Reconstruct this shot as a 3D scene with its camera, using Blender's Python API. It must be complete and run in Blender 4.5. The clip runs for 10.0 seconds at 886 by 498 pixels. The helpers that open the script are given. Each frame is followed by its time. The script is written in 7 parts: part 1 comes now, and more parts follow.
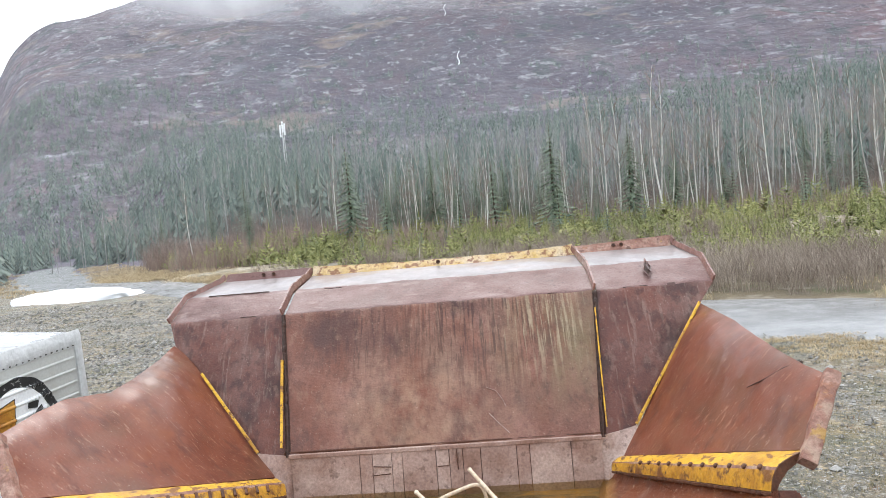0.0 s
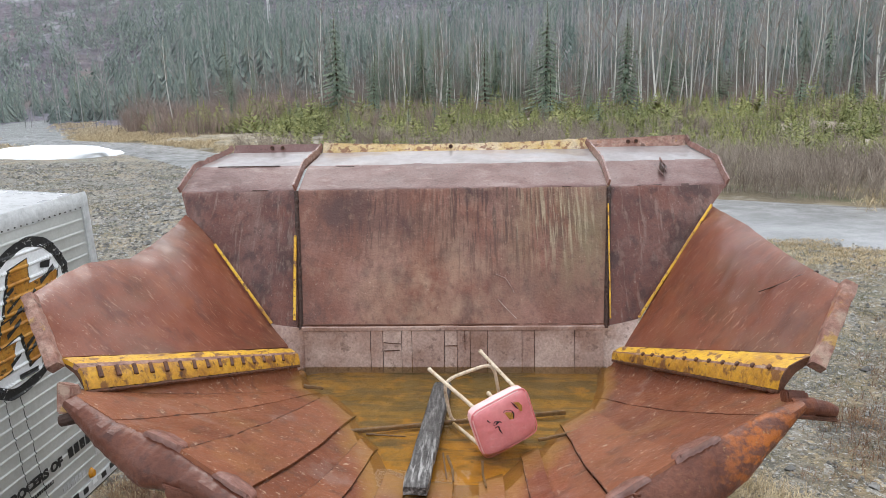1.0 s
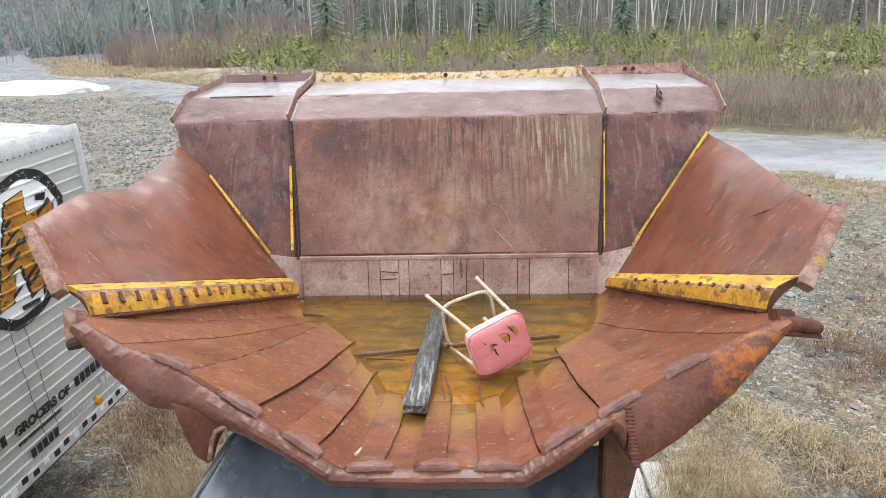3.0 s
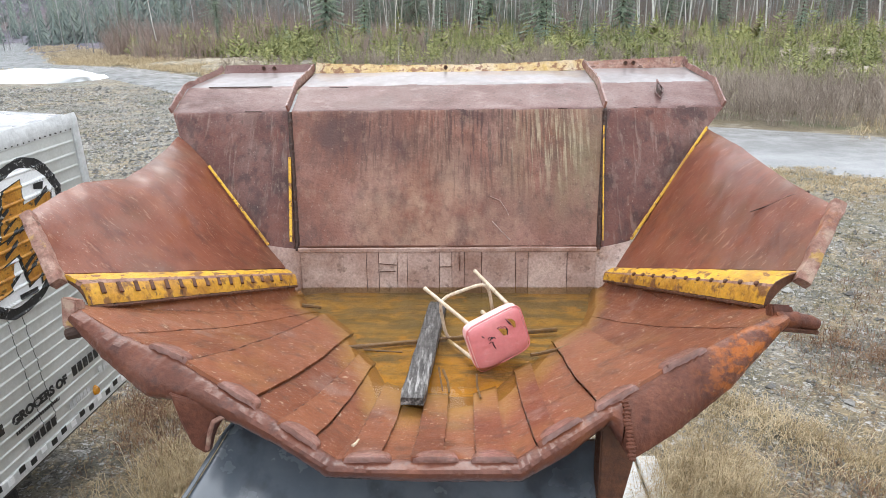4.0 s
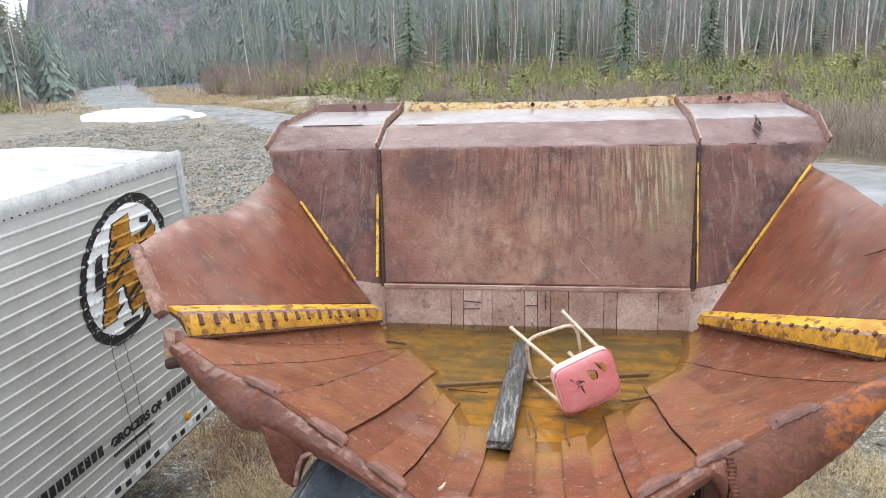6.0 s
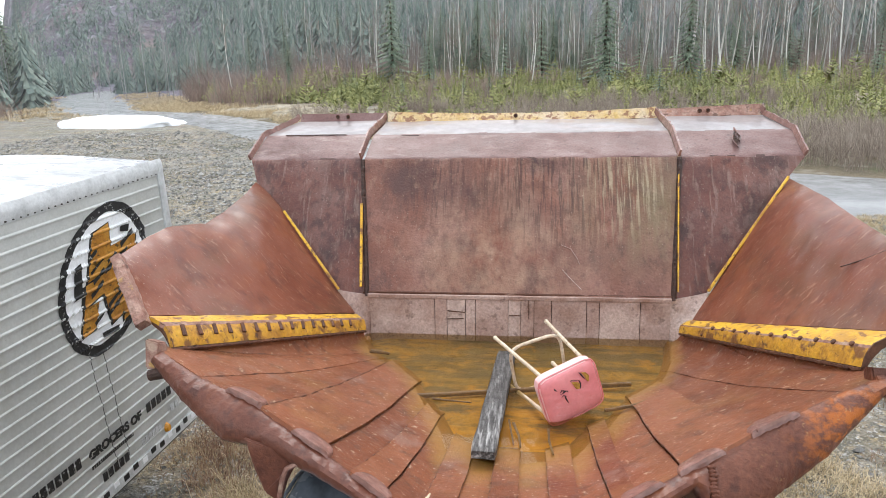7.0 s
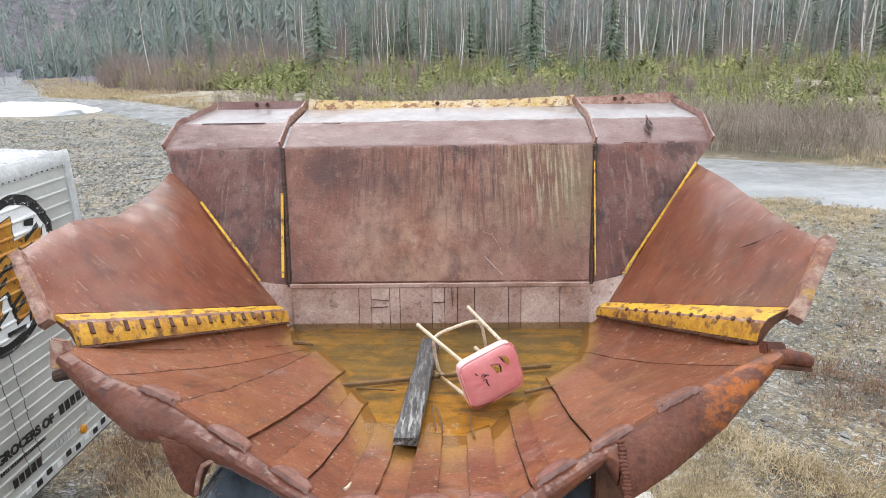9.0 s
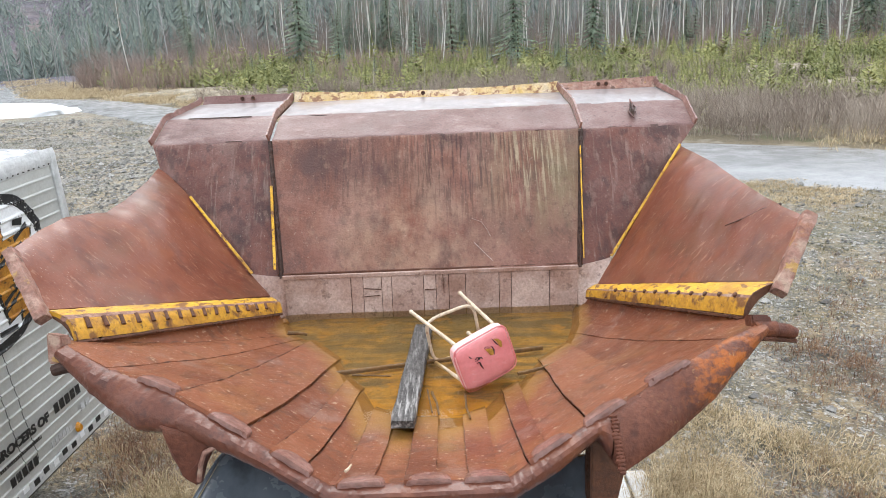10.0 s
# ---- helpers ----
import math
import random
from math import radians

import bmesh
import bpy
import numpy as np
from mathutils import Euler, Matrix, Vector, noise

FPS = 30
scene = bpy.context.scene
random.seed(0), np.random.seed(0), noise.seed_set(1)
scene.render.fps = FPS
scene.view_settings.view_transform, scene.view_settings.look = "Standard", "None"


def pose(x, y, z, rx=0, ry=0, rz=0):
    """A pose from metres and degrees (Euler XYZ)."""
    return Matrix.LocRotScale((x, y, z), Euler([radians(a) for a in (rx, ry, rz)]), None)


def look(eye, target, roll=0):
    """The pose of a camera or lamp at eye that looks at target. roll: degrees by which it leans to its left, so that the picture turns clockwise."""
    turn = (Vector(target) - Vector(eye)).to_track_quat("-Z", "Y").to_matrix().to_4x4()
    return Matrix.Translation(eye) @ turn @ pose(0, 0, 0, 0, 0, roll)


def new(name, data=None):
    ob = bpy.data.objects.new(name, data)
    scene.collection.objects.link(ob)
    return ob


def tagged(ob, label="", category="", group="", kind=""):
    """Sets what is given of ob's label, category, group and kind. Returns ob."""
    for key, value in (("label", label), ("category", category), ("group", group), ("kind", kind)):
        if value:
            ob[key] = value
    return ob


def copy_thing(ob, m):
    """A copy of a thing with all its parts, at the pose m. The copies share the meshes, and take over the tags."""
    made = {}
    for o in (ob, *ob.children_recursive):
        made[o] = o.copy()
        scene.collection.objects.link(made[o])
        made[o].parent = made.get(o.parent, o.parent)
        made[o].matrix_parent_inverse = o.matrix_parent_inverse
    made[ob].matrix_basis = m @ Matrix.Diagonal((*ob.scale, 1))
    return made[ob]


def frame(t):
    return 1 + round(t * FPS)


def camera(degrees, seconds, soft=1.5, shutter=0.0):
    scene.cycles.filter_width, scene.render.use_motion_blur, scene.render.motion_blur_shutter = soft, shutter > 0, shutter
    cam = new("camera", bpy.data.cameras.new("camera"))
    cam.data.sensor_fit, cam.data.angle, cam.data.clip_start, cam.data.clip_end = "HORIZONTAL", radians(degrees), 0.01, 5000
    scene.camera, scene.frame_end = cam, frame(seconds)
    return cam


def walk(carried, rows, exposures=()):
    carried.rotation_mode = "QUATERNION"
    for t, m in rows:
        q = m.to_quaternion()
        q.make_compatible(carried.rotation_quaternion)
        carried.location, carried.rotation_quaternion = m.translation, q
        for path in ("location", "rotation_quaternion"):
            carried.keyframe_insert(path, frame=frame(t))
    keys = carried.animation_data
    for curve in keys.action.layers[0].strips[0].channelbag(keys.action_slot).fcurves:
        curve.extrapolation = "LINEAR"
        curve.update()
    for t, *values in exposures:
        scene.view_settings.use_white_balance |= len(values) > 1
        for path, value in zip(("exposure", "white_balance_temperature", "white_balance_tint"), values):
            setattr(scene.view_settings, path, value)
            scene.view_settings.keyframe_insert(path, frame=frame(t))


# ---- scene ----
cam = camera(67.0, 10.0, soft=0.7)
PATH = [
    (0, (0.435, -4.494, 3.735), (0.299, -2.5, 3.653), -5.0),
    (0.2, (0.392, -4.459, 3.758), (0.151, -2.474, 3.726), -5.1),
    (0.3, (0.339, -4.467, 3.793), (0.083, -2.484, 3.774), -4.0),
    (0.5, (0.325, -4.518, 3.815), (0.07, -2.534, 3.797), -0.4),
    (0.7, (0.262, -4.505, 3.865), (0.1, -2.518, 3.706), -0.6),
    (0.8, (0.201, -4.488, 3.896), (0.053, -2.508, 3.651), -0.9),
    (0.9, (0.169, -4.485, 3.864), (0.032, -2.528, 3.476), -2.0),
    (1, (0.183, -4.508, 3.787), (0.087, -2.559, 3.351), -1.2),
    (1.5, (0.15, -4.529, 3.774), (0.022, -2.594, 3.286), -0.3),
    (2, (0.162, -4.548, 3.767), (0.016, -2.625, 3.239), -0.3),
    (2.5, (0.167, -4.557, 3.753), (0.04, -2.653, 3.155), -1.4),
    (3, (0.168, -4.555, 3.748), (0.088, -2.655, 3.128), -1.5),
    (4.5, (0.161, -4.558, 3.748), (0.097, -2.666, 3.103), -0.5),
    (5, (0.167, -4.552, 3.752), (0.149, -2.657, 3.113), -0.1),
    (5.2, (0.274, -4.544, 3.76), (0.218, -2.649, 3.122), -0.1),
    (5.3, (0.29, -4.552, 3.723), (0.141, -2.654, 3.11), -0.5),
    (5.4, (0.217, -4.545, 3.714), (0.013, -2.641, 3.136), -1.2),
    (5.5, (0.128, -4.54, 3.765), (-0.084, -2.638, 3.183), -1.6),
    (5.7, (0.11, -4.518, 3.759), (-0.192, -2.622, 3.2), -2.1),
    (6.8, (0.079, -4.542, 3.784), (-0.222, -2.636, 3.258), -1.7),
    (7, (0.09, -4.534, 3.776), (-0.16, -2.618, 3.261), -1.4),
    (7.1, (-0.003, -4.562, 3.752), (-0.149, -2.631, 3.251), -0.9),
    (7.2, (0.021, -4.554, 3.761), (-0.056, -2.619, 3.259), -0.4),
    (7.3, (0.077, -4.546, 3.772), (0.048, -2.611, 3.269), -0.0),
    (7.5, (0.182, -4.532, 3.781), (0.144, -2.597, 3.276), -0.7),
    (8, (0.178, -4.546, 3.788), (0.142, -2.61, 3.287), -0.7),
    (8.5, (0.166, -4.545, 3.789), (0.103, -2.616, 3.262), -0.5),
    (9, (0.163, -4.542, 3.783), (0.112, -2.621, 3.228), -1.0),
    (9.5, (0.15, -4.538, 3.777), (0.12, -2.628, 3.184), -0.7),
    (10, (0.143, -4.6, 3.764), (0.129, -2.686, 3.186), -2.3),
]
walk(cam, [(t, look(eye, target, roll)) for t, eye, target, roll in PATH],
     exposures=[(0.0, 0.10, 6320, 10.0), (0.5, -0.10, 6320, 10.0), (0.9, -0.20, 6320, 10.0), (1.3, -0.04, 6320, 10.0), (2.0, 0.12, 6320, 10.0), (3.0, 0.16, 6320, 10.0), (5.2, 0.16, 6320, 10.0),
                (7.2, 0.07, 6320, 10.0), (8.2, 0.08, 6320, 10.0), (9.5, 0.16, 6320, 10.0), (10.0, 0.16, 6320, 10.0)])


# ---- light ----
world = bpy.data.worlds.new("overcast")
scene.world = world
world.use_nodes = True
wn = world.node_tree.nodes
wl = world.node_tree.links
sky = wn.new("ShaderNodeTexSky")
sky.sky_type = 'NISHITA'
sky.sun_disc = False
SUN_EL, SUN_AZ = 56.0, 352.0
sky.sun_elevation = radians(SUN_EL)
sky.sun_rotation = radians(SUN_AZ)
sky.air_density, sky.dust_density = 1.0, 4.0
scaled = wn.new("ShaderNodeVectorMath")
scaled.operation = 'SCALE'
scaled.inputs["Scale"].default_value = 0.10
cloud = wn.new("ShaderNodeMix")
cloud.data_type = 'RGBA'
cloud.inputs[0].default_value = 0.8
cloud.inputs[7].default_value = (0.97, 1.0, 1.03, 1)
wl.new(sky.outputs[0], scaled.inputs[0])
wl.new(scaled.outputs[0], cloud.inputs[6])
wl.new(cloud.outputs[2], wn["Background"].inputs["Color"])
wn["Background"].inputs["Strength"].default_value = 2.08
lamp = bpy.data.lights.new("sun", 'SUN')
lamp.energy, lamp.angle, lamp.color = 1.7, radians(40), (1.0, 0.97, 0.93)
sun = new("sun", lamp)
az = radians(SUN_AZ)
sun.matrix_world = look((0, 0, 60), (-math.sin(az) * 40, -math.cos(az) * 40, 60 - 40 * math.tan(radians(SUN_EL))))
scene.view_settings.exposure = 0.0


# ---- materials ----
def surf(name, cols, scale=4.0, rough=(0.45, 0.75), bump=0.15, bscale=60.0, metal=0.0, layers=(), stretch=(1, 1, 1),
         per="", spec=0.4, glow=0.0, coat=0.0, grain=0.45, film_ior=1.35, film_rough=0.14, silt=None, relief=0.0, ripple=0.5):
    """cols: dark to light. layers: (colour, scale, low, high, stretch, amount) laid over as streaks, stains or chips."""
    m = bpy.data.materials.new(name)
    m.use_nodes = True
    n, k = m.node_tree.nodes, m.node_tree.links
    b = n["Principled BSDF"]
    tc = n.new("ShaderNodeTexCoord")

    def noise_at(sc, st, detail=6.0, seed=0.0):
        mp = n.new("ShaderNodeMapping")
        mp.inputs["Scale"].default_value = st
        mp.inputs["Location"].default_value = (seed, seed * 1.7, seed * 0.6)
        k.new(tc.outputs["Object"], mp.inputs["Vector"])
        t = n.new("ShaderNodeTexNoise")
        t.inputs["Scale"].default_value = sc
        t.inputs["Detail"].default_value = detail
        t.inputs["Roughness"].default_value = 0.62
        k.new(mp.outputs[0], t.inputs["Vector"])
        return t.outputs["Fac"]

    def ramp(fac, lo, hi):
        r = n.new("ShaderNodeMapRange")
        r.clamp = True
        r.inputs["From Min"].default_value, r.inputs["From Max"].default_value = lo, hi
        k.new(fac, r.inputs["Value"])
        return r.outputs[0]

    def mix(fac, a, c, kind='MIX'):
        x = n.new("ShaderNodeMix")
        x.data_type, x.blend_type = 'RGBA', kind
        if isinstance(fac, float):
            x.inputs[0].default_value = fac
        else:
            k.new(fac, x.inputs[0])
        for slot, v in ((6, a), (7, c)):
            if isinstance(v, tuple):
                x.inputs[slot].default_value = (*v[:3], 1)
            else:
                k.new(v, x.inputs[slot])
        return x.outputs[2]

    base = noise_at(scale, stretch)
    cr = n.new("ShaderNodeValToRGB")
    while len(cr.color_ramp.elements) < len(cols):
        cr.color_ramp.elements.new(0.5)
    for i, c in enumerate(cols):
        e = cr.color_ramp.elements[i]
        e.position = 0.3 + 0.4 * i / max(1, len(cols) - 1)
        e.color = (*c, 1)
    if per:
        r = n.new("ShaderNodeObjectInfo" if per == "object" else "ShaderNodeNewGeometry")
        ad = n.new("ShaderNodeMath")
        ad.operation = 'MULTIPLY_ADD'
        ad.inputs[1].default_value = 0.34
        k.new(r.outputs["Random" if per == "object" else "Random Per Island"], ad.inputs[0])
        sh = n.new("ShaderNodeMath")
        sh.operation = 'SUBTRACT'
        k.new(base, sh.inputs[0])
        sh.inputs[1].default_value = 0.17
        k.new(sh.outputs[0], ad.inputs[2])
        k.new(ad.outputs[0], cr.inputs[0])
    else:
        k.new(base, cr.inputs[0])
    col = cr.outputs[0]
    fine = noise_at(bscale, (1, 1, 1), 4.0, 3.1)
    if grain:
        col = mix(grain, col, mix(ramp(fine, 0.3, 0.7), (0.45, 0.45, 0.45), (1.5, 1.5, 1.5)), 'MULTIPLY')
    for i, (c, sc, lo, hi, st, amount, *zone) in enumerate(layers):
        f = ramp(noise_at(sc, st, 5.0, 7.3 * (i + 1)), lo, hi)
        if zone:
            cx, cy, cz, r0, r1 = zone
            dist = n.new("ShaderNodeVectorMath")
            dist.operation = 'DISTANCE'
            dist.inputs[1].default_value = (cx, cy, cz)
            k.new(tc.outputs["Object"], dist.inputs[0])
            inside = n.new("ShaderNodeMath")
            inside.operation = 'MULTIPLY'
            k.new(ramp(dist.outputs["Value"], r1, r0), inside.inputs[0])
            k.new(f, inside.inputs[1])
            f = inside.outputs[0]
        g = n.new("ShaderNodeMath")
        g.operation = 'MULTIPLY'
        k.new(f, g.inputs[0])
        g.inputs[1].default_value = amount
        col = mix(g.outputs[0], col, c)
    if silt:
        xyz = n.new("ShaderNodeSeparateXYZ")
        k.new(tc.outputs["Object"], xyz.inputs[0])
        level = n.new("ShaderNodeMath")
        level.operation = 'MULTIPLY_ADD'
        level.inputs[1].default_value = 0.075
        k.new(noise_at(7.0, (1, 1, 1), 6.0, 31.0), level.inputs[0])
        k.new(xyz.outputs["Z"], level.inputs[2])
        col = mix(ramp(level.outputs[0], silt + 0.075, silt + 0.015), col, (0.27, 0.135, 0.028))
    k.new(col, b.inputs["Base Color"])
    rr = n.new("ShaderNodeMapRange")
    rr.inputs["From Min"].default_value, rr.inputs["From Max"].default_value = 0.35, 0.65
    rr.inputs["To Min"].default_value, rr.inputs["To Max"].default_value = rough
    k.new(noise_at(scale * 2.3, (1, 1, 1), 4.0, 11.0), rr.inputs["Value"])
    k.new(rr.outputs[0], b.inputs["Roughness"])
    b.inputs["Metallic"].default_value = metal
    b.inputs["Specular IOR Level"].default_value = spec
    if coat:
        film = n.new("ShaderNodeMapRange")
        film.inputs["From Min"].default_value, film.inputs["From Max"].default_value = 0.36, 0.60
        film.inputs["To Min"].default_value, film.inputs["To Max"].default_value = 0.35 * coat, coat
        k.new(noise_at(1.7, (1, 1, 0.6), 4.0, 21.0), film.inputs["Value"])
        k.new(film.outputs[0], b.inputs["Coat Weight"])
        b.inputs["Coat Roughness"].default_value = film_rough
        b.inputs["Coat IOR"].default_value = film_ior
    if bump:
        bp = n.new("ShaderNodeBump")
        bp.inputs["Strength"].default_value = min(1.0, bump * 3)
        bp.inputs["Distance"].default_value = min(6.0, 0.6 / bscale)
        k.new(fine, bp.inputs["Height"])
        if relief:
            pit = n.new("ShaderNodeBump")
            pit.inputs["Strength"].default_value = min(1.0, relief)
            pit.inputs["Distance"].default_value = 0.02
            k.new(noise_at(bscale * 0.22, (1, 1, 1), 5.0, 41.0), pit.inputs["Height"])
            k.new(pit.outputs[0], bp.inputs["Normal"])
        k.new(bp.outputs[0], b.inputs["Normal"])
        if coat:
            wave = n.new("ShaderNodeBump")
            wave.inputs["Strength"].default_value = ripple
            wave.inputs["Distance"].default_value = 0.006
            k.new(noise_at(26.0, (1, 1, 1), 5.0, 17.0), wave.inputs["Height"])
            if relief:
                k.new(pit.outputs[0], wave.inputs["Normal"])
            k.new(wave.outputs[0], b.inputs["Coat Normal"])
    if glow:
        k.new(col, b.inputs["Emission Color"])
        b.inputs["Emission Strength"].default_value = glow
    return m


BACK_LAYERS = [((0.165, 0.050, 0.026), 2.6, 0.46, 0.62, (1, 0.7, 0.7), 0.6), ((0.060, 0.027, 0.024), 4.5, 0.53, 0.66, (1, 0.7, 0.7), 0.65),
               ((0.36, 0.235, 0.16), 3.5, 0.38, 0.58, (1, 0.7, 0.7), 0.8, -0.12, 0.12, 2.40, 0.10, 0.85),
               ((0.052, 0.022, 0.020), 3.0, 0.36, 0.58, (1, 0.8, 0.8), 0.8, 0.05, 0.55, 3.02, 0.10, 0.55), ((0.060, 0.026, 0.022), 3.0, 0.36, 0.58, (1, 0.8, 0.8), 0.75, -0.75, 0.55, 3.02, 0.08, 0.48),
               ((0.175, 0.135, 0.072), 2.2, 0.38, 0.56, (1.5, 0.4, 0.4), 0.8, 0.90, 0.36, 2.78, 0.10, 0.62),
               ((0.050, 0.022, 0.017), 24, 0.50, 0.58, (1.6, 0.11, 0.11), 0.75, 0.30, 0.52, 3.0, 0.25, 0.75), ((0.055, 0.024, 0.018), 22, 0.52, 0.60, (1.6, 0.14, 0.14), 0.7, -0.6, 0.50, 2.98, 0.1, 0.5),
               ((0.36, 0.29, 0.19), 24, 0.50, 0.60, (1.7, 0.10, 0.10), 0.8, 0.80, 0.46, 2.92, 0.10, 0.50), ((0.28, 0.17, 0.12), 17, 0.55, 0.66, (1.7, 0.2, 0.2), 0.45, 0.0, 0.45, 2.98, 0.1, 0.75),
               ((0.075, 0.034, 0.026), 22, 0.56, 0.64, (1, 0.7, 0.7), 0.35), ((0.090, 0.037, 0.027), 9, 0.53, 0.64, (1, 0.7, 0.7), 0.40), ((0.28, 0.165, 0.112), 13, 0.57, 0.68, (1, 0.7, 0.7), 0.35), ((0.40, 0.28, 0.21), 60, 0.64, 0.70, (1, 0.8, 0.8), 0.5)]
M_BACK = surf("wet_rust_purple", [(0.135, 0.055, 0.038), (0.195, 0.087, 0.061), (0.26, 0.132, 0.098)], 2.6, (0.4, 0.65), 0.25, 60, coat=0.6, spec=0.25, relief=0.30, grain=0.3, film_rough=0.2, layers=BACK_LAYERS)
M_BAND = surf("wet_rust_band", [(0.105, 0.052, 0.047), (0.145, 0.077, 0.070), (0.185, 0.110, 0.102)], 2.4, (0.45, 0.65), 0.14, 70, coat=0.45, relief=0.25, grain=0.3, spec=0.15, film_ior=1.33, film_rough=0.2,
              layers=[((0.090, 0.042, 0.038), 3.4, 0.53, 0.66, (0.5, 1, 1), 0.6), ((0.30, 0.21, 0.19), 6.0, 0.56, 0.68, (0.4, 1, 1), 0.5), ((0.06, 0.03, 0.025), 30, 0.60, 0.66, (1, 1, 1), 0.5)])
# base greyed and cooled to carry part of the sky's reflection
M_POOL = surf("rust_under_rain_sheen", [(0.150, 0.120, 0.118), (0.185, 0.158, 0.156), (0.220, 0.196, 0.194)], 2.4, (0.3, 0.5), 0.01, 40, coat=1.0, spec=0.4, film_ior=1.45, film_rough=0.12, grain=0.08, ripple=0.10,
              layers=[((0.16, 0.080, 0.055), 3.0, 0.55, 0.68, (0.5, 1, 1), 0.6)])
M_SIDE = surf("wet_rust_side", [(0.082, 0.030, 0.023), (0.118, 0.046, 0.036), (0.158, 0.072, 0.057)], 3.0, (0.4, 0.65), 0.18, 70, coat=0.65, spec=0.25, relief=0.35, grain=0.3,
              layers=[((0.150, 0.046, 0.028), 3.0, 0.48, 0.62, (1, 0.7, 0.7), 0.55), ((0.045, 0.022, 0.020), 4.5, 0.53, 0.64, (1, 0.6, 0.6), 0.6),
                      ((0.26, 0.185, 0.15), 17, 0.56, 0.66, (1.7, 0.2, 0.2), 0.4), ((0.20, 0.135, 0.115), 3.2, 0.54, 0.68, (1, 0.7, 0.7), 0.4), ((0.040, 0.019, 0.017), 10, 0.53, 0.62, (1, 0.7, 0.7), 0.55), ((0.20, 0.12, 0.095), 14, 0.57, 0.66, (1, 0.7, 0.7), 0.5), ((0.36, 0.27, 0.22), 60, 0.64, 0.70, (1, 0.7, 0.7), 0.5)])
M_WING = surf("wet_rust_red", [(0.118, 0.032, 0.016), (0.164, 0.048, 0.024), (0.202, 0.068, 0.037)], 2.4, (0.45, 0.7), 0.10, 70, coat=0.9, spec=0.15, relief=0.10, grain=0.2, film_ior=1.36, film_rough=0.10, ripple=0.3,
              layers=[((0.115, 0.062, 0.034), 1.8, 0.50, 0.66, (1, 0.6, 1), 0.6), ((0.36, 0.20, 0.13), 24, 0.60, 0.66, (0.5, 1.5, 0.5), 0.42),
                      ((0.085, 0.028, 0.017), 5, 0.54, 0.66, (0.7, 1.2, 0.7), 0.6), ((0.50, 0.36, 0.26), 95, 0.64, 0.69, (1, 1, 0.6), 0.55), ((0.22, 0.07, 0.026), 3.2, 0.55, 0.68, (1, 1, 1), 0.5)])
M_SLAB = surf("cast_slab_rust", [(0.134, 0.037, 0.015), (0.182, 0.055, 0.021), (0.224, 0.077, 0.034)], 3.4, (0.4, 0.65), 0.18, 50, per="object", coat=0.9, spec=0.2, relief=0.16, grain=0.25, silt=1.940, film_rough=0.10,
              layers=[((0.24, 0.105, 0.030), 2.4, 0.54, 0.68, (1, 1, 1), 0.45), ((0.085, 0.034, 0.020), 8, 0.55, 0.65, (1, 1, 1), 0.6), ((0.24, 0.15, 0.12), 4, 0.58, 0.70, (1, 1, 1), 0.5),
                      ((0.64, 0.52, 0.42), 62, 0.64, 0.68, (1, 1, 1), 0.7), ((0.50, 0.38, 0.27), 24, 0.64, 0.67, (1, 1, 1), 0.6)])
M_SEAM = surf("silted_seam", [(0.065, 0.025, 0.014), (0.12, 0.046, 0.024)], 12, (0.5, 0.8), 0.2, 60, silt=1.93)
M_LIP = surf("worn_lip_steel", [(0.084, 0.027, 0.016), (0.118, 0.039, 0.023), (0.152, 0.057, 0.036)], 4.0, (0.4, 0.6), 0.14, 40, coat=0.95, spec=0.2, relief=0.22, grain=0.25, film_rough=0.12,
             layers=[((0.060, 0.024, 0.018), 11, 0.57, 0.65, (1, 1, 1), 0.6), ((0.22, 0.068, 0.020), 2.8, 0.57, 0.70, (1, 1, 1), 0.45), ((0.25, 0.14, 0.11), 9, 0.60, 0.68, (1, 1, 1), 0.45)])
# base kept pale: the sky's sheen on the bosses is painted in
M_WORN_SHEEN = surf("worn_edge_with_sheen", [(0.150, 0.060, 0.043), (0.205, 0.093, 0.071), (0.28, 0.152, 0.126)], 11.0, (0.3, 0.55), 0.18, 45, coat=1.0, spec=0.4, film_ior=1.45,
              layers=[((0.12, 0.045, 0.030), 12, 0.57, 0.66, (1, 1, 1), 0.4), ((0.22, 0.085, 0.045), 5, 0.56, 0.66, (1, 1, 1), 0.4)])
M_CHEEK = surf("rusty_cheek", [(0.080, 0.026, 0.016), (0.118, 0.041, 0.024), (0.155, 0.062, 0.040)], 3.4, (0.45, 0.7), 0.20, 40, coat=0.35, spec=0.2,
               layers=[((0.44, 0.125, 0.016), 12.0, 0.45, 0.55, (1, 1, 1.4), 0.9, 1.36, -2.08, 2.40, 0.05, 0.30), ((0.055, 0.022, 0.016), 12, 0.57, 0.64, (1, 1, 1), 0.5),
                       ((0.42, 0.26, 0.12), 26, 0.63, 0.68, (1, 1, 1), 0.45, 1.28, -2.05, 2.38, 0.12, 0.4), ((0.20, 0.06, 0.02), 4, 0.60, 0.68, (1, 1, 1), 0.4)])
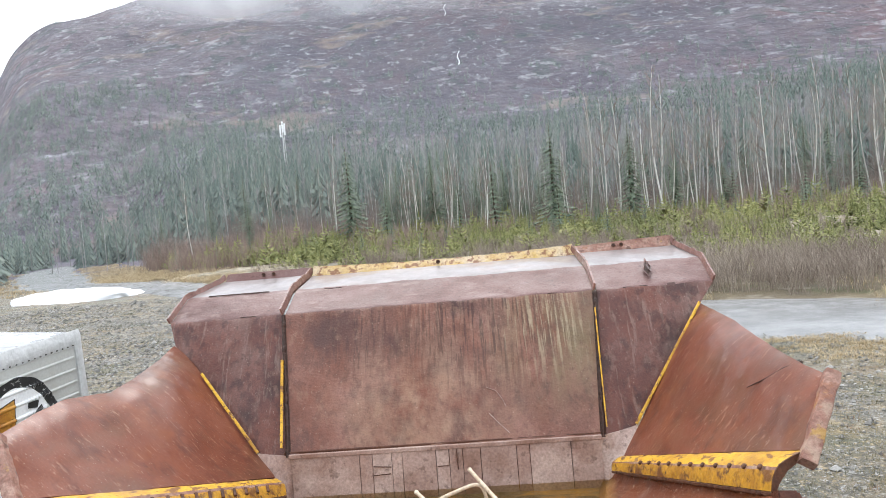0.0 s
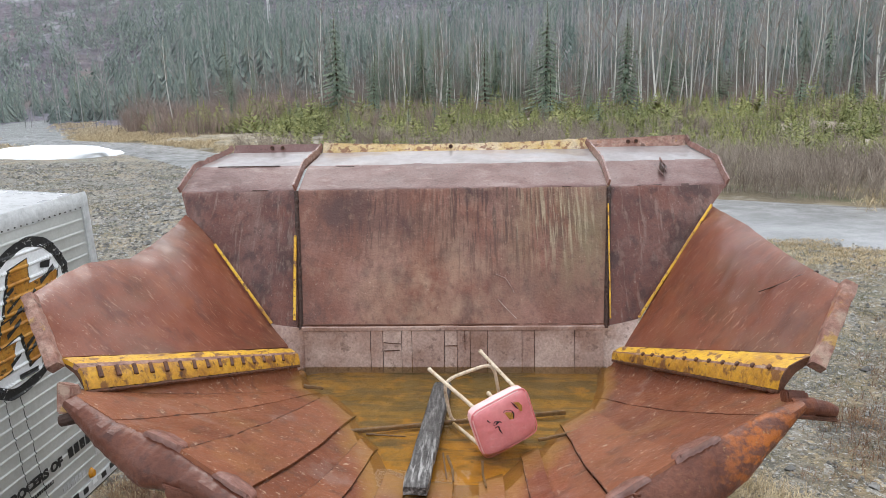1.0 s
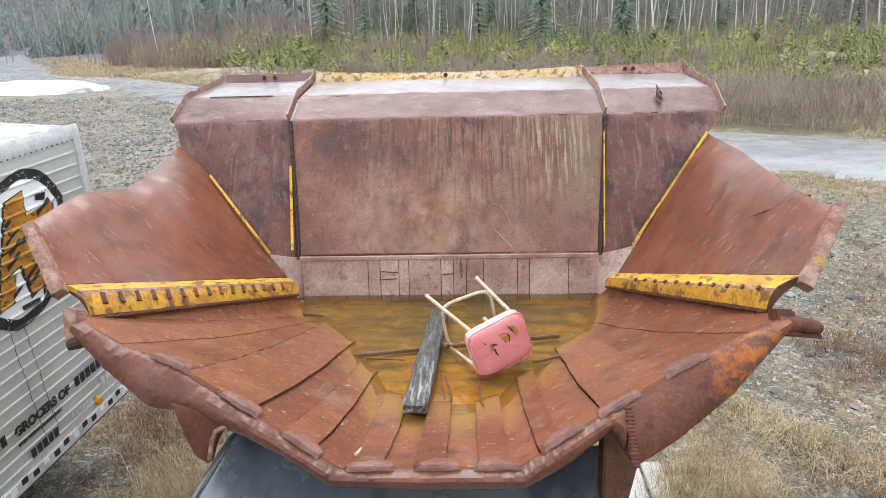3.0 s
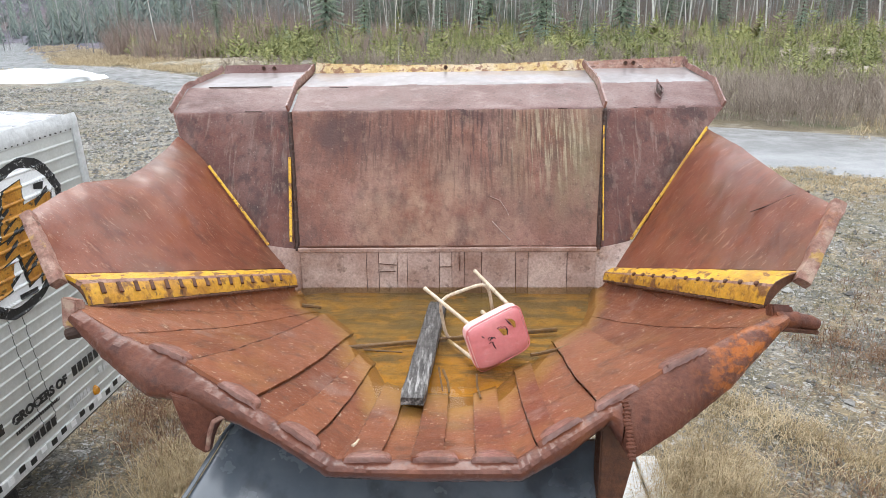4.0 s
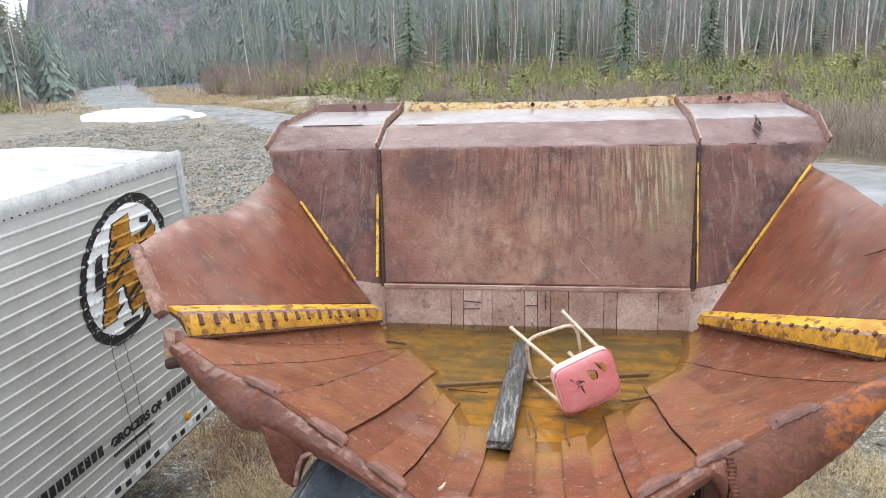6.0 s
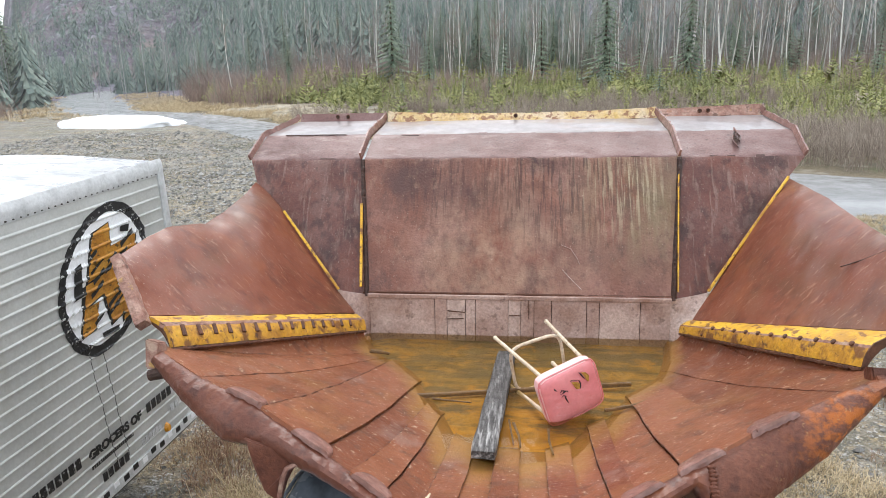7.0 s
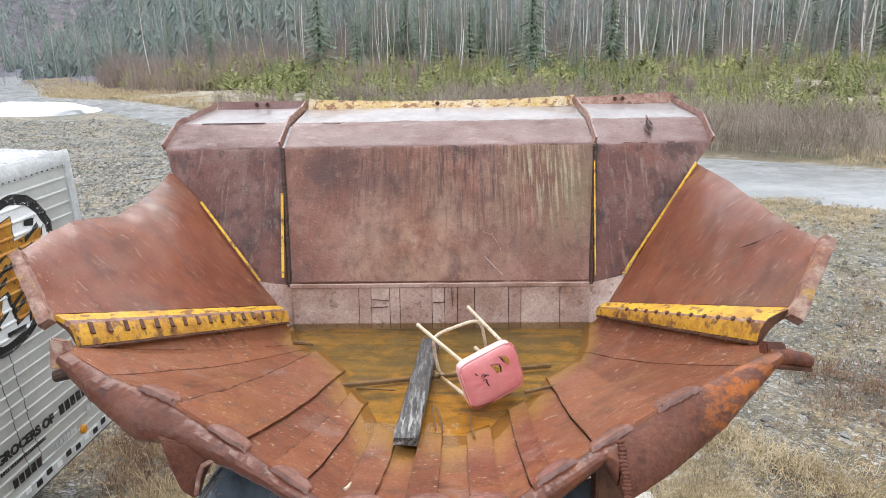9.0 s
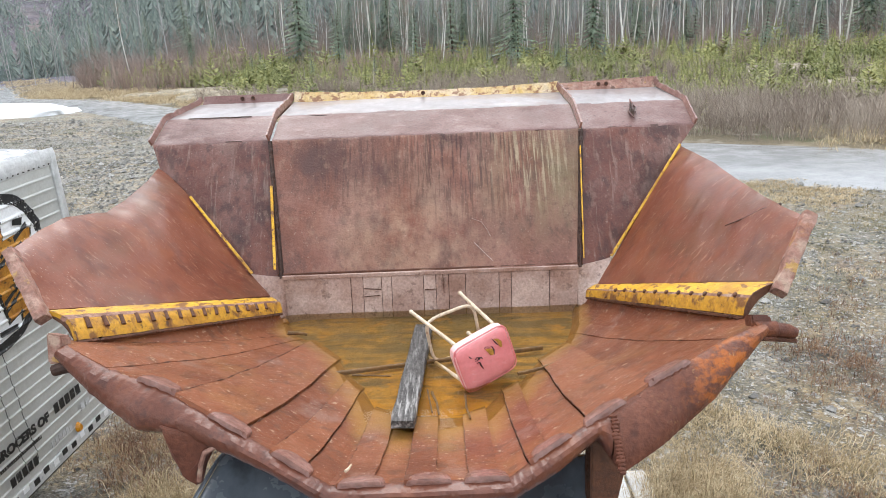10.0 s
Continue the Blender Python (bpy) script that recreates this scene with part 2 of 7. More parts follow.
M_SCALE = surf("orange_rust_scale", [(0.16, 0.070, 0.052), (0.25, 0.130, 0.098), (0.37, 0.24, 0.19)], 9.0, (0.5, 0.75), 0.25, 45, coat=0.3, spec=0.25,
               layers=[((0.44, 0.33, 0.25), 8, 0.55, 0.66, (1, 1, 1), 0.6), ((0.36, 0.12, 0.02), 6, 0.60, 0.68, (1, 1, 1), 0.4), ((0.06, 0.025, 0.018), 14, 0.57, 0.64, (1, 1, 1), 0.7), ((0.42, 0.26, 0.05), 10, 0.61, 0.67, (1, 1, 1), 0.6)])
M_LINER = surf("greyed_liner", [(0.36, 0.240, 0.198), (0.45, 0.328, 0.280), (0.53, 0.41, 0.355)], 3.5, (0.35, 0.55), 0.10, 60, per="object", coat=1.0, spec=0.25,
               layers=[((0.18, 0.085, 0.052), 3.0, 0.53, 0.66, (1, 1, 1), 0.5), ((0.09, 0.05, 0.04), 14, 0.58, 0.66, (1, 1, 1), 0.5)])
M_YELLOW = surf("chipped_yellow_paint", [(0.50, 0.25, 0.011), (0.64, 0.36, 0.016), (0.70, 0.42, 0.04)], 3.0, (0.35, 0.55), 0.1, 60, coat=0.5,
                layers=[((0.30, 0.13, 0.012), 4.0, 0.50, 0.66, (1, 1, 1), 0.7), ((0.15, 0.052, 0.02), 13.0, 0.555, 0.60, (1.6, 0.7, 1.6), 0.9), ((0.16, 0.06, 0.02), 40, 0.62, 0.66, (1, 1, 1), 0.8)])
M_YELLOW_EDGE = surf("faded_yellow_edge", [(0.40, 0.24, 0.07), (0.50, 0.36, 0.17), (0.52, 0.42, 0.30)], 6.0, (0.35, 0.6), 0.1, 60,
                     layers=[((0.46, 0.29, 0.03), 3.0, 0.54, 0.62, (1, 1, 1), 0.8), ((0.17, 0.06, 0.03), 20.0, 0.53, 0.60, (1, 1, 1), 0.85)])
M_RUSTY_YELLOW = surf("rust_stained_yellow", [(0.30, 0.130, 0.014), (0.46, 0.225, 0.016), (0.56, 0.30, 0.02)], 7.0, (0.35, 0.6), 0.15, 50, coat=0.5,
                       layers=[((0.125, 0.045, 0.018), 10.0, 0.51, 0.60, (1.2, 1.2, 1), 0.85), ((0.60, 0.35, 0.03), 8.0, 0.58, 0.66, (1, 1, 1), 0.6), ((0.06, 0.026, 0.014), 26, 0.60, 0.65, (1, 1, 1), 0.8)])
M_BOLT = surf("rusty_bolt", [(0.055, 0.022, 0.013), (0.135, 0.052, 0.024)], 20, (0.4, 0.7), 0.2, 80)
M_GAP = surf("dark_seam", [(0.028, 0.014, 0.01), (0.06, 0.026, 0.016)], 12, (0.5, 0.8), 0.2, 60)
M_SILT = surf("orange_silt", [(0.15, 0.100, 0.034), (0.31, 0.180, 0.034), (0.50, 0.27, 0.036)], 3.6, (0.5, 0.8), 0.3, 25, relief=0.6,
              layers=[((0.14, 0.115, 0.050), 3.0, 0.40, 0.58, (0.6, 1.4, 1), 0.75, 0.0, -0.35, 1.88, 0.25, 0.85), ((0.62, 0.30, 0.012), 3.5, 0.40, 0.56, (1, 1, 1), 0.85, 0.22, -1.32, 1.88, 0.12, 0.55), ((0.52, 0.25, 0.012), 4.5, 0.46, 0.58, (1, 1, 1), 0.8, -0.35, -1.15, 1.88, 0.1, 0.45), ((0.10, 0.078, 0.038), 4.0, 0.47, 0.60, (0.5, 2.2, 1), 0.85), ((0.50, 0.24, 0.015), 5, 0.57, 0.66, (1, 1, 1), 0.6), ((0.07, 0.04, 0.015), 22, 0.60, 0.66, (0.5, 1.5, 1), 0.6)])
M_PINK = surf("pink_vinyl", [(0.62, 0.19, 0.20), (0.70, 0.24, 0.25), (0.72, 0.29, 0.29)], 5, (0.3, 0.45), 0.05, 40, grain=0.1,
              layers=[((0.78, 0.45, 0.44), 14, 0.58, 0.75, (1, 1, 3), 0.5)])
# paler pink for the cushion's sides: the skylight on them, put into colour
M_PINK_LIT = surf("pink_vinyl_lit_sides", [(0.74, 0.40, 0.40), (0.82, 0.50, 0.49), (0.84, 0.58, 0.55)], 9, (0.3, 0.45), 0.05, 40, grain=0.1)
M_CREAM = surf("cream_painted_tube", [(0.42, 0.32, 0.22), (0.55, 0.45, 0.33), (0.62, 0.54, 0.43)], 14, (0.3, 0.5), 0.08, 60,
               layers=[((0.15, 0.06, 0.02), 16, 0.6, 0.68, (1, 1, 1), 0.8)])
M_FOAM = surf("ochre_foam", [(0.32, 0.16, 0.03), (0.5, 0.28, 0.05)], 40, (0.8, 0.95), 0.3, 60)
M_BLACK = surf("black_mark", [(0.008, 0.008, 0.009), (0.022, 0.022, 0.024)], 12, (0.4, 0.6), 0.05, 60)
M_FLAKE = surf("flaking_black_paint", [(0.010, 0.010, 0.011), (0.022, 0.022, 0.024)], 12, (0.4, 0.6), 0.05, 60,
               layers=[((0.46, 0.46, 0.44), 22, 0.60, 0.66, (1, 1, 1.6), 0.85)])
M_PLANK = surf("weathered_plank", [(0.012, 0.011, 0.011), (0.055, 0.052, 0.050), (0.17, 0.166, 0.162)], 5, (0.35, 0.6), 0.3, 50, stretch=(14, 1.1, 14),
               layers=[((0.46, 0.45, 0.44), 9, 0.50, 0.64, (6, 0.6, 6), 0.8, -0.11, -1.68, 2.0, 0.2, 0.55), ((0.36, 0.35, 0.34), 9, 0.57, 0.68, (6, 0.6, 6), 0.6), ((0.01, 0.009, 0.008), 6, 0.6, 0.7, (8, 0.8, 8), 0.7)])
M_STICK = surf("wet_stick", [(0.085, 0.044, 0.015), (0.20, 0.105, 0.034)], 12, (0.3, 0.6), 0.3, 60)
# blue-grey base with dark patches paints sky reflection onto black plastic
M_SHEET = surf("black_plastic_sky_sheen", [(0.080, 0.096, 0.116), (0.120, 0.141, 0.166)], 3, (0.14, 0.30), 0.0, 12, grain=0.1, coat=1.0, spec=1.0, film_ior=1.45, film_rough=0.10,
               layers=[((0.022, 0.028, 0.036), 2.5, 0.50, 0.62, (1, 0.6, 1), 0.7)])
M_ALU = surf("ribbed_aluminium", [(0.45, 0.455, 0.43), (0.52, 0.525, 0.50), (0.58, 0.585, 0.56)], 1.6, (0.4, 0.6), 0.04, 40, metal=0.1, grain=0.12,
             layers=[((0.33, 0.31, 0.24), 3, 0.55, 0.75, (1, 1, 0.15), 0.45), ((0.25, 0.22, 0.15), 40, 0.68, 0.75, (1, 1, 1), 0.4)])
M_ROOF = surf("wet_trailer_roof", [(0.30, 0.31, 0.32), (0.39, 0.40, 0.41), (0.46, 0.47, 0.48)], 1.2, (0.2, 0.45), 0.04, 30, grain=0.2,
             layers=[((0.16, 0.165, 0.17), 6, 0.56, 0.64, (0.5, 1.6, 1), 0.6), ((0.14, 0.135, 0.12), 24, 0.60, 0.66, (0.5, 1, 1), 0.6)])
M_RAIL = surf("dented_trailer_rail", [(0.45, 0.46, 0.46), (0.60, 0.61, 0.61), (0.68, 0.69, 0.69)], 6, (0.35, 0.6), 0.15, 30, grain=0.2)
M_WHITE = surf("white_paint", [(0.82, 0.83, 0.84), (0.90, 0.91, 0.92)], 6, (0.4, 0.6), 0.03, 60, grain=0.15)
M_ORANGE = surf("orange_paint", [(0.30, 0.11, 0.012), (0.48, 0.21, 0.022), (0.56, 0.29, 0.05)], 9, (0.4, 0.6), 0.03, 60,
                layers=[((0.03, 0.018, 0.008), 12, 0.56, 0.64, (1, 1, 2), 0.85)])
M_BOARD = surf("white_board", [(0.55, 0.56, 0.56), (0.70, 0.71, 0.72)], 4, (0.5, 0.7), 0.06, 40)
M_AMBER = surf("amber_lens", [(0.55, 0.22, 0.01), (0.7, 0.3, 0.02)], 20, (0.15, 0.3), 0.02, 60)
M_TYRE = surf("tyre_rubber", [(0.015, 0.015, 0.015), (0.03, 0.03, 0.03)], 12, (0.7, 0.9), 0.2, 60)
M_CHASSIS = surf("dark_chassis", [(0.03, 0.028, 0.025), (0.07, 0.055, 0.045)], 8, (0.6, 0.85), 0.2, 60)
M_SNOW = surf("old_snow", [(0.80, 0.82, 0.84), (0.88, 0.90, 0.92)], 1.5, (0.6, 0.8), 0.1, 8, grain=0.08)
M_GROUND = surf("gravel_and_moss", [(0.082, 0.077, 0.062), (0.148, 0.141, 0.120), (0.220, 0.211, 0.188)], 0.6, (0.55, 0.9), 0.6, 18, grain=1.0,
                layers=[((0.190, 0.150, 0.088), 0.33, 0.45, 0.58, (1, 1, 1), 0.75), ((0.085, 0.095, 0.055), 0.5, 0.48, 0.60, (1, 1, 1), 0.6), ((0.25, 0.19, 0.10), 0.55, 0.53, 0.62, (1, 1, 1), 0.65), ((0.15, 0.09, 0.055), 0.8, 0.57, 0.66, (1, 1, 1), 0.6),
                        ((0.050, 0.052, 0.038), 2.2, 0.50, 0.60, (1, 1, 1), 0.55), ((0.045, 0.044, 0.036), 7, 0.52, 0.62, (1, 1, 1), 0.6), ((0.36, 0.36, 0.34), 5.0, 0.585, 0.63, (1, 1, 1), 0.5), ((0.44, 0.44, 0.43), 14, 0.585, 0.635, (1, 1, 1), 0.75),
                        ((0.40, 0.31, 0.17), 13, 0.575, 0.63, (1, 1, 1), 0.6), ((0.030, 0.028, 0.024), 34, 0.54, 0.61, (1, 1, 1), 0.7), ((0.50, 0.49, 0.46), 42, 0.60, 0.65, (1, 1, 1), 0.7)])
M_MEADOW = surf("meadow_floor", [(0.058, 0.047, 0.030), (0.105, 0.084, 0.050), (0.17, 0.138, 0.082)], 0.25, (0.8, 0.95), 0.5, 6,
                layers=[((0.36, 0.33, 0.28), 0.10, 0.60, 0.66, (1, 1, 1), 0.7), ((0.06, 0.07, 0.025), 0.5, 0.55, 0.66, (1, 1, 1), 0.6)])
M_ROAD = surf("wet_gravel_road", [(0.150, 0.157, 0.160), (0.200, 0.208, 0.212), (0.250, 0.258, 0.262)], 0.4, (0.4, 0.65), 0.2, 20, coat=0.9,
              layers=[((0.32, 0.33, 0.34), 0.35, 0.47, 0.62, (0.5, 1, 1), 0.6), ((0.11, 0.11, 0.105), 9, 0.6, 0.7, (1, 1, 1), 0.5)])
M_STONE = surf("gravel_stone", [(0.085, 0.081, 0.074), (0.165, 0.160, 0.148), (0.34, 0.335, 0.315)], 3, (0.45, 0.8), 0.2, 30, per="island")
M_STRAW = surf("dry_straw", [(0.24, 0.178, 0.092), (0.42, 0.325, 0.190), (0.60, 0.500, 0.335)], 2, (0.6, 0.85), 0.0, 30, per="island", grain=0.0)
M_TWIG = surf("bare_brush", [(0.17, 0.132, 0.105), (0.27, 0.22, 0.178), (0.42, 0.36, 0.295)], 0.25, (0.7, 0.9), 0.0, 30, per="island", grain=0.0)
M_ALDER = surf("far_alder_brush", [(0.20, 0.145, 0.118), (0.29, 0.215, 0.18), (0.39, 0.31, 0.26)], 0.15, (0.7, 0.9), 0.0, 30, per="island", grain=0.0)
M_BANK = surf("pale_bank", [(0.15, 0.122, 0.075), (0.26, 0.22, 0.15), (0.38, 0.35, 0.29)], 0.9, (0.7, 0.9), 0.4, 6,
              layers=[((0.10, 0.085, 0.05), 2.2, 0.54, 0.64, (1, 1, 1), 0.7), ((0.55, 0.53, 0.49), 3.5, 0.60, 0.66, (1, 1, 1), 0.6)])
M_MOSS = surf("moss_tuft", [(0.060, 0.062, 0.040), (0.105, 0.105, 0.065), (0.19, 0.175, 0.11)], 0.5, (0.7, 0.9), 0.0, 30, per="island", grain=0.0)
M_THICKET = surf("wood_thicket", [(0.125, 0.098, 0.084), (0.19, 0.152, 0.130), (0.26, 0.215, 0.188)], 0.15, (0.7, 0.9), 0.0, 30, per="island", grain=0.0)
M_TURF = surf("short_turf", [(0.085, 0.080, 0.045), (0.17, 0.145, 0.075), (0.34, 0.275, 0.155)], 0.6, (0.7, 0.9), 0.0, 30, per="island", grain=0.0)
M_LITTER = surf("dead_weeds", [(0.10, 0.052, 0.030), (0.19, 0.105, 0.060), (0.28, 0.18, 0.10)], 1.5, (0.7, 0.9), 0.0, 30, per="island", grain=0.0)
M_PINE = surf("young_pine_needles", [(0.160, 0.182, 0.072), (0.250, 0.262, 0.100), (0.370, 0.362, 0.150)], 0.12, (0.6, 0.85), 0.0, 30, per="island", grain=0.0)
M_SPRUCE = surf("spruce_needles", [(0.108, 0.148, 0.108), (0.162, 0.208, 0.142), (0.230, 0.272, 0.178)], 0.3, (0.6, 0.85), 0.0, 30, per="island", grain=0.0)
# bluer than the near spruces: some distance haze is in this colour
M_FAR = surf("far_spruce", [(0.100, 0.142, 0.122), (0.155, 0.203, 0.172), (0.225, 0.270, 0.222)], 0.05, (0.8, 0.95), 0.0, 30, per="island", grain=0.0)
M_FARBIRCH = surf("far_birch", [(0.19, 0.185, 0.18), (0.27, 0.265, 0.255), (0.40, 0.395, 0.385)], 0.05, (0.8, 0.95), 0.0, 30, per="island", grain=0.0)
M_BIRCH = surf("birch_bark", [(0.36, 0.34, 0.31), (0.52, 0.50, 0.46), (0.70, 0.68, 0.64)], 1.2, (0.6, 0.8), 0.1, 30, per="object",
               layers=[((0.05, 0.042, 0.035), 5, 0.62, 0.68, (0.5, 0.5, 2.5), 0.8)])
M_BRANCH = surf("birch_branches", [(0.13, 0.095, 0.075), (0.22, 0.175, 0.145), (0.30, 0.25, 0.21)], 0.5, (0.7, 0.9), 0.0, 30, per="object", grain=0.0)
M_TRUNK = surf("spruce_trunk", [(0.06, 0.045, 0.035), (0.12, 0.09, 0.07)], 4, (0.8, 0.95), 0.2, 30)
# the slope's glow and bluish tones paint the distance haze
M_MOUNT = surf("mountain_brush_haze_glow", [(0.064, 0.054, 0.070), (0.090, 0.074, 0.092), (0.118, 0.100, 0.114)], 0.016, (0.85, 1.0), 0.5, 0.10, grain=0.6, stretch=(1, 0.35, 1),
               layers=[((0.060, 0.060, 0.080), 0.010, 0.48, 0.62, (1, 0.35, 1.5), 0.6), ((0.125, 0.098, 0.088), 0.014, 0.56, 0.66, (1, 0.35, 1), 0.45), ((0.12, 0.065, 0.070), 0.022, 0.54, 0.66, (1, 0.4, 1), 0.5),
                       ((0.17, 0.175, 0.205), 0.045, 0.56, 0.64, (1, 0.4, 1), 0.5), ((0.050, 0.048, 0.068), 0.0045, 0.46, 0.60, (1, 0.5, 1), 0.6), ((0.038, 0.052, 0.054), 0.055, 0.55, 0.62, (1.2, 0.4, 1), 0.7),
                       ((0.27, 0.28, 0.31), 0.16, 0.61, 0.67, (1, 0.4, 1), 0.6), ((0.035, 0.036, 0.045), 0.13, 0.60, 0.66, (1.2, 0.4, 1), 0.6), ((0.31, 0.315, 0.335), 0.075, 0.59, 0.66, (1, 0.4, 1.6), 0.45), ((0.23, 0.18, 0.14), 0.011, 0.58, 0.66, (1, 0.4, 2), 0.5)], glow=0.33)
M_FALL = surf("white_water", [(0.75, 0.77, 0.80), (0.85, 0.87, 0.9)], 0.5, (0.5, 0.7), 0.0, 30, grain=0.0)


def water():
    m = bpy.data.materials.new("rusty_rainwater")
    m.use_nodes = True
    n, k = m.node_tree.nodes, m.node_tree.links
    n.remove(n["Principled BSDF"])
    clear = n.new("ShaderNodeBsdfTransparent")
    clear.inputs["Color"].default_value = (0.94, 0.86, 0.68, 1)
    shine = n.new("ShaderNodeBsdfGlossy")
    shine.inputs["Roughness"].default_value = 0.03
    fr = n.new("ShaderNodeFresnel")
    fr.inputs["IOR"].default_value = 1.33
    mx = n.new("ShaderNodeMixShader")
    wv = n.new("ShaderNodeTexNoise")
    wv.inputs["Scale"].default_value = 9.0
    bp = n.new("ShaderNodeBump")
    bp.inputs["Strength"].default_value = 0.05
    k.new(wv.outputs["Fac"], bp.inputs["Height"])
    k.new(bp.outputs[0], shine.inputs["Normal"])
    k.new(fr.outputs[0], mx.inputs[0])
    murk = n.new("ShaderNodeBsdfDiffuse")
    murk.inputs["Color"].default_value = (0.33, 0.205, 0.070, 1)
    body = n.new("ShaderNodeMixShader")
    body.inputs[0].default_value = 0.08
    k.new(clear.outputs[0], body.inputs[1])
    k.new(murk.outputs[0], body.inputs[2])
    k.new(body.outputs[0], mx.inputs[1])
    k.new(shine.outputs[0], mx.inputs[2])
    k.new(mx.outputs[0], n["Material Output"].inputs["Surface"])
    return m


M_WATER = water()


# ---- building helpers ----
V = Vector


def mesh_of(name, bm, material, smooth=False):
    me = bpy.data.meshes.new(name)
    bmesh.ops.recalc_face_normals(bm, faces=bm.faces[:])
    bm.to_mesh(me)
    bm.free()
    me.materials.append(material)
    if smooth:
        me.shade_smooth()
        me.set_sharp_from_angle(angle=radians(35))
    return me


def raw(name, verts, faces, material, smooth=False):
    me = bpy.data.meshes.new(name)
    me.from_pydata(verts, [], faces)
    me.materials.append(material)
    if smooth:
        me.shade_smooth()
    return me


def thing(name, base, label, category, group="", kind=""):
    e = new(name)
    e.location = base
    e.empty_display_size = 0.1
    bpy.context.view_layer.update()
    return tagged(e, label, category, group, kind)


def attach(ob, parent):
    """A part whose vertices are given in world places."""
    top = parent
    while top.parent is not None:
        top = top.parent
    ob.parent = parent
    if parent is top:
        ob.matrix_parent_inverse = Matrix.Translation(-top.location)
    return ob


def part(name, bm, material, parent, label="", smooth=False):
    ob = new(name, mesh_of(name, bm, material, smooth))
    attach(ob, parent)
    return tagged(ob, label) if label else ob


def lone(name, bm, material, label, category, group="", kind="", smooth=False):
    return tagged(new(name, mesh_of(name, bm, material, smooth)), label, category, group, kind)


def grid_plate(P, nu, nv, t, bm=None):
    """A plate of thickness t behind the surface P(u, v); its face looks along dP/du x dP/dv."""
    bm = bm or bmesh.new()
    front, rear = [], []
    e = 1e-3
    for i in range(nu + 1):
        fr, rr = [], []
        for j in range(nv + 1):
            u, v = i / nu, j / nv
            p = V(P(u, v))
            u0, v0 = min(u, 1 - e), min(v, 1 - e)
            q = V(P(u0, v0))
            nn = (V(P(u0 + e, v0)) - q).cross(V(P(u0, v0 + e)) - q)
            nn = nn.normalized() if nn.length > 0 else V((0, 0, 1))
            fr.append(bm.verts.new(p))
            rr.append(bm.verts.new(p - nn * t))
        front.append(fr)
        rear.append(rr)
    for i in range(nu):
        for j in range(nv):
            bm.faces.new((front[i][j], front[i + 1][j], front[i + 1][j + 1], front[i][j + 1]))
            bm.faces.new((rear[i][j], rear[i][j + 1], rear[i + 1][j + 1], rear[i + 1][j]))
    for i in range(nu):
        bm.faces.new((front[i][0], rear[i][0], rear[i + 1][0], front[i + 1][0]))
        bm.faces.new((front[i][nv], front[i + 1][nv], rear[i + 1][nv], rear[i][nv]))
    for j in range(nv):
        bm.faces.new((front[0][j], front[0][j + 1], rear[0][j + 1], rear[0][j]))
        bm.faces.new((front[nu][j], rear[nu][j], rear[nu][j + 1], front[nu][j + 1]))
    return bm


def bar(p0, p1, w, h, up=(0, 0, 1), cut=0.2, bm=None):
    """A bar with chamfered edges between two places; w across, h along up."""
    bm = bm or bmesh.new()
    p0, p1 = V(p0), V(p1)
    d = (p1 - p0).normalized()
    s = d.cross(V(up)).normalized()
    n = s.cross(d)
    c = cut * min(w, h)
    ring = [(-w / 2 + c, -h / 2), (w / 2 - c, -h / 2), (w / 2, -h / 2 + c), (w / 2, h / 2 - c), (w / 2 - c, h / 2), (-w / 2 + c, h / 2),
            (-w / 2, h / 2 - c), (-w / 2, -h / 2 + c)]
    a = [bm.verts.new(p0 + s * x + n * y) for x, y in ring]
    b = [bm.verts.new(p1 + s * x + n * y) for x, y in ring]
    for i in range(8):
        j = (i + 1) % 8
        bm.faces.new((a[i], a[j], b[j], b[i]))
    bm.faces.new(a[::-1])
    bm.faces.new(b)
    return bm


def pipe(points, radii, sides=8, bm=None, cap=True):
    bm = bm or bmesh.new()
    pts = [V(p) for p in points]
    rings = []
    side = None
    for i, p in enumerate(pts):
        d = (pts[min(i + 1, len(pts) - 1)] - pts[max(i - 1, 0)]).normalized()
        if side is None:
            side = d.cross(V((0.31, 0.77, 0.55))).normalized()
        side = (side - d * side.dot(d)).normalized()
        o = d.cross(side)
        r = radii if isinstance(radii, (int, float)) else radii[i]
        rings.append([bm.verts.new(p + (side * math.cos(2 * math.pi * a / sides) + o * math.sin(2 * math.pi * a / sides)) * r) for a in range(sides)])
    for a, b in zip(rings, rings[1:]):
        for i in range(sides):
            j = (i + 1) % sides
            bm.faces.new((a[i], a[j], b[j], b[i]))
    if cap:
        bm.faces.new(rings[0][::-1])
        bm.faces.new(rings[-1])
    return bm


def lerp(a, b, t):
    return V(a) + (V(b) - V(a)) * t


def along(points, t):
    """A place on a polyline, t from 0 to 1 by the count of its points."""
    x = min(max(t, 0), 1) * (len(points) - 1)
    i = min(int(x), len(points) - 2)
    return lerp(points[i], points[i + 1], x - i)


def table(x, rows):
    return float(np.interp(x, [r[0] for r in rows], [r[1] for r in rows]))


def dent(p, s=1.0, seed=0.0):
    return noise.noise(V(p) * s + V((seed, seed, seed)))


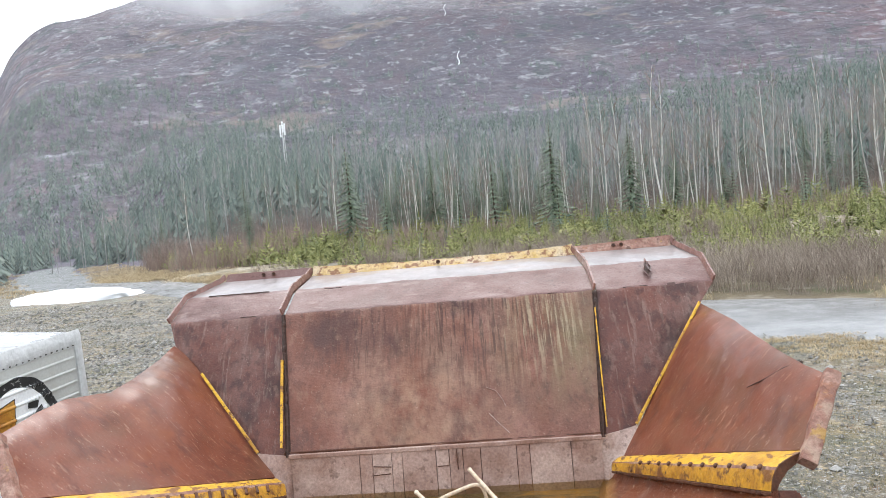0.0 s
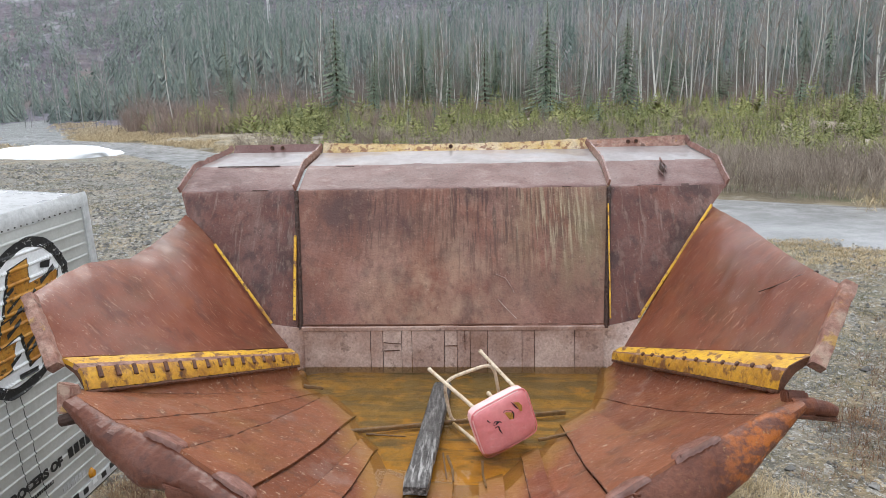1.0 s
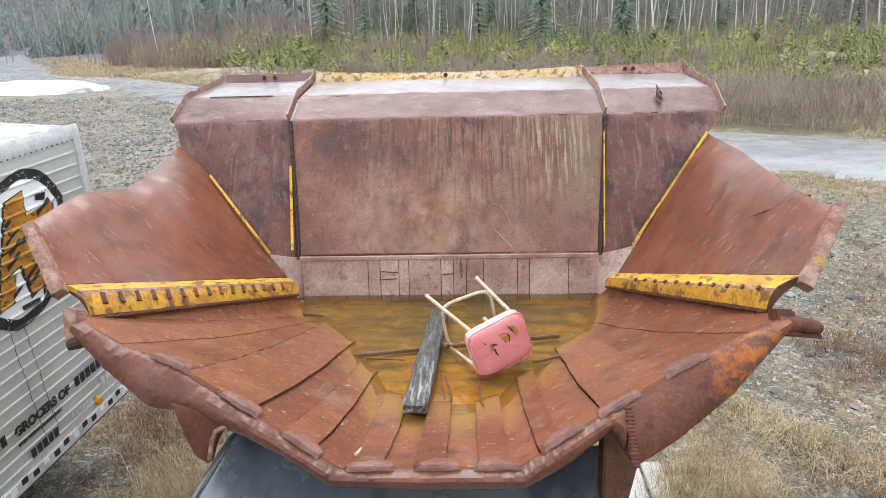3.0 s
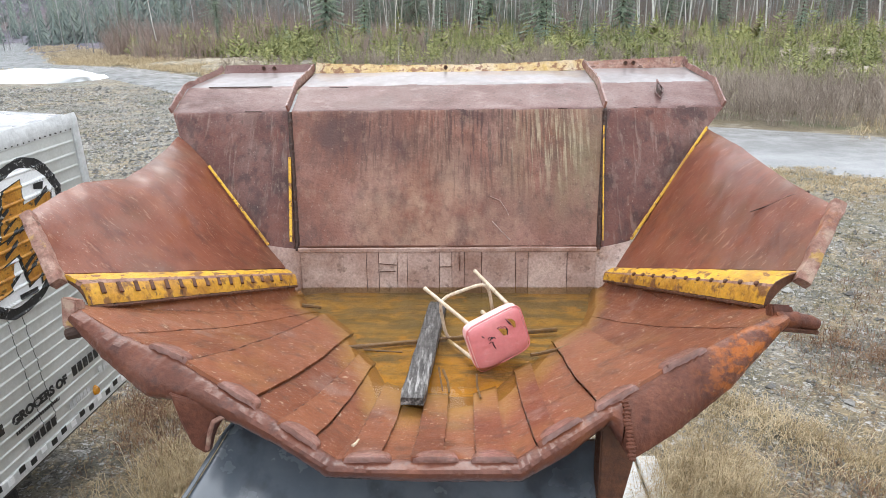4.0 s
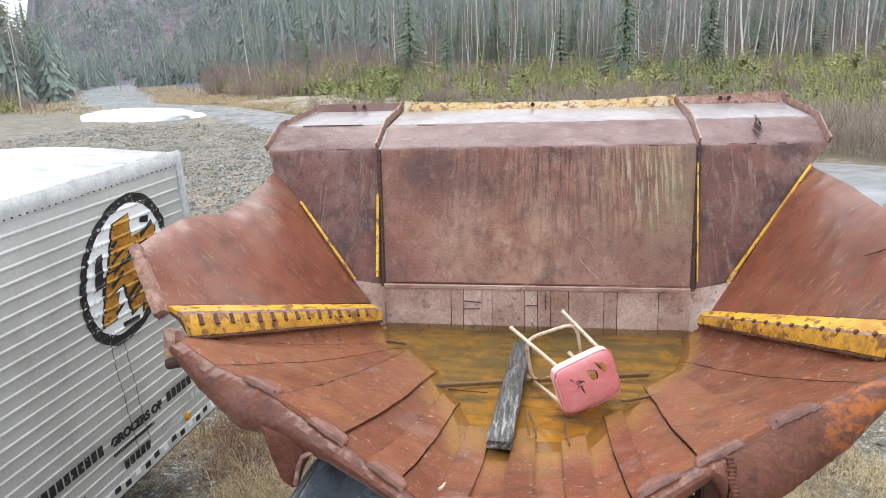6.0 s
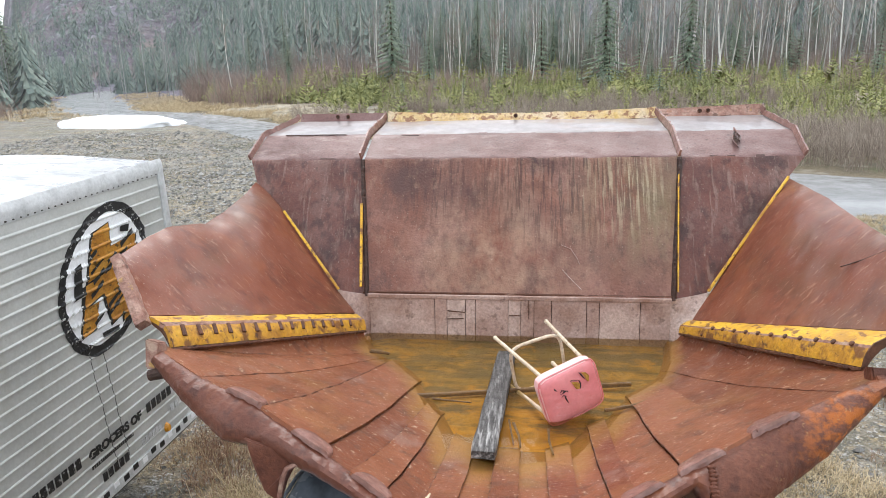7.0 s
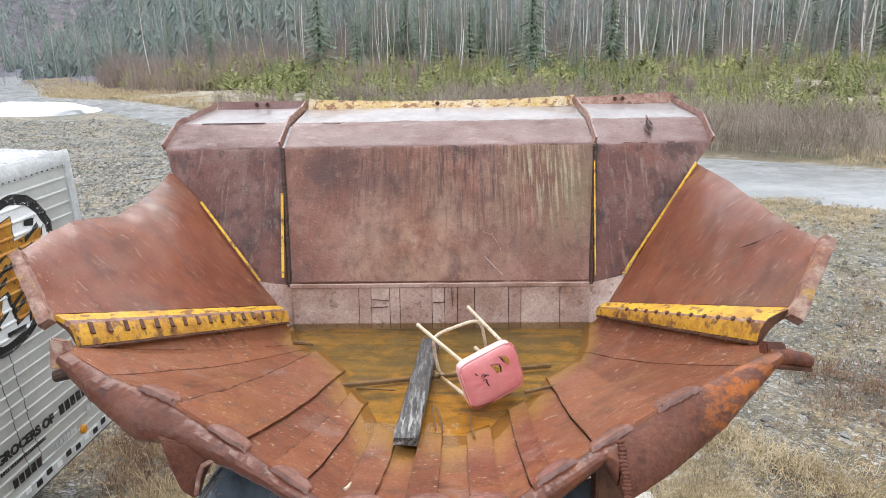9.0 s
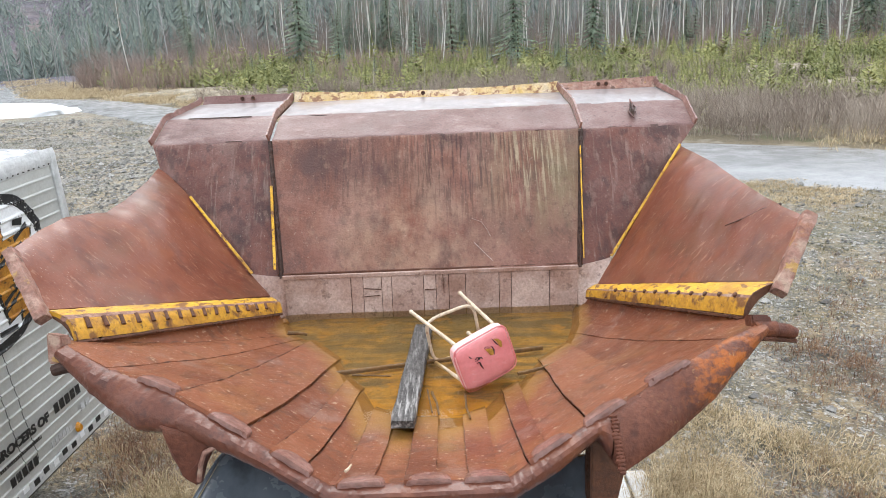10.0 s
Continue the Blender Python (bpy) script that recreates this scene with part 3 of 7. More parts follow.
# ---- ground, road, mountain ----
SKYLINE = [(-60, 0.3), (-40.0, 0.6), (-39.2, 4.0), (-38.5, 7.0), (-38.0, 8.8), (-37.4, 10.4), (-36.6, 12.4), (-35.5, 14.6), (-34.7, 15.5), (-32.6, 17.0),
           (-28.9, 18.0), (-20.6, 19.9), (-1.6, 20.0), (5.9, 19.1), (16.3, 18.1), (26.2, 16.2), (45, 14), (60, 12)]


def height(x, y):
    """The lie of the land: flat at the bucket, a slow rise across the meadow, then the mountain side."""
    r, a = math.hypot(x, y), math.degrees(math.atan2(x, y))
    top = table(a, SKYLINE)
    f = table(a, [(-60, 0), (-33, 0.08), (-24, 0.6), (-18, 1), (70, 1), (100, 0)]) if y > 0 else 0.0
    low = 0.042 * max(0.0, min(r, 95) - 42) * f
    start = table(a, [(-60, 260), (-29, 240), (-22, 95)])
    if r <= start or y <= 0:
        return low
    mid = 450 * math.tan(radians(min(10.0, top * 0.62)))
    if r <= 450:
        t = (r - start) / (450 - start)
        return low + (mid - low) * t * (0.55 + 0.45 * t)
    end = 900 * math.tan(radians(top))
    t = min(1.0, (r - 450) / 450)
    return mid + (end - mid) * t


def ground():
    verts, faces = [], []
    rings = [0.0] + [1.2 * 1.085 ** i for i in range(56)] + [120, 150, 250, 450, 900, 2500]
    seg = 120
    for i, r in enumerate(rings):
        for j in range(seg):
            a = 2 * math.pi * j / seg
            x, y = r * math.sin(a), r * math.cos(a)
            z = 0.05 * noise.noise(V((x * 0.25, y * 0.25, 0))) * min(1, r / 4)
            z += height(x, y) if r <= 130 else (height(x * 130 / r, y * 130 / r) - 6 * (r > 140))
            verts.append((x, y, z))
    for i in range(len(rings) - 1):
        for j in range(seg):
            k = (j + 1) % seg
            faces.append((i * seg + j, i * seg + k, (i + 1) * seg + k, (i + 1) * seg + j))
    me = raw("ground", verts, faces, M_GROUND, True)
    me.materials.append(M_MEADOW)
    for f in me.polygons:
        c = f.center
        if c.y > table(c.x, [(-60, 88), (-44, 64), (-20, 43), (-4, 25), (10.5, 15.2), (20, 10.6), (40, 2.5), (70, -8)]) + 2 or c.length > 110:
            f.material_index = 1
    return tagged(new("ground", me), "damp gravel yard with moss and flattened straw", "ground", kind="structure")


ground()


def strip(name, centre, halves, lift, material, label, kind="structure", cross=4, category="road"):
    verts, faces = [], []
    n = len(centre)
    for i, c in enumerate(centre):
        d = (V(centre[min(i + 1, n - 1)]) - V(centre[max(i - 1, 0)])).normalized()
        s = V((d.y, -d.x))
        for j in range(cross + 1):
            w = (2 * j / cross - 1)
            p = V(c) + s * halves[i] * w
            verts.append((p.x, p.y, height(p.x, p.y) - 0.06 + (lift + 0.06) * (1 - w ** 4)))
    for i in range(n - 1):
        for j in range(cross):
            a = i * (cross + 1) + j
            faces.append((a, a + 1, a + cross + 2, a + cross + 1))
    return tagged(new(name, raw(name, verts, faces, material, True)), label, category, kind=kind)


def curve_through(points, n=12):
    """A smooth line through places of the plan."""
    out = []
    for i in range(len(points) - 1):
        p0, p1, p2, p3 = (V(points[min(max(k, 0), len(points) - 1)]) for k in (i - 1, i, i + 1, i + 2))
        for k in range(n):
            t = k / n
            out.append(tuple(0.5 * ((2 * p1) + (p2 - p0) * t + (2 * p0 - 5 * p1 + 4 * p2 - p3) * t * t + (3 * p1 - p0 - 3 * p2 + p3) * t ** 3)))
    out.append(points[-1])
    return out


ROAD = curve_through([(70, -7.6), (40, 2.9), (20, 11.0), (10.5, 15.5), (-4, 25), (-20, 42.5), (-31, 54), (-46, 66), (-60, 84), (-80, 112), (-104, 150), (-122, 190), (-130, 222)])
road = strip("road", ROAD, [table(c[1], [(-8, 4.3), (20, 4.3), (32, 3.2), (50, 3.2), (90, 6.0)]) for c in ROAD], 0.10, M_ROAD, "wet grey gravel road that bends into the trees", category="road")


def slope_noise(x, y, r, a):
    k = min(1.0, (r - 118) / 200)
    g = noise.fractal(V((x * 0.006, y * 0.006, 1.3)), 1.0, 2.1, 6)
    crag = noise.ridged_multi_fractal(V((x * 0.012, y * 0.012, 4.0)), 1.0, 2.1, 5, 1.0, 2.0)
    calm = 1.0 if r > 300 else table(a, [(-29, 0), (-22, 1)])
    return (g * 9 * k * calm + (crag - 1.2) * 7 * max(0, (r - 420) / 480)) * min(1.0, table(a, SKYLINE) / 12)


def mountain():
    verts, faces = [], []
    azs = np.linspace(-58, 66, 311)
    rs = [118, 135, 155, 180, 205, 230, 260, 290, 320, 350, 380, 410, 440, 460, 480, 500, 520, 540, 560, 580, 600, 620, 640, 660, 680, 700, 720, 740,
          760, 780, 800, 820, 840, 860, 880, 900]
    for r in rs:
        for a in azs:
            x, y = r * math.sin(radians(a)), r * math.cos(radians(a))
            z = height(x, y) + slope_noise(x, y, r, a) - 1.2 * (r < 130)
            verts.append((x, y, z))
    w = len(azs)
    for i in range(len(rs) - 1):
        for j in range(w - 1):
            faces.append((i * w + j, i * w + j + 1, (i + 1) * w + j + 1, (i + 1) * w + j))
    return tagged(new("backdrop", raw("backdrop", verts, faces, M_MOUNT, True)), "misty mountain side of purple-brown brush and grey crags, haze painted as glow", "mountain",
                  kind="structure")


mountain()


def mist_sheet(name, r, az0, az1, z0, z1, clear_z, full_z, weight, thin_x, full_x, label):
    """A thin sheet of mist that scatters the daylight; it thins out downwards or sideways."""
    m = bpy.data.materials.new(name)
    m.use_nodes = True
    n, k = m.node_tree.nodes, m.node_tree.links
    n.remove(n["Principled BSDF"])

    def span(src, lo, hi, to=1.0):
        q = n.new("ShaderNodeMapRange")
        q.interpolation_type = 'SMOOTHSTEP'
        q.inputs["From Min"].default_value, q.inputs["From Max"].default_value, q.inputs["To Max"].default_value = lo, hi, to
        k.new(src, q.inputs["Value"])
        return q.outputs[0]

    tc, tex, xyz = n.new("ShaderNodeTexCoord"), n.new("ShaderNodeTexNoise"), n.new("ShaderNodeSeparateXYZ")
    tex.inputs["Scale"].default_value, tex.inputs["Detail"].default_value = 6.6 / r, 5.0
    k.new(tc.outputs["Object"], tex.inputs["Vector"])
    k.new(tc.outputs["Object"], xyz.inputs[0])
    billow = n.new("ShaderNodeMath")
    billow.operation = 'MULTIPLY_ADD'
    billow.inputs[1].default_value = 0.15 * r
    k.new(tex.outputs["Fac"], billow.inputs[0])
    k.new(xyz.outputs["Z"], billow.inputs[2])
    veil = n.new("ShaderNodeMath")
    veil.operation = 'MULTIPLY'
    k.new(span(billow.outputs[0], clear_z, full_z, weight), veil.inputs[0])
    k.new(span(xyz.outputs["X"], thin_x, full_x), veil.inputs[1])
    clear, front, through_light = n.new("ShaderNodeBsdfTransparent"), n.new("ShaderNodeBsdfDiffuse"), n.new("ShaderNodeBsdfTranslucent")
    for node in (front, through_light):
        node.inputs["Color"].default_value = (0.90, 0.93, 0.97, 1)
    both, mx = n.new("ShaderNodeMixShader"), n.new("ShaderNodeMixShader")
    both.inputs[0].default_value = 0.6
    k.new(front.outputs[0], both.inputs[1])
    k.new(through_light.outputs[0], both.inputs[2])
    k.new(veil.outputs[0], mx.inputs[0])
    k.new(clear.outputs[0], mx.inputs[1])
    k.new(both.outputs[0], mx.inputs[2])
    k.new(mx.outputs[0], n["Material Output"].inputs["Surface"])
    verts, faces = [], []
    azs = np.linspace(az0, az1, 61)
    for i in range(6):
        for a in azs:
            verts.append((r * math.sin(radians(a)), r * math.cos(radians(a)), z0 + (z1 - z0) * i / 5))
    w = len(azs)
    for i in range(5):
        for j in range(w - 1):
            faces.append((i * w + j, i * w + j + 1, (i + 1) * w + j + 1, (i + 1) * w + j))
    return tagged(new(name, raw(name, verts, faces, m, True)), label, "mist", kind="structure")


mist_sheet("backdrop_cloud", 740, -34, 60, 150, 430, 268.0, 360.0, 0.95, -385.0, -290.0, "low white cloud before the mountain's summit")
mist_sheet("backdrop_mist", 300, -60, 66, -5, 190, -40.0, 25.0, 0.02, 330.0, -160.0, "thin rainy mist over the far forest")
mist_sheet("backdrop_mist", 90, -60, 66, -3, 70, -20.0, 7.0, 0.06, 150.0, -40.0, "thin rainy mist in the wood")


def spot(a, r):
    x, y = r * math.sin(radians(a)), r * math.cos(radians(a))
    return x, y, height(x, y)


def waterfall():
    bm = bmesh.new()
    for az0, e0, e1, wide in ((-1.2, 500, 533, 0.55), (-2.0, 645, 690, 0.28)):
        last = None
        for i in range(12):
            t = i / 11
            x, y, z = spot(az0 + 0.10 * math.sin(7 * t) + 0.12 * t, e0 + (e1 - e0) * t)
            z += 9
            w = wide * (1 - 0.5 * t) * (0.7 + 0.5 * abs(math.sin(9 * t)))
            row = [bm.verts.new((x - w, y - 12, z)), bm.verts.new((x, y - 13.5, z + 0.4)), bm.verts.new((x + w, y - 12, z))]
            if last:
                bm.faces.new((last[0], last[1], row[1], row[0]))
                bm.faces.new((last[1], last[2], row[2], row[1]))
            last = row
    return lone("waterfall", bm, M_FALL, "thin white waterfall on the mountain side", "waterfall", kind="structure")


waterfall()


def near_road(x, y):
    return min(math.hypot(x - c[0], y - c[1]) for c in ROAD[::3])


def far_forest():
    """Spruces past counting on the slope: stacked ragged skirts, all in one mesh."""
    rng = random.Random(5)
    verts, faces = [], []

    def spruce(x, y, z, h, tiers, sides):
        lean = rng.uniform(0, 6.28)
        for t in range(tiers):
            f = t / tiers
            zt = z + h * (0.05 + 0.95 * f)
            rad = h * 0.19 * (1 - f) ** 0.8 * rng.uniform(0.8, 1.2) + 0.05
            for k in range(sides):
                a = lean + 6.283 * k / sides + t * 1.7 + rng.uniform(-0.25, 0.25)
                rr = rad * rng.uniform(0.5, 1.25)
                wide = rr * rng.uniform(0.12, 0.26)
                ca, sa = math.cos(a), math.sin(a)
                zo = zt - rr * rng.uniform(0.4, 1.0)
                i0 = len(verts)
                verts.append((x, y, zt + h * 0.055))
                verts.append((x + rr * ca - sa * wide, y + rr * sa + ca * wide, zo))
                verts.append((x + rr * ca + sa * wide, y + rr * sa - ca * wide, zo - rr * 0.1))
                faces.append((i0, i0 + 1, i0 + 2))

    count = 0
    while count < 6700:
        a = rng.uniform(-50, 50)
        r = math.sqrt(rng.uniform(100 ** 2, 560 ** 2))
        top = table(a, SKYLINE)
        dens = table(r, [(100, 1), (330, 1), (430, 0.55), (500, 0.14), (560, 0.03)]) if a > -24 else table(r, [(100, 1), (470, 1), (520, 0.35), (560, 0.05)])
        dens *= table(a, [(-50, 0.8), (-40, 1.3), (-26, 1.2), (-5, 0.8), (14, 0.6), (50, 0.45)])
        clump = noise.noise(V((r * math.sin(radians(a)) * 0.012, r * math.cos(radians(a)) * 0.012, 8)))
        if rng.random() > dens * (0.7 + 0.9 * clump):
            continue
        if top < 3 and r > 330:
            continue
        x, y, z = spot(a, r)
        if near_road(x, y) < 7 or (r < 112 and a > -26) or (r < 175 and -39 < a <= -26):
            continue
        g = noise.fractal(V((x * 0.006, y * 0.006, 1.3)), 1.0, 2.1, 6) * 9 * min(1.0, max(0, r - 118) / 200) * min(1, top / 12) * (1.0 if r > 300 else table(a, [(-29, 0), (-22, 1)]))
        spruce(x, y, z + g - 0.6, rng.uniform(6.5, 12.5) * (0.8 if r > 350 else 1), 22 if r < 175 else 11 if r < 270 else 6, 12 if r < 175 else 8 if r < 270 else 5)
        count += 1
    for k in range(90):
        a = rng.choice((rng.uniform(8, 34), rng.uniform(-36, 34), rng.uniform(16, 30)))
        x, y, z = spot(a, 892)
        spruce(x, y, z + slope_noise(x, y, 892, a) - 3, rng.uniform(8, 15), 5, 8)
    return tagged(new("far_spruce_forest", raw("far_spruce_forest", verts, faces, M_FAR)), "dense dark green spruce forest on the mountain foot", "forest",
                  kind="stuff")


far_forest()


def far_birches():
    """Bare birches past counting behind the edge of the wood: thin stems with a haze of twigs."""
    r = random.Random(6)
    verts, faces = [], []
    n = 0
    while n < 1300:
        a = r.uniform(-24, 50) if r.random() < 0.9 else r.uniform(-48, -24)
        d = math.sqrt(r.uniform(92 ** 2, 250 ** 2))
        if r.random() > table(a, [(-48, 0.5), (-20, 0.35), (0, 0.7), (10, 1), (50, 1)]) * table(d, [(92, 1), (150, 0.9), (250, 0.25)]):
            continue
        x, y, z = spot(a, d)
        if near_road(x, y) < 5:
            continue
        n += 1
        h = r.uniform(9, 15)
        w = 0.035 + 0.0003 * d
        lean = r.uniform(-0.5, 0.5)
        i0 = len(verts)
        verts.extend(((x - w, y, z - 0.5), (x + w, y, z - 0.5), (x + lean * 0.5 + w * 0.7, y, z + h * 0.55), (x + lean * 0.5 - w * 0.7, y, z + h * 0.55), (x + lean, y, z + h),
                      (x, y - w, z - 0.5), (x, y + w, z - 0.5)))
        faces.extend(((i0, i0 + 1, i0 + 2, i0 + 3), (i0 + 3, i0 + 2, i0 + 4), (i0 + 5, i0 + 6, i0 + 4)))
        for k in range(16):
            t = r.uniform(0.35, 0.97)
            L = h * 0.15 * (1.2 - t) * r.uniform(0.6, 1.3)
            s = r.choice((-1, 1)) * L * r.uniform(0.3, 0.8)
            bx, bz = x + lean * t, z + h * t
            i0 = len(verts)
            ww = 0.02 + 0.00022 * d
            verts.extend(((bx, y, bz - ww * 2), (bx, y, bz + ww * 2), (bx + s, y + r.uniform(-0.4, 0.4), bz + L)))
            faces.append((i0, i0 + 1, i0 + 2))
    return tagged(new("far_birch_wood", raw("far_birch_wood", verts, faces, M_FARBIRCH)), "bare grey birches deep in the wood", "forest", kind="stuff")


far_birches()


# ---- single trees at the edge of the wood ----
def spruce_tree(seed, h):
    """A spruce of its own: a tapered trunk and whorls of drooping, ragged boughs."""
    rng = random.Random(seed)
    e = thing("spruce_tree", (0, 0, 0), "dark green spruce at the edge of the wood", "tree", "trees at the edge of the wood")
    part("trunk", pipe([(0, 0, -0.4), (0.03, 0, h * 0.5), (0, 0.02, h)], [h * 0.017, h * 0.010, 0.015], 6), M_TRUNK, e)
    verts, faces = [], []
    whorls = int(h * 2.6)
    for w in range(whorls):
        t = w / whorls
        z = h * (0.07 + 0.93 * t)
        reach = h * 0.20 * (1 - t) ** 0.75 * rng.uniform(0.75, 1.15) + 0.06
        for b in range(10):
            a = w * 1.3 + 6.283 * b / 10 + rng.uniform(-0.3, 0.3)
            L = reach * rng.uniform(0.6, 1.2)
            dx, dy = math.cos(a), math.sin(a)
            n = 4
            for k in range(n):
                s0, s1 = k / n, (k + 1.25) / n
                drop = lambda s: z - L * (0.35 * s - 0.12 * s * s) + 0.05 * h * (1 - s) * 0.3
                wide = L * 0.17 * (1 - 0.6 * s0) * rng.uniform(0.7, 1.2)
                i0 = len(verts)
                c0, c1 = (dx * L * s0, dy * L * s0, drop(s0)), (dx * L * s1, dy * L * s1, drop(s1))
                for sg in (-1, 1):
                    verts.append((c0[0], c0[1], c0[2] + 0.03))
                    verts.append((c1[0] - dy * wide * sg, c1[1] + dx * wide * sg, c1[2] - wide * rng.uniform(0.2, 0.6)))
                    verts.append((c1[0] * 0.98, c1[1] * 0.98, c1[2] + 0.02))
                faces += [(i0, i0 + 1, i0 + 2), (i0 + 3, i0 + 5, i0 + 4)]
    ob = new("crown", raw("crown", verts, faces, M_SPRUCE))
    ob.parent = e
    tagged(ob, kind="stuff")
    return e


def birch_tree(seed, h, snag=False):
    """A bare birch: a pale, slightly bent trunk, limbs that rise, and fine twigs."""
    rng = random.Random(seed)
    e = thing("birch_tree", (0, 0, 0), "bare pale birch with thin upswept branches", "tree", "trees at the edge of the wood")
    bend = rng.uniform(-0.06, 0.06), rng.uniform(-0.05, 0.05)
    pts = [V((bend[0] * h * math.sin(2.6 * t) + 0.05 * math.sin(7 * t + seed), bend[1] * h * math.sin(2.2 * t), h * t - 0.3)) for t in
           [i / 9 for i in range(10)]]
    part("trunk", pipe(pts, [h * 0.0068 * (1 - 0.82 * i / 9) for i in range(10)], 6), M_BIRCH, e)
    bm = bmesh.new()
    for k in range(4 if snag else 20):
        t = rng.uniform(0.4, 0.97)
        p = along(pts, t)
        a = rng.uniform(0, 6.283)
        L = h * 0.16 * (1.15 - t) * rng.uniform(0.6, 1.4)
        d = V((math.cos(a), math.sin(a), 0))
        q = p + d * L * 0.5 + V((0, 0, L * 0.55))
        s = p + d * L * 0.75 + V((0, 0, L * 1.25))
        pipe([p, q, s], [h * 0.0026, h * 0.0018, 0.004], 3, bm, False)
        for m in range(4):
            f = rng.uniform(0.3, 1)
            c = lerp(q, s, f)
            o = c + V((rng.uniform(-1, 1), rng.uniform(-1, 1), rng.uniform(0.4, 1.4))) * L * 0.4
            pipe([c, o], [0.010, 0.004], 3, bm, False)
    tagged(part("branchwork", bm, M_BRANCH, e), kind="stuff")
    return e


rng = random.Random(11)
spruces = [spruce_tree(s, h) for s, h in ((1, 10.0), (2, 8.0), (3, 6.0), (4, 12.0))]
birches = [birch_tree(s, h) for s, h in ((21, 12.0), (22, 10.0), (23, 13.5), (24, 8.5), (25, 11.0))]
# the trees that stand out: azimuth, distance, kind, scale
NOTED = [(6.5, 75, 0, 1.28), (6.9, 66, 2, 0.98), (13.1, 82, 0, 1.22), (-11.8, 80, 1, 1.6), (1.2, 78, 2, 1.55), (-2.0, 80, 2, 1.2), (-8.7, 76, 2, 1.1), (4.2, 62, 2, 0.55), (11.2, 60, 2, 0.62),
         (2.1, 90, 3, 0.8), (20.5, 88, 1, 0.85), (26.4, 80, 2, 1.0), (-4.4, 88, 2, 0.9), (9.2, 86, 2, 1.1), (30, 84, 1, 0.8), (16.6, 90, 1, 1.0)]
used = set()


def put(protos, which, a, r, s, turn):
    x, y, z = spot(a, r)
    if near_road(x, y) < 10:
        return None
    proto = protos[which]
    m = Matrix.Translation((x, y, z)) @ Matrix.Rotation(turn, 4, 'Z') @ Matrix.Rotation(radians(rng.uniform(-3, 3)), 4, 'X')
    if proto.name in used:
        c = copy_thing(proto, m)
    else:
        c = proto
        used.add(proto.name)
        c.matrix_basis = m
    c.scale = (s, s, s)
    return c


for a, r, k, s in NOTED:
    put(spruces, k, a, r, s, rng.uniform(0, 6))
for i in range(130):
    a = rng.uniform(-44, 46)
    put(spruces, rng.choice((0, 1, 2, 2, 3)), a, rng.uniform(86, 128) if a > -24 else rng.uniform(165, 200), rng.uniform(0.6, 1.1), rng.uniform(0, 6))
BIRCH_AZ = [-33.6, -28.4, -25.4, -17.6, -16.2, -14.1, -13.2, -6.6, -6.2, -3.0, -2.7, 0.2, 11.0, 12.2, 14.6, 15.6, 16.4, 17.4, 18.2, 19.2, 20.4, 21.8, 23, 24.1]
for a in BIRCH_AZ:
    put(birches, rng.randrange(5), a + rng.uniform(-0.2, 0.2), rng.uniform(74, 86), rng.uniform(0.85, 1.15) * (1.32 if a > 10 else 0.95), rng.uniform(0, 6))
for i in range(150):
    a = rng.choice((rng.uniform(-20, 45), rng.uniform(8, 46), rng.uniform(-10, 8)))
    put(birches, rng.randrange(5), a, rng.uniform(80, 118), rng.uniform(0.7, 1.12) * (1.3 if a > 9 else 0.95), rng.uniform(0, 6))
for i in range(16):
    put(birches, rng.randrange(5), rng.uniform(-47, -37.8), rng.uniform(86, 110), rng.uniform(1.0, 1.35), rng.uniform(0, 6))
    put(spruces, rng.choice((0, 3)), rng.uniform(-48, -38.8), rng.uniform(125, 160), rng.uniform(1.05, 1.4), rng.uniform(0, 6))
    put(spruces, rng.choice((1, 2)), rng.uniform(-48, -38.0), rng.uniform(118, 150), rng.uniform(0.9, 1.3), rng.uniform(0, 6))


# small spruces in front of the wood, and pale saplings in the brush
for i in range(80):
    put(spruces, rng.choice((1, 2, 2)), rng.uniform(-30, 46), rng.uniform(66, 92), rng.uniform(0.25, 0.55), rng.uniform(0, 6))
for a, r, s in ((22.6, 27, 0.20), (23.3, 28, 0.17), (32.0, 25, 0.26), (28.2, 30, 0.18), (-1.5, 40, 0.26), (20.6, 30, 0.16), (-12.0, 52, 0.30), (-6.0, 46, 0.24)):
    put(birches, rng.randrange(5), a, r, s, rng.uniform(0, 6))


def antenna_mast():
    x, y, z = spot(-16.6, 235)
    e = thing("antenna_mast", (x, y, z), "tall pale grey antenna mast above the wood", "mast")
    top = 3.75 + 235 * math.tan(radians(9.3))
    for k in range(3):
        a = 2.09 * k
        part("mast_leg", pipe([(x + 0.5 * math.cos(a), y + 0.5 * math.sin(a), z - 0.5), (x + 0.3 * math.cos(a), y + 0.3 * math.sin(a), top - 1.0)], 0.12, 6), M_RAIL, e)
    for k in range(12):
        h = z + (top - z) * (k + 0.5) / 12.5
        part("mast_brace", bar((x - 0.3, y - 0.1, h), (x + 0.3, y - 0.1, h + 0.6), 0.05, 0.05), M_RAIL, e)
    for dx, lo, hi in ((-0.75, 4.6, 0.4), (0.75, 4.0, 0.0), (0.05, 3.0, -0.8)):
        part("antenna_panel", bar((x + dx, y - 0.45, top - lo), (x + dx, y - 0.45, top - hi), 0.55, 0.25, (0, -1, 0)), M_WHITE, e)


antenna_mast()

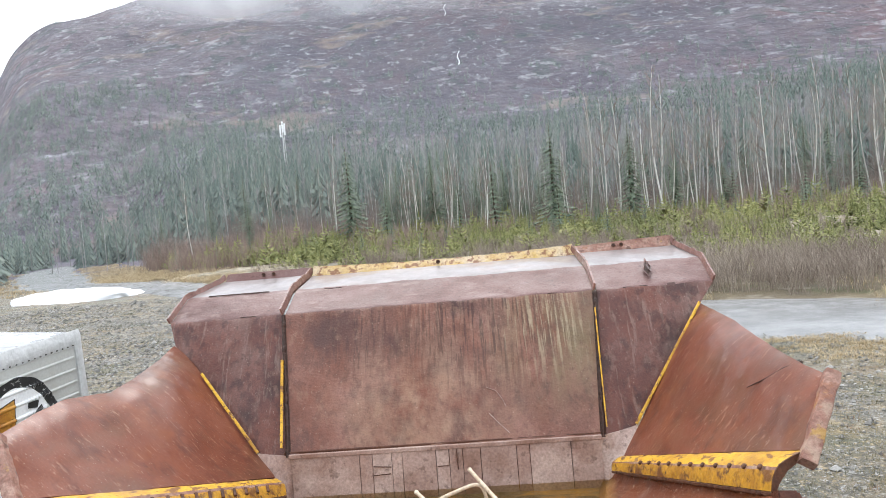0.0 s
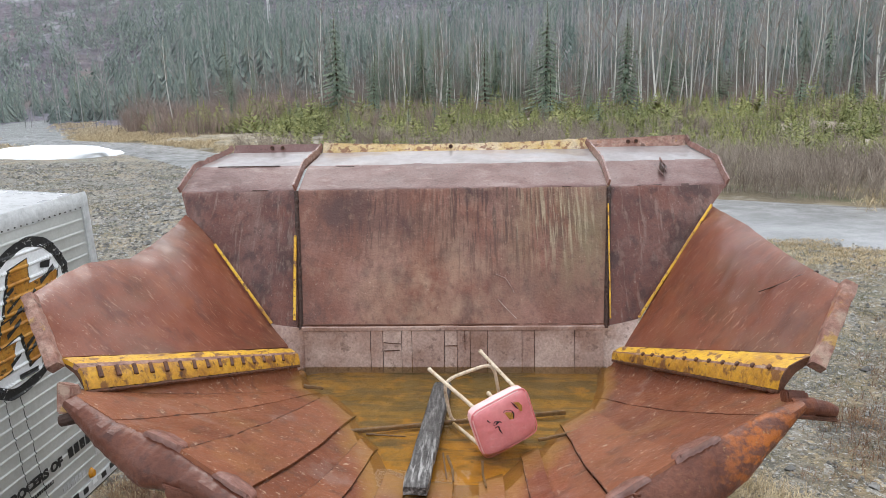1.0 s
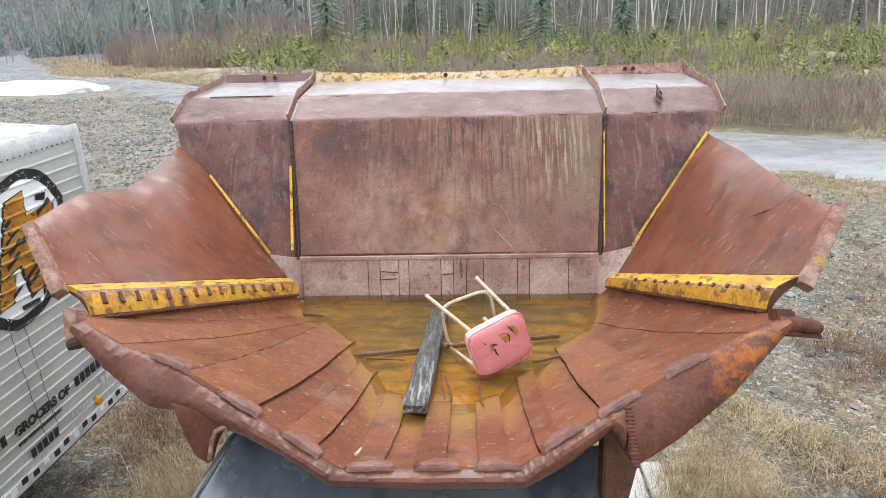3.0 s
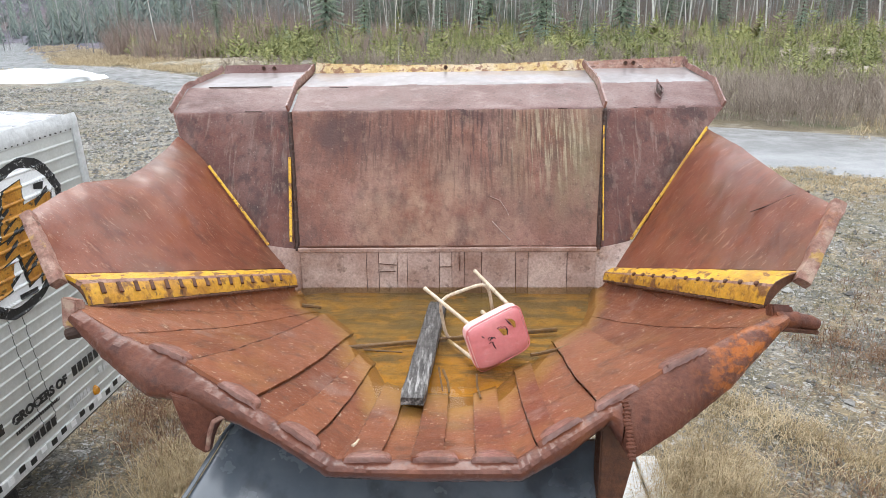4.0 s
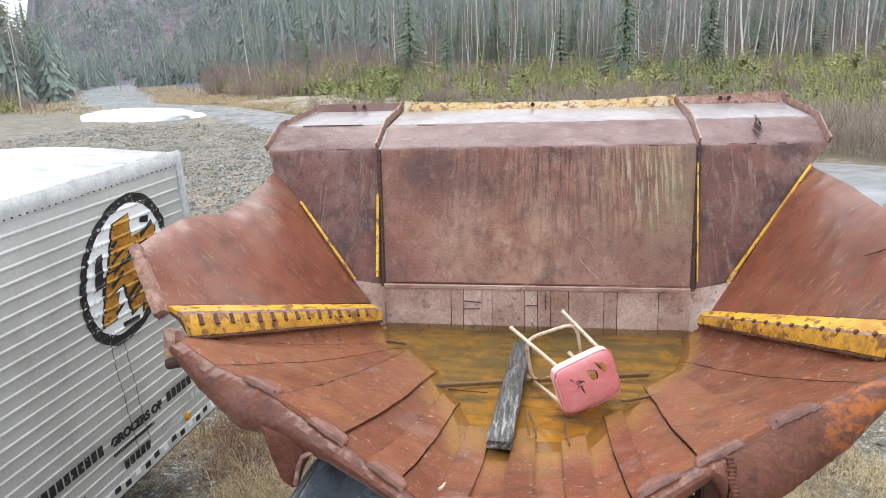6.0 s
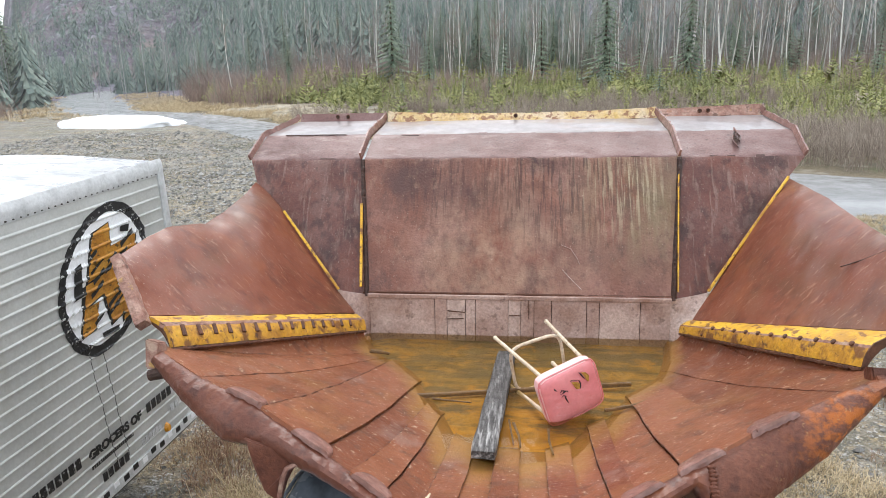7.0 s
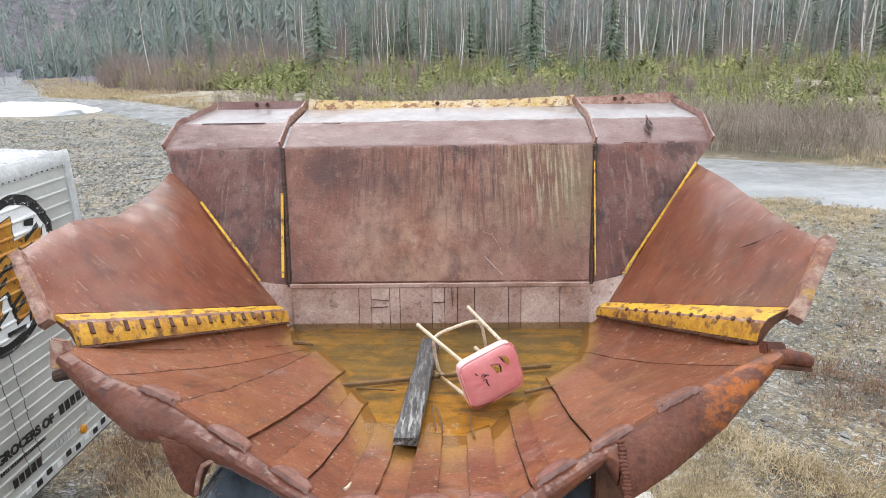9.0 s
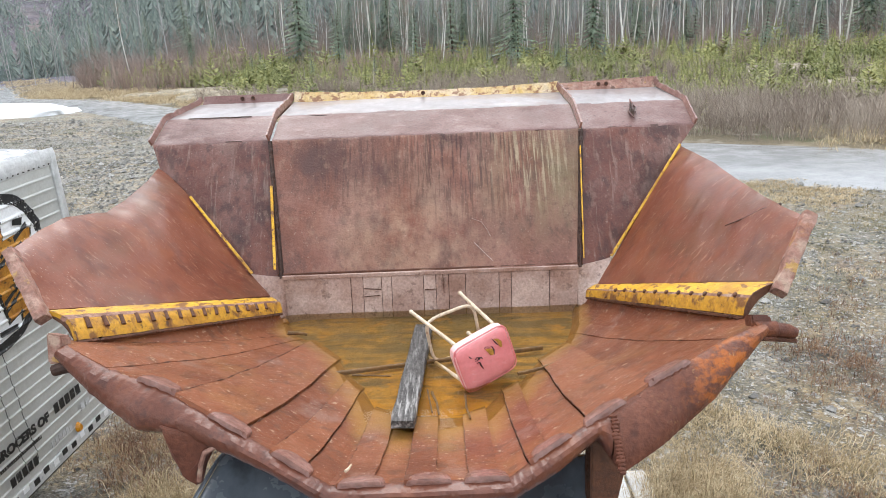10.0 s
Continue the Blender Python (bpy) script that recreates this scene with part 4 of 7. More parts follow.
for i in range(34):
    a = rng.uniform(-56, -40.6)
    put(spruces, rng.choice((0, 3)), a, rng.uniform(104, 140), rng.uniform(1.1, 1.4) * (1.5 if a < -41.6 else 1.0), rng.uniform(0, 6))
    if i % 3 == 0:
        put(spruces, rng.choice((0, 3)), rng.uniform(-43.5, -38.5), rng.uniform(100, 135), rng.uniform(1.2, 1.5), rng.uniform(0, 6))
    put(birches, rng.randrange(5), rng.uniform(-55, -40), rng.uniform(80, 105), rng.uniform(1.0, 1.3), rng.uniform(0, 6))


# ---- meadow growth, past counting ----
ROAD_FAR = [(-60, 92), (-44, 68), (-30, 56), (-20, 47), (-4, 28.5), (10.5, 18.7), (20, 14), (40, 6), (70, -4)]


def beyond_road(x, y):
    """Metres past the road's far verge; the bank on the outer side of its far bend counts too."""
    a, d = math.degrees(math.atan2(x, y)), math.hypot(x, y)
    bank = min((-35.6 - a) * 1.4, d - 72)
    return max(y - table(x, ROAD_FAR), bank if x < -40 else -99)


BANKS = [(5.1, 68, 4.2, 2.2, 0.5), (27.2, 61, 6.5, 2.0, 0.45), (-22.6, 62, 6.5, 3.0, 0.4), (-19.5, 55, 4.0, 2.2, 0.5), (33.5, 50, 4.0, 1.6, 0.35)]


def on_bank(x, y):
    """Whether a place lies on one of the bare banks in the meadow."""
    for a, r, wide, deep, _ in BANKS:
        bx, by, _z = spot(a, r)
        if ((x - bx) / wide) ** 2 + ((y - by) / deep) ** 2 < 0.75:
            return True
    return False


def bare_banks():
    for k, (a, r, wide, deep, tall) in enumerate(BANKS):
        bx, by, _z = spot(a, r)
        verts, faces = [], []
        nu, nv = 36, 18
        for i in range(nu + 1):
            for j in range(nv + 1):
                u, v = 2 * i / nu - 1, 2 * j / nv - 1
                x, y = bx + wide * u, by + deep * v
                h = tall * max(0.0, 1 - u * u - 0.9 * v * v) ** 0.6 + 0.20 * noise.fractal(V((x * 0.9, y * 0.9, k)), 1.0, 2.0, 4)
                rim = max(abs(u), abs(v)) > 0.97
                verts.append((x, y, height(x, y) + (-0.15 if rim else h - 0.06)))
        for i in range(nu):
            for j in range(nv):
                q = i * (nv + 1) + j
                faces.append((q, q + nv + 1, q + nv + 2, q + 1))
        tagged(new("gravel_bank", raw("gravel_bank", verts, faces, M_BANK, True)), "low bare bank of pale gravel and straw in the meadow", "bank", kind="structure")


bare_banks()


def young_pines():
    """Pines past counting: a leader and whorls of rising, tufted branches."""
    r = random.Random(31)
    verts, faces = [], []
    n = 0
    while n < 3300:
        a = r.uniform(-46, 62)
        d = math.sqrt(r.uniform(20 ** 2, 84 ** 2))
        x, y, z = spot(a, d)
        far = beyond_road(x, y)
        if far < 4 or near_road(x, y) < 8 + 0.10 * max(0, d - 50) or on_bank(x, y):
            continue
        patch = noise.noise(V((x * 0.07, y * 0.07, 3))) + 0.5 * noise.noise(V((x * 0.25, y * 0.25, 6)))
        want = table(d, [(20, 0.10), (30, 0.22), (36, 0.6), (48, 0.9), (70, 1), (84, 0.8)]) * (0.62 + 1.3 * patch) * (1.0 if a > -26 else 0.7)
        if r.random() > want:
            continue
        n += 1
        h = r.uniform(0.5, 1.5) * table(d, [(20, 0.8), (45, 1.0), (66, 1.3), (84, 1.7)]) * (1.6 if r.random() < 0.10 else 1)
        girth = h * r.uniform(0.26, 0.40)
        whorls = 6 if h < 1.4 else 8
        turn = r.uniform(0, 6.283)
        for w in range(whorls):
            t = (w + r.uniform(-0.2, 0.2)) / whorls
            zb = z + h * (0.05 + 0.80 * max(0, t))
            for b in range(5):
                g = turn + w * 0.9 + 1.257 * b + r.uniform(-0.35, 0.35)
                L = (girth * (1 - t) ** 0.8 + 0.05 * h) * r.uniform(0.65, 1.2)
                dx, dy = math.cos(g), math.sin(g)
                rise = L * r.uniform(0.15, 0.6)
                wd = 0.17 * L + 0.02
                mx, my, mz = x + dx * L * 0.55, y + dy * L * 0.55, zb + rise * 0.35
                i0 = len(verts)
                verts.extend(((x, y, zb), (mx - dy * wd, my + dx * wd, mz - 0.03), (mx + dy * wd, my - dx * wd, mz - 0.03), (x + dx * L, y + dy * L, zb + rise),
                              (mx, my, mz + wd * 0.9)))
                faces.extend(((i0, i0 + 1, i0 + 4), (i0, i0 + 4, i0 + 2), (i0 + 1, i0 + 3, i0 + 4), (i0 + 4, i0 + 3, i0 + 2)))
        for k in range(3):
            g = turn + 2.09 * k
            i0 = len(verts)
            ww = 0.022 * h + 0.012
            verts.extend(((x + math.cos(g) * ww, y + math.sin(g) * ww, z + 0.78 * h), (x - math.cos(g) * ww, y - math.sin(g) * ww, z + 0.78 * h), (x, y, z + h * 1.12)))
            faces.append((i0, i0 + 1, i0 + 2))
    return tagged(new("young_pine_growth", raw("young_pine_growth", verts, faces, M_PINE)), "yellow-green knee-high to head-high young pines", "shrubs", kind="stuff")


young_pines()


def brush(name, seed, count, d0, d1, wanted, tall, material, label, stems=9, twigs=9):
    """Bare shrubs past counting: a few stems that fork from one foot, each with fine rising twigs."""
    r = random.Random(seed)
    verts, faces = [], []
    n = 0
    while n < count:
        a = r.uniform(-50, 66)
        d = math.sqrt(r.uniform(d0 ** 2, d1 ** 2))
        x, y, z = spot(a, d)
        far = beyond_road(x, y)
        if far < 1.0 or near_road(x, y) < 4.9 + 0.14 * max(0, d - 50) or on_bank(x, y):
            continue
        patch = noise.noise(V((x * 0.08, y * 0.08, 9))) + 0.6 * noise.noise(V((x * 0.3, y * 0.3, 2)))
        want = wanted(a, d) * ((0.85 if d < 36 else 0.55) + 1.3 * patch)
        if far < 2.5 and d > 40:
            want *= 0.4
        if r.random() > want:
            continue
        n += 1
        h = tall(r, a, d)
        w0, w1 = 0.005 + 0.00013 * d, 0.003 + 0.00012 * d
        for b in range(stems):
            g = r.uniform(0, 6.283)
            lean = h * r.uniform(0.05, 0.5)
            top = h * r.uniform(0.55, 1.1)
            fx, fy = x + r.uniform(-0.22, 0.22) * h, y + r.uniform(-0.22, 0.22) * h
            dx, dy = math.cos(g) * lean, math.sin(g) * lean
            mx, my, mz = fx + dx * 0.35, fy + dy * 0.35, z + top * 0.5
            ex, ey, ez = fx + dx, fy + dy, z + top
            i0 = len(verts)
            verts.extend(((fx - w0, fy, z - 0.05), (fx + w0, fy, z - 0.05), (mx + w0 * 0.8, my, mz), (mx - w0 * 0.8, my, mz), (ex, ey, ez)))
            faces.extend(((i0, i0 + 1, i0 + 2, i0 + 3), (i0 + 3, i0 + 2, i0 + 4)))
            for k in range(twigs):
                t = r.uniform(0.15, 0.95)
                if t < 0.5:
                    p = (fx + (mx - fx) * t * 2, fy + (my - fy) * t * 2, z + (mz - z) * t * 2)
                else:
                    p = (mx + (ex - mx) * (t * 2 - 1), my + (ey - my) * (t * 2 - 1), mz + (ez - mz) * (t * 2 - 1))
                q = r.uniform(0, 6.283)
                L = h * r.uniform(0.12, 0.32)
                out = L * r.uniform(0.3, 0.85)
                i0 = len(verts)
                verts.extend(((p[0] - w1, p[1], p[2]), (p[0] + w1, p[1], p[2] + w1), (p[0] + math.cos(q) * out, p[1] + math.sin(q) * out, p[2] + L * r.uniform(0.45, 0.95))))
                faces.append((i0, i0 + 1, i0 + 2))
    return tagged(new(name, raw(name, verts, faces, material)), label, "shrubs", kind="stuff")


def near_wanted(a, d):
    return table(d, [(17, 0.9), (30, 0.85), (36, 0.40), (42, 0.16), (62, 0.06)]) + 0.35 * math.exp(-((a + 4) / 7) ** 2) * (34 < d < 50)


def alder_wanted(a, d):
    front = table(a, [(-50, 54), (-20, 56), (-12, 66)]) + 9 * noise.noise(V((a * 0.25, 0, 3)))
    return (d > front) * table(a, [(-50, 0.7), (-30, 1), (-13, 1), (-5, 0.65), (5, 0.55), (50, 0.55)])


brush("bare_brush", 37, 2700, 17, 62, near_wanted, lambda r, a, d: r.uniform(0.7, 1.75), M_TWIG, "leafless grey-brown willow brush in the meadow")
brush("alder_brush", 38, 3300, 52, 106, alder_wanted, lambda r, a, d: r.uniform(1.0, 2.3) * (1.35 if -31 < a < -10 else 1.0) * (1.5 if r.random() < 0.08 else 1), M_ALDER,
      "reddish-brown alder brush at the foot of the wood", 8, 8)
brush("wood_thicket", 39, 900, 86, 124, lambda a, d: 1.0 if a > -28 else 0.4, lambda r, a, d: r.uniform(2.5, 5.2), M_THICKET, "brown bare thicket between the birch trunks", 10, 12)


def straw(name, seed, n, pick, tall, label, blades=12, spread=0.12, material=None):
    """Tufts of dry grass, each of a few bent blades."""
    r = random.Random(seed)
    verts, faces = [], []
    made = 0
    tries = 0
    while made < n and tries < n * 40:
        tries += 1
        p = pick(r)
        if p is None:
            continue
        made += 1
        x, y = p
        z = height(x, y)
        d = math.hypot(x, y + 4.5)
        for b in range(blades):
            g = r.uniform(0, 6.283)
            L = tall * r.uniform(0.5, 1.3)
            lean = r.uniform(0.35, 1.25)
            ox, oy = r.uniform(-spread, spread), r.uniform(-spread, spread)
            dx, dy = math.cos(g), math.sin(g)
            wd = 0.0011 + 0.00017 * d
            bx, by = x + ox, y + oy
            i0 = len(verts)
            mx, mz = L * 0.45 * lean, L * (0.55 - 0.36 * max(0, lean - 0.5))
            tx, tz = L * lean, L * (0.75 - 0.58 * lean)
            verts.extend(((bx - dy * wd, by + dx * wd, z), (bx + dy * wd, by - dx * wd, z), (bx + dx * mx - dy * wd, by + dy * mx + dx * wd, z + mz),
                          (bx + dx * mx + dy * wd, by + dy * mx - dx * wd, z + mz), (bx + dx * tx, by + dy * tx, z + max(0.02, tz))))
            faces.extend(((i0, i0 + 1, i0 + 3, i0 + 2), (i0 + 2, i0 + 3, i0 + 4)))
    return tagged(new(name, raw(name, verts, faces, material or M_STRAW)), label, "grass", kind="stuff")


def yard_spot(r):
    x, y = r.uniform(-9, 16), r.uniform(-3.5, 13)
    if -2.3 < x < 2.3 and y < 0.3:
        return None
    if -6.2 < x < -2.4 and y < 0.95:
        return None
    patch = noise.noise(V((x * 0.28, y * 0.28, 17))) + 0.5 * noise.noise(V((x * 1.1, y * 1.1, 2)))
    near = table(math.hypot(x, y), [(0, 0.10), (4, 0.14), (8, 0.14), (20, 0.0)]) + 0.9 * math.exp(-((x + 2.8) ** 2 + (y - 1.4) ** 2) / 2.2) - 0.5 * math.exp(-((x - 3.4) ** 2 + (y - 3.0) ** 2) / 1.6)
    return (x, y) if 1.5 * patch + near > r.uniform(0.34, 0.56) else None


def verge_spot(r):
    i = r.randrange(len(ROAD))
    c = V(ROAD[i]) + V((r.uniform(-2, 2), r.uniform(-2, 2)))
    if abs(c.x) > 95:
        return None
    d = (V(ROAD[min(i + 1, len(ROAD) - 1)]) - V(ROAD[max(i - 1, 0)])).normalized()
    s = V((d.y, -d.x)) * r.choice((-1, 1)) * (r.uniform(0.2, 2.0 if c.y < 45 else 6.0) + table(c.y, [(-8, 4.3), (20, 4.3), (32, 3.2), (50, 3.2), (90, 6.0)]))
    p = c + s
    if noise.noise(V((p.x * 0.16, p.y * 0.16, 4))) + 0.25 * (p.y > 40) < r.uniform(-0.1, 0.4):
        return None
    return (p.x, p.y) if beyond_road(p.x, p.y) > -1.2 else None


def tussock_spot(r):
    c = r.choice(((2.08, 0.05, 0.22), (2.08, 0.05, 0.22), (-1.75, -0.75, 0.30), (-1.75, -0.75, 0.30), (-2.2, 0.2, 0.25), (-1.2, 0.9, 0.5)))
    return c[0] + r.gauss(0, c[2]), c[1] + r.gauss(0, c[2])


def mat_spot(r):
    c = r.choice(((2.8, 1.35, 0.22), (3.2, 0.95, 0.20), (3.7, 0.60, 0.25), (2.3, 1.9, 0.25), (2.4, 0.4, 0.18), (-2.5, 0.3, 0.25)))
    return c[0] + r.gauss(0, c[2]), c[1] + r.gauss(0, c[2])


def litter_spot(r):
    c = r.choice(((4.7, 2.7, 0.45), (4.7, 2.7, 0.45), (4.5, 1.7, 0.4), (5.8, 3.4, 0.7), (-3.2, 2.3, 0.4), (-2.9, 1.5, 0.35), (-2.6, 0.9, 0.3), (-2.8, 1.2, 0.35), (-3.2, 1.4, 0.3), (-2.5, 0.6, 0.3), (3.3, 0.2, 0.3), (7.5, 5.0, 1.0)))
    return c[0] + r.gauss(0, c[2]), c[1] + r.gauss(0, c[2])


def meadow_edge(r):
    x = r.uniform(-50, 45)
    y = table(x, ROAD_FAR) + abs(r.gauss(0, 2.6 if x > -8 else 4.5)) + 0.3
    if noise.noise(V((x * 0.14, y * 0.14, 21))) < r.uniform(-0.25, 0.35):
        return None
    return x, y


def moss_spot(r):
    x, y = r.uniform(-30, 20), r.uniform(2, 38)
    if beyond_road(x, y) > -7 or -6.2 < x < -2.4 and y < 0.95 or abs(x) < 2.3 and y < 0.5:
        return None
    return (x, y) if noise.noise(V((x * 0.35, y * 0.35, 13))) + 0.4 * noise.noise(V((x * 1.5, y * 1.5, 5))) > r.uniform(-0.25, 0.35) else None


def turf_spot(r):
    x, y = r.uniform(2.4, 15), r.uniform(-1, 14)
    if beyond_road(x, y) > -7:
        return None
    return (x, y) if noise.noise(V((x * 0.5, y * 0.5, 33))) + 0.5 * noise.noise(V((x * 1.7, y * 1.7, 5))) > r.uniform(-0.3, 0.4) else None


straw("yard_turf", 52, 3600, turf_spot, 0.08, "short olive and tan turf on the gravel", 8, 0.12, M_TURF)
straw("yard_moss", 51, 4200, moss_spot, 0.07, "low grey-green moss and weeds on the gravel", 8, 0.14, M_MOSS)
straw("yard_straw", 41, 5800, yard_spot, 0.12, "matted dry straw-coloured grass on the yard")
straw("matted_straw", 49, 300, mat_spot, 0.24, "matted pale straw lying on the gravel", 14, 0.14)
straw("straw_tussocks", 47, 300, tussock_spot, 0.55, "tall bleached straw tussocks round the bucket", 16, 0.08)
straw("dead_weeds", 48, 800, litter_spot, 0.13, "flattened reddish-brown dead weeds on the yard", 12, 0.12, M_LITTER)
straw("verge_grass", 43, 1700, verge_spot, 0.55, "tall dry grass along the road's verge", 14, 0.3)
straw("meadow_grass", 44, 2300, meadow_edge, 0.5, "dry tan grass at the meadow's edge", 14, 0.35)


def stones():
    r = random.Random(53)
    verts, faces = [], []
    for i in range(17000):
        x, y = r.uniform(-14, 16), r.uniform(-3, 24)
        if -6.2 < x < -2.4 and y < 0.95:
            continue
        if beyond_road(x, y) > -6:
            continue
        s = r.uniform(0.010, 0.034) * (1 + 0.05 * math.hypot(x, y)) * (1.9 if r.random() < 0.04 else 1)
        z = height(x, y) + s * 0.25 + 0.05 * noise.noise(V((x * 0.25, y * 0.25, 0)))
        i0 = len(verts)
        for p in ((1, 0, 0), (0, 1, 0), (-1, 0, 0), (0, -1, 0), (0.2, 0.1, 0.7), (0, 0, -0.5)):
            verts.append((x + s * (p[0] + r.uniform(-0.3, 0.3)), y + s * (p[1] + r.uniform(-0.3, 0.3)), z + s * p[2]))
        for a, b in ((0, 1), (1, 2), (2, 3), (3, 0)):
            faces.append((i0 + a, i0 + b, i0 + 4))
            faces.append((i0 + b, i0 + a, i0 + 5))
    for i in range(11000):
        x, y = r.uniform(-32, -3), r.uniform(4, 40)
        if beyond_road(x, y) > -6.5:
            continue
        s = r.uniform(0.018, 0.05) * (1 + 0.02 * math.hypot(x, y)) * (2.0 if r.random() < 0.03 else 1)
        z = height(x, y) + s * 0.2 + 0.05 * noise.noise(V((x * 0.25, y * 0.25, 0)))
        i0 = len(verts)
        for p in ((1, 0, 0), (0, 1, 0), (-1, 0, 0), (0, -1, 0), (0.2, 0.1, 0.8)):
            verts.append((x + s * (p[0] + r.uniform(-0.3, 0.3)), y + s * (p[1] + r.uniform(-0.3, 0.3)), z + s * p[2]))
        for a, b in ((0, 1), (1, 2), (2, 3), (3, 0)):
            faces.append((i0 + a, i0 + b, i0 + 4))
    for i in range(12000):
        x, y = (r.uniform(1.4, 7.0), r.uniform(-1.2, 6.0)) if r.random() < 0.75 else (r.uniform(-4.2, -1.3), r.uniform(-1.5, 4.5))
        if -6.2 < x < -2.4 and y < 0.95 or noise.noise(V((x * 0.9, y * 0.9, 7))) < r.uniform(-0.6, 0.35):
            continue
        s = r.uniform(0.006, 0.017) * (2.2 if r.random() < 0.03 else 1)
        z = height(x, y) + s * 0.3 + 0.05 * noise.noise(V((x * 0.25, y * 0.25, 0))) * min(1, math.hypot(x, y) / 4)
        i0 = len(verts)
        for p in ((1, 0, 0), (0, 1, 0), (-1, 0, 0), (0, -1, 0), (0.2, 0.1, 0.8)):
            verts.append((x + s * (p[0] + r.uniform(-0.3, 0.3)), y + s * (p[1] + r.uniform(-0.3, 0.3)), z + s * p[2]))
        for a, b in ((0, 1), (1, 2), (2, 3), (3, 0)):
            faces.append((i0 + a, i0 + b, i0 + 4))
    return tagged(new("loose_gravel", raw("loose_gravel", verts, faces, M_STONE)), "loose grey and white gravel stones", "gravel", kind="stuff")


stones()


def snow_patch():
    verts, faces = [], []
    nu, nv = 40, 14
    c, ax, ay = V((-33.0, 47.2)), V((5.4, -1.4)), V((0.9, 3.0))
    for i in range(nu + 1):
        for j in range(nv + 1):
            u, v = 2 * i / nu - 1, 2 * j / nv - 1
            edge = 1 + 0.22 * noise.noise(V((u * 3, v * 2, 5)))
            p = c + ax * u * edge + ay * v * math.sqrt(max(0.02, 1 - u * u)) * edge
            h = 0.85 * max(0, 1 - v * v) ** 0.7 * max(0, 1 - u * u) ** 0.35 + 0.10 * noise.noise(V((u * 6, v * 4, 1)))
            verts.append((p.x, p.y, height(p.x, p.y) + max(-0.1, h if abs(u) < 0.99 and abs(v) < 0.99 else -0.1)))
    for i in range(nu):
        for j in range(nv):
            a = i * (nv + 1) + j
            faces.append((a, a + nv + 1, a + nv + 2, a + 1))
    return tagged(new("snow_patch", raw("snow_patch", verts, faces, M_SNOW, True)), "last heap of old white snow beside the road", "snow", kind="structure")


snow_patch()


# ---- the bucket ----
bucket = thing("mining_bucket", (0, -0.9, 0), "huge rust-red steel shovel bucket, wet, with a rain puddle inside", "bucket")


def smoothed(points, v, w=0.007):
    return (along(points, v - w) + along(points, v) * 2 + along(points, v + w)) / 4


MID = [(0.0, 2.2), (0.20, 2.507), (0.40, 2.814), (0.60, 3.121), (0.95, 3.266), (1.165, 3.307), (1.385, 3.348)]
SIDE = [(0.02, 2.2), (0.218, 2.507), (0.416, 2.814), (0.614, 3.119), (0.965, 3.268), (1.19, 3.311), (1.43, 3.357)]
MID_L = [(2.2, 1.05), (3.12, 1.18), (3.266, 1.185), (3.35, 1.15)]
MID_R = [(2.2, 1.076), (3.12, 1.185), (3.266, 1.188), (3.35, 1.165)]
OUT_L = [(2.2, 1.262), (2.235, 1.29), (2.96, 2.045), (3.12, 2.11), (3.268, 2.115), (3.31, 2.05), (3.357, 1.985)]
OUT_R = [(2.2, 1.285), (2.256, 1.33), (2.972, 1.945), (3.12, 2.085), (3.268, 2.11), (3.31, 2.07), (3.357, 2.03)]
LEAN_N = V((0, -0.838, 0.546))


def centre_panel(u, v):
    p = smoothed([(0, y, z) for y, z in MID], v)
    x = -table(p.z, MID_L) + u * (table(p.z, MID_L) + table(p.z, MID_R))
    q = V((x, p.y, p.z))
    crease = math.exp(-((v - 0.5) / 0.03) ** 2) + math.exp(-((v - 0.667) / 0.025) ** 2)
    return q + LEAN_N * (0.010 * dent(q, 1.9) + 0.006 * dent(q, 5) + 0.0025 * dent(q, 14) + 0.022 * crease * dent(q, 4.5, 3))


def banded(ob, band, pool):
    """The flatter bands at the top hold more rain; the pool's grey paints sky reflection."""
    ob.data.materials.append(band)
    ob.data.materials.append(pool)
    for f in ob.data.polygons:
        if f.normal.z > 0.80 and f.center.z > 3.0:
            f.material_index = 2 if f.center.z > 3.274 + 0.005 * dent(f.center, 6) else 1
    return ob


banded(part("back_panel", grid_plate(centre_panel, 96, 80, 0.03), M_BACK, bucket, smooth=True), M_BAND, M_POOL)


def side_panel(s):
    out, inn = (OUT_L, MID_L) if s < 0 else (OUT_R, MID_R)

    def P(u, v):
        p = smoothed([(0, y, z) for y, z in SIDE], v)
        a, b = table(p.z, inn) + 0.035, table(p.z, out)
        u2 = 1 - u if s < 0 else u
        x = s * (a + (b - a) * u2)
        q = V((x, p.y, p.z))
        crease = math.exp(-((v - 0.5) / 0.04) ** 2)
        return q + LEAN_N * (0.009 * dent(q, 2.6, s) + 0.006 * dent(q, 6) + 0.003 * dent(q, 15) + 0.030 * crease * dent(q, 4.5, 9))

    return grid_plate(P, 44, 80, 0.03)


for s in (-1, 1):
    banded(part("side_panel", side_panel(s), M_SIDE, bucket, smooth=True), M_BAND, M_POOL)

# upturned top edges
part("top_flange", grid_plate(lambda u, v: V((-1.15 + 2.315 * u, 1.385 + 0.062 * v, 3.346 + (0.094 - 0.035 * math.sin(math.pi * u) ** 0.6) * v))
                              + V((0, 0, 0.006 * dent((u * 9, 0, 1), 2) + 0.005 * dent((u * 40, 0, 1), 1) * v)), 70, 3, 0.014), M_YELLOW_EDGE, bucket,
     "edge with faded yellow paint")
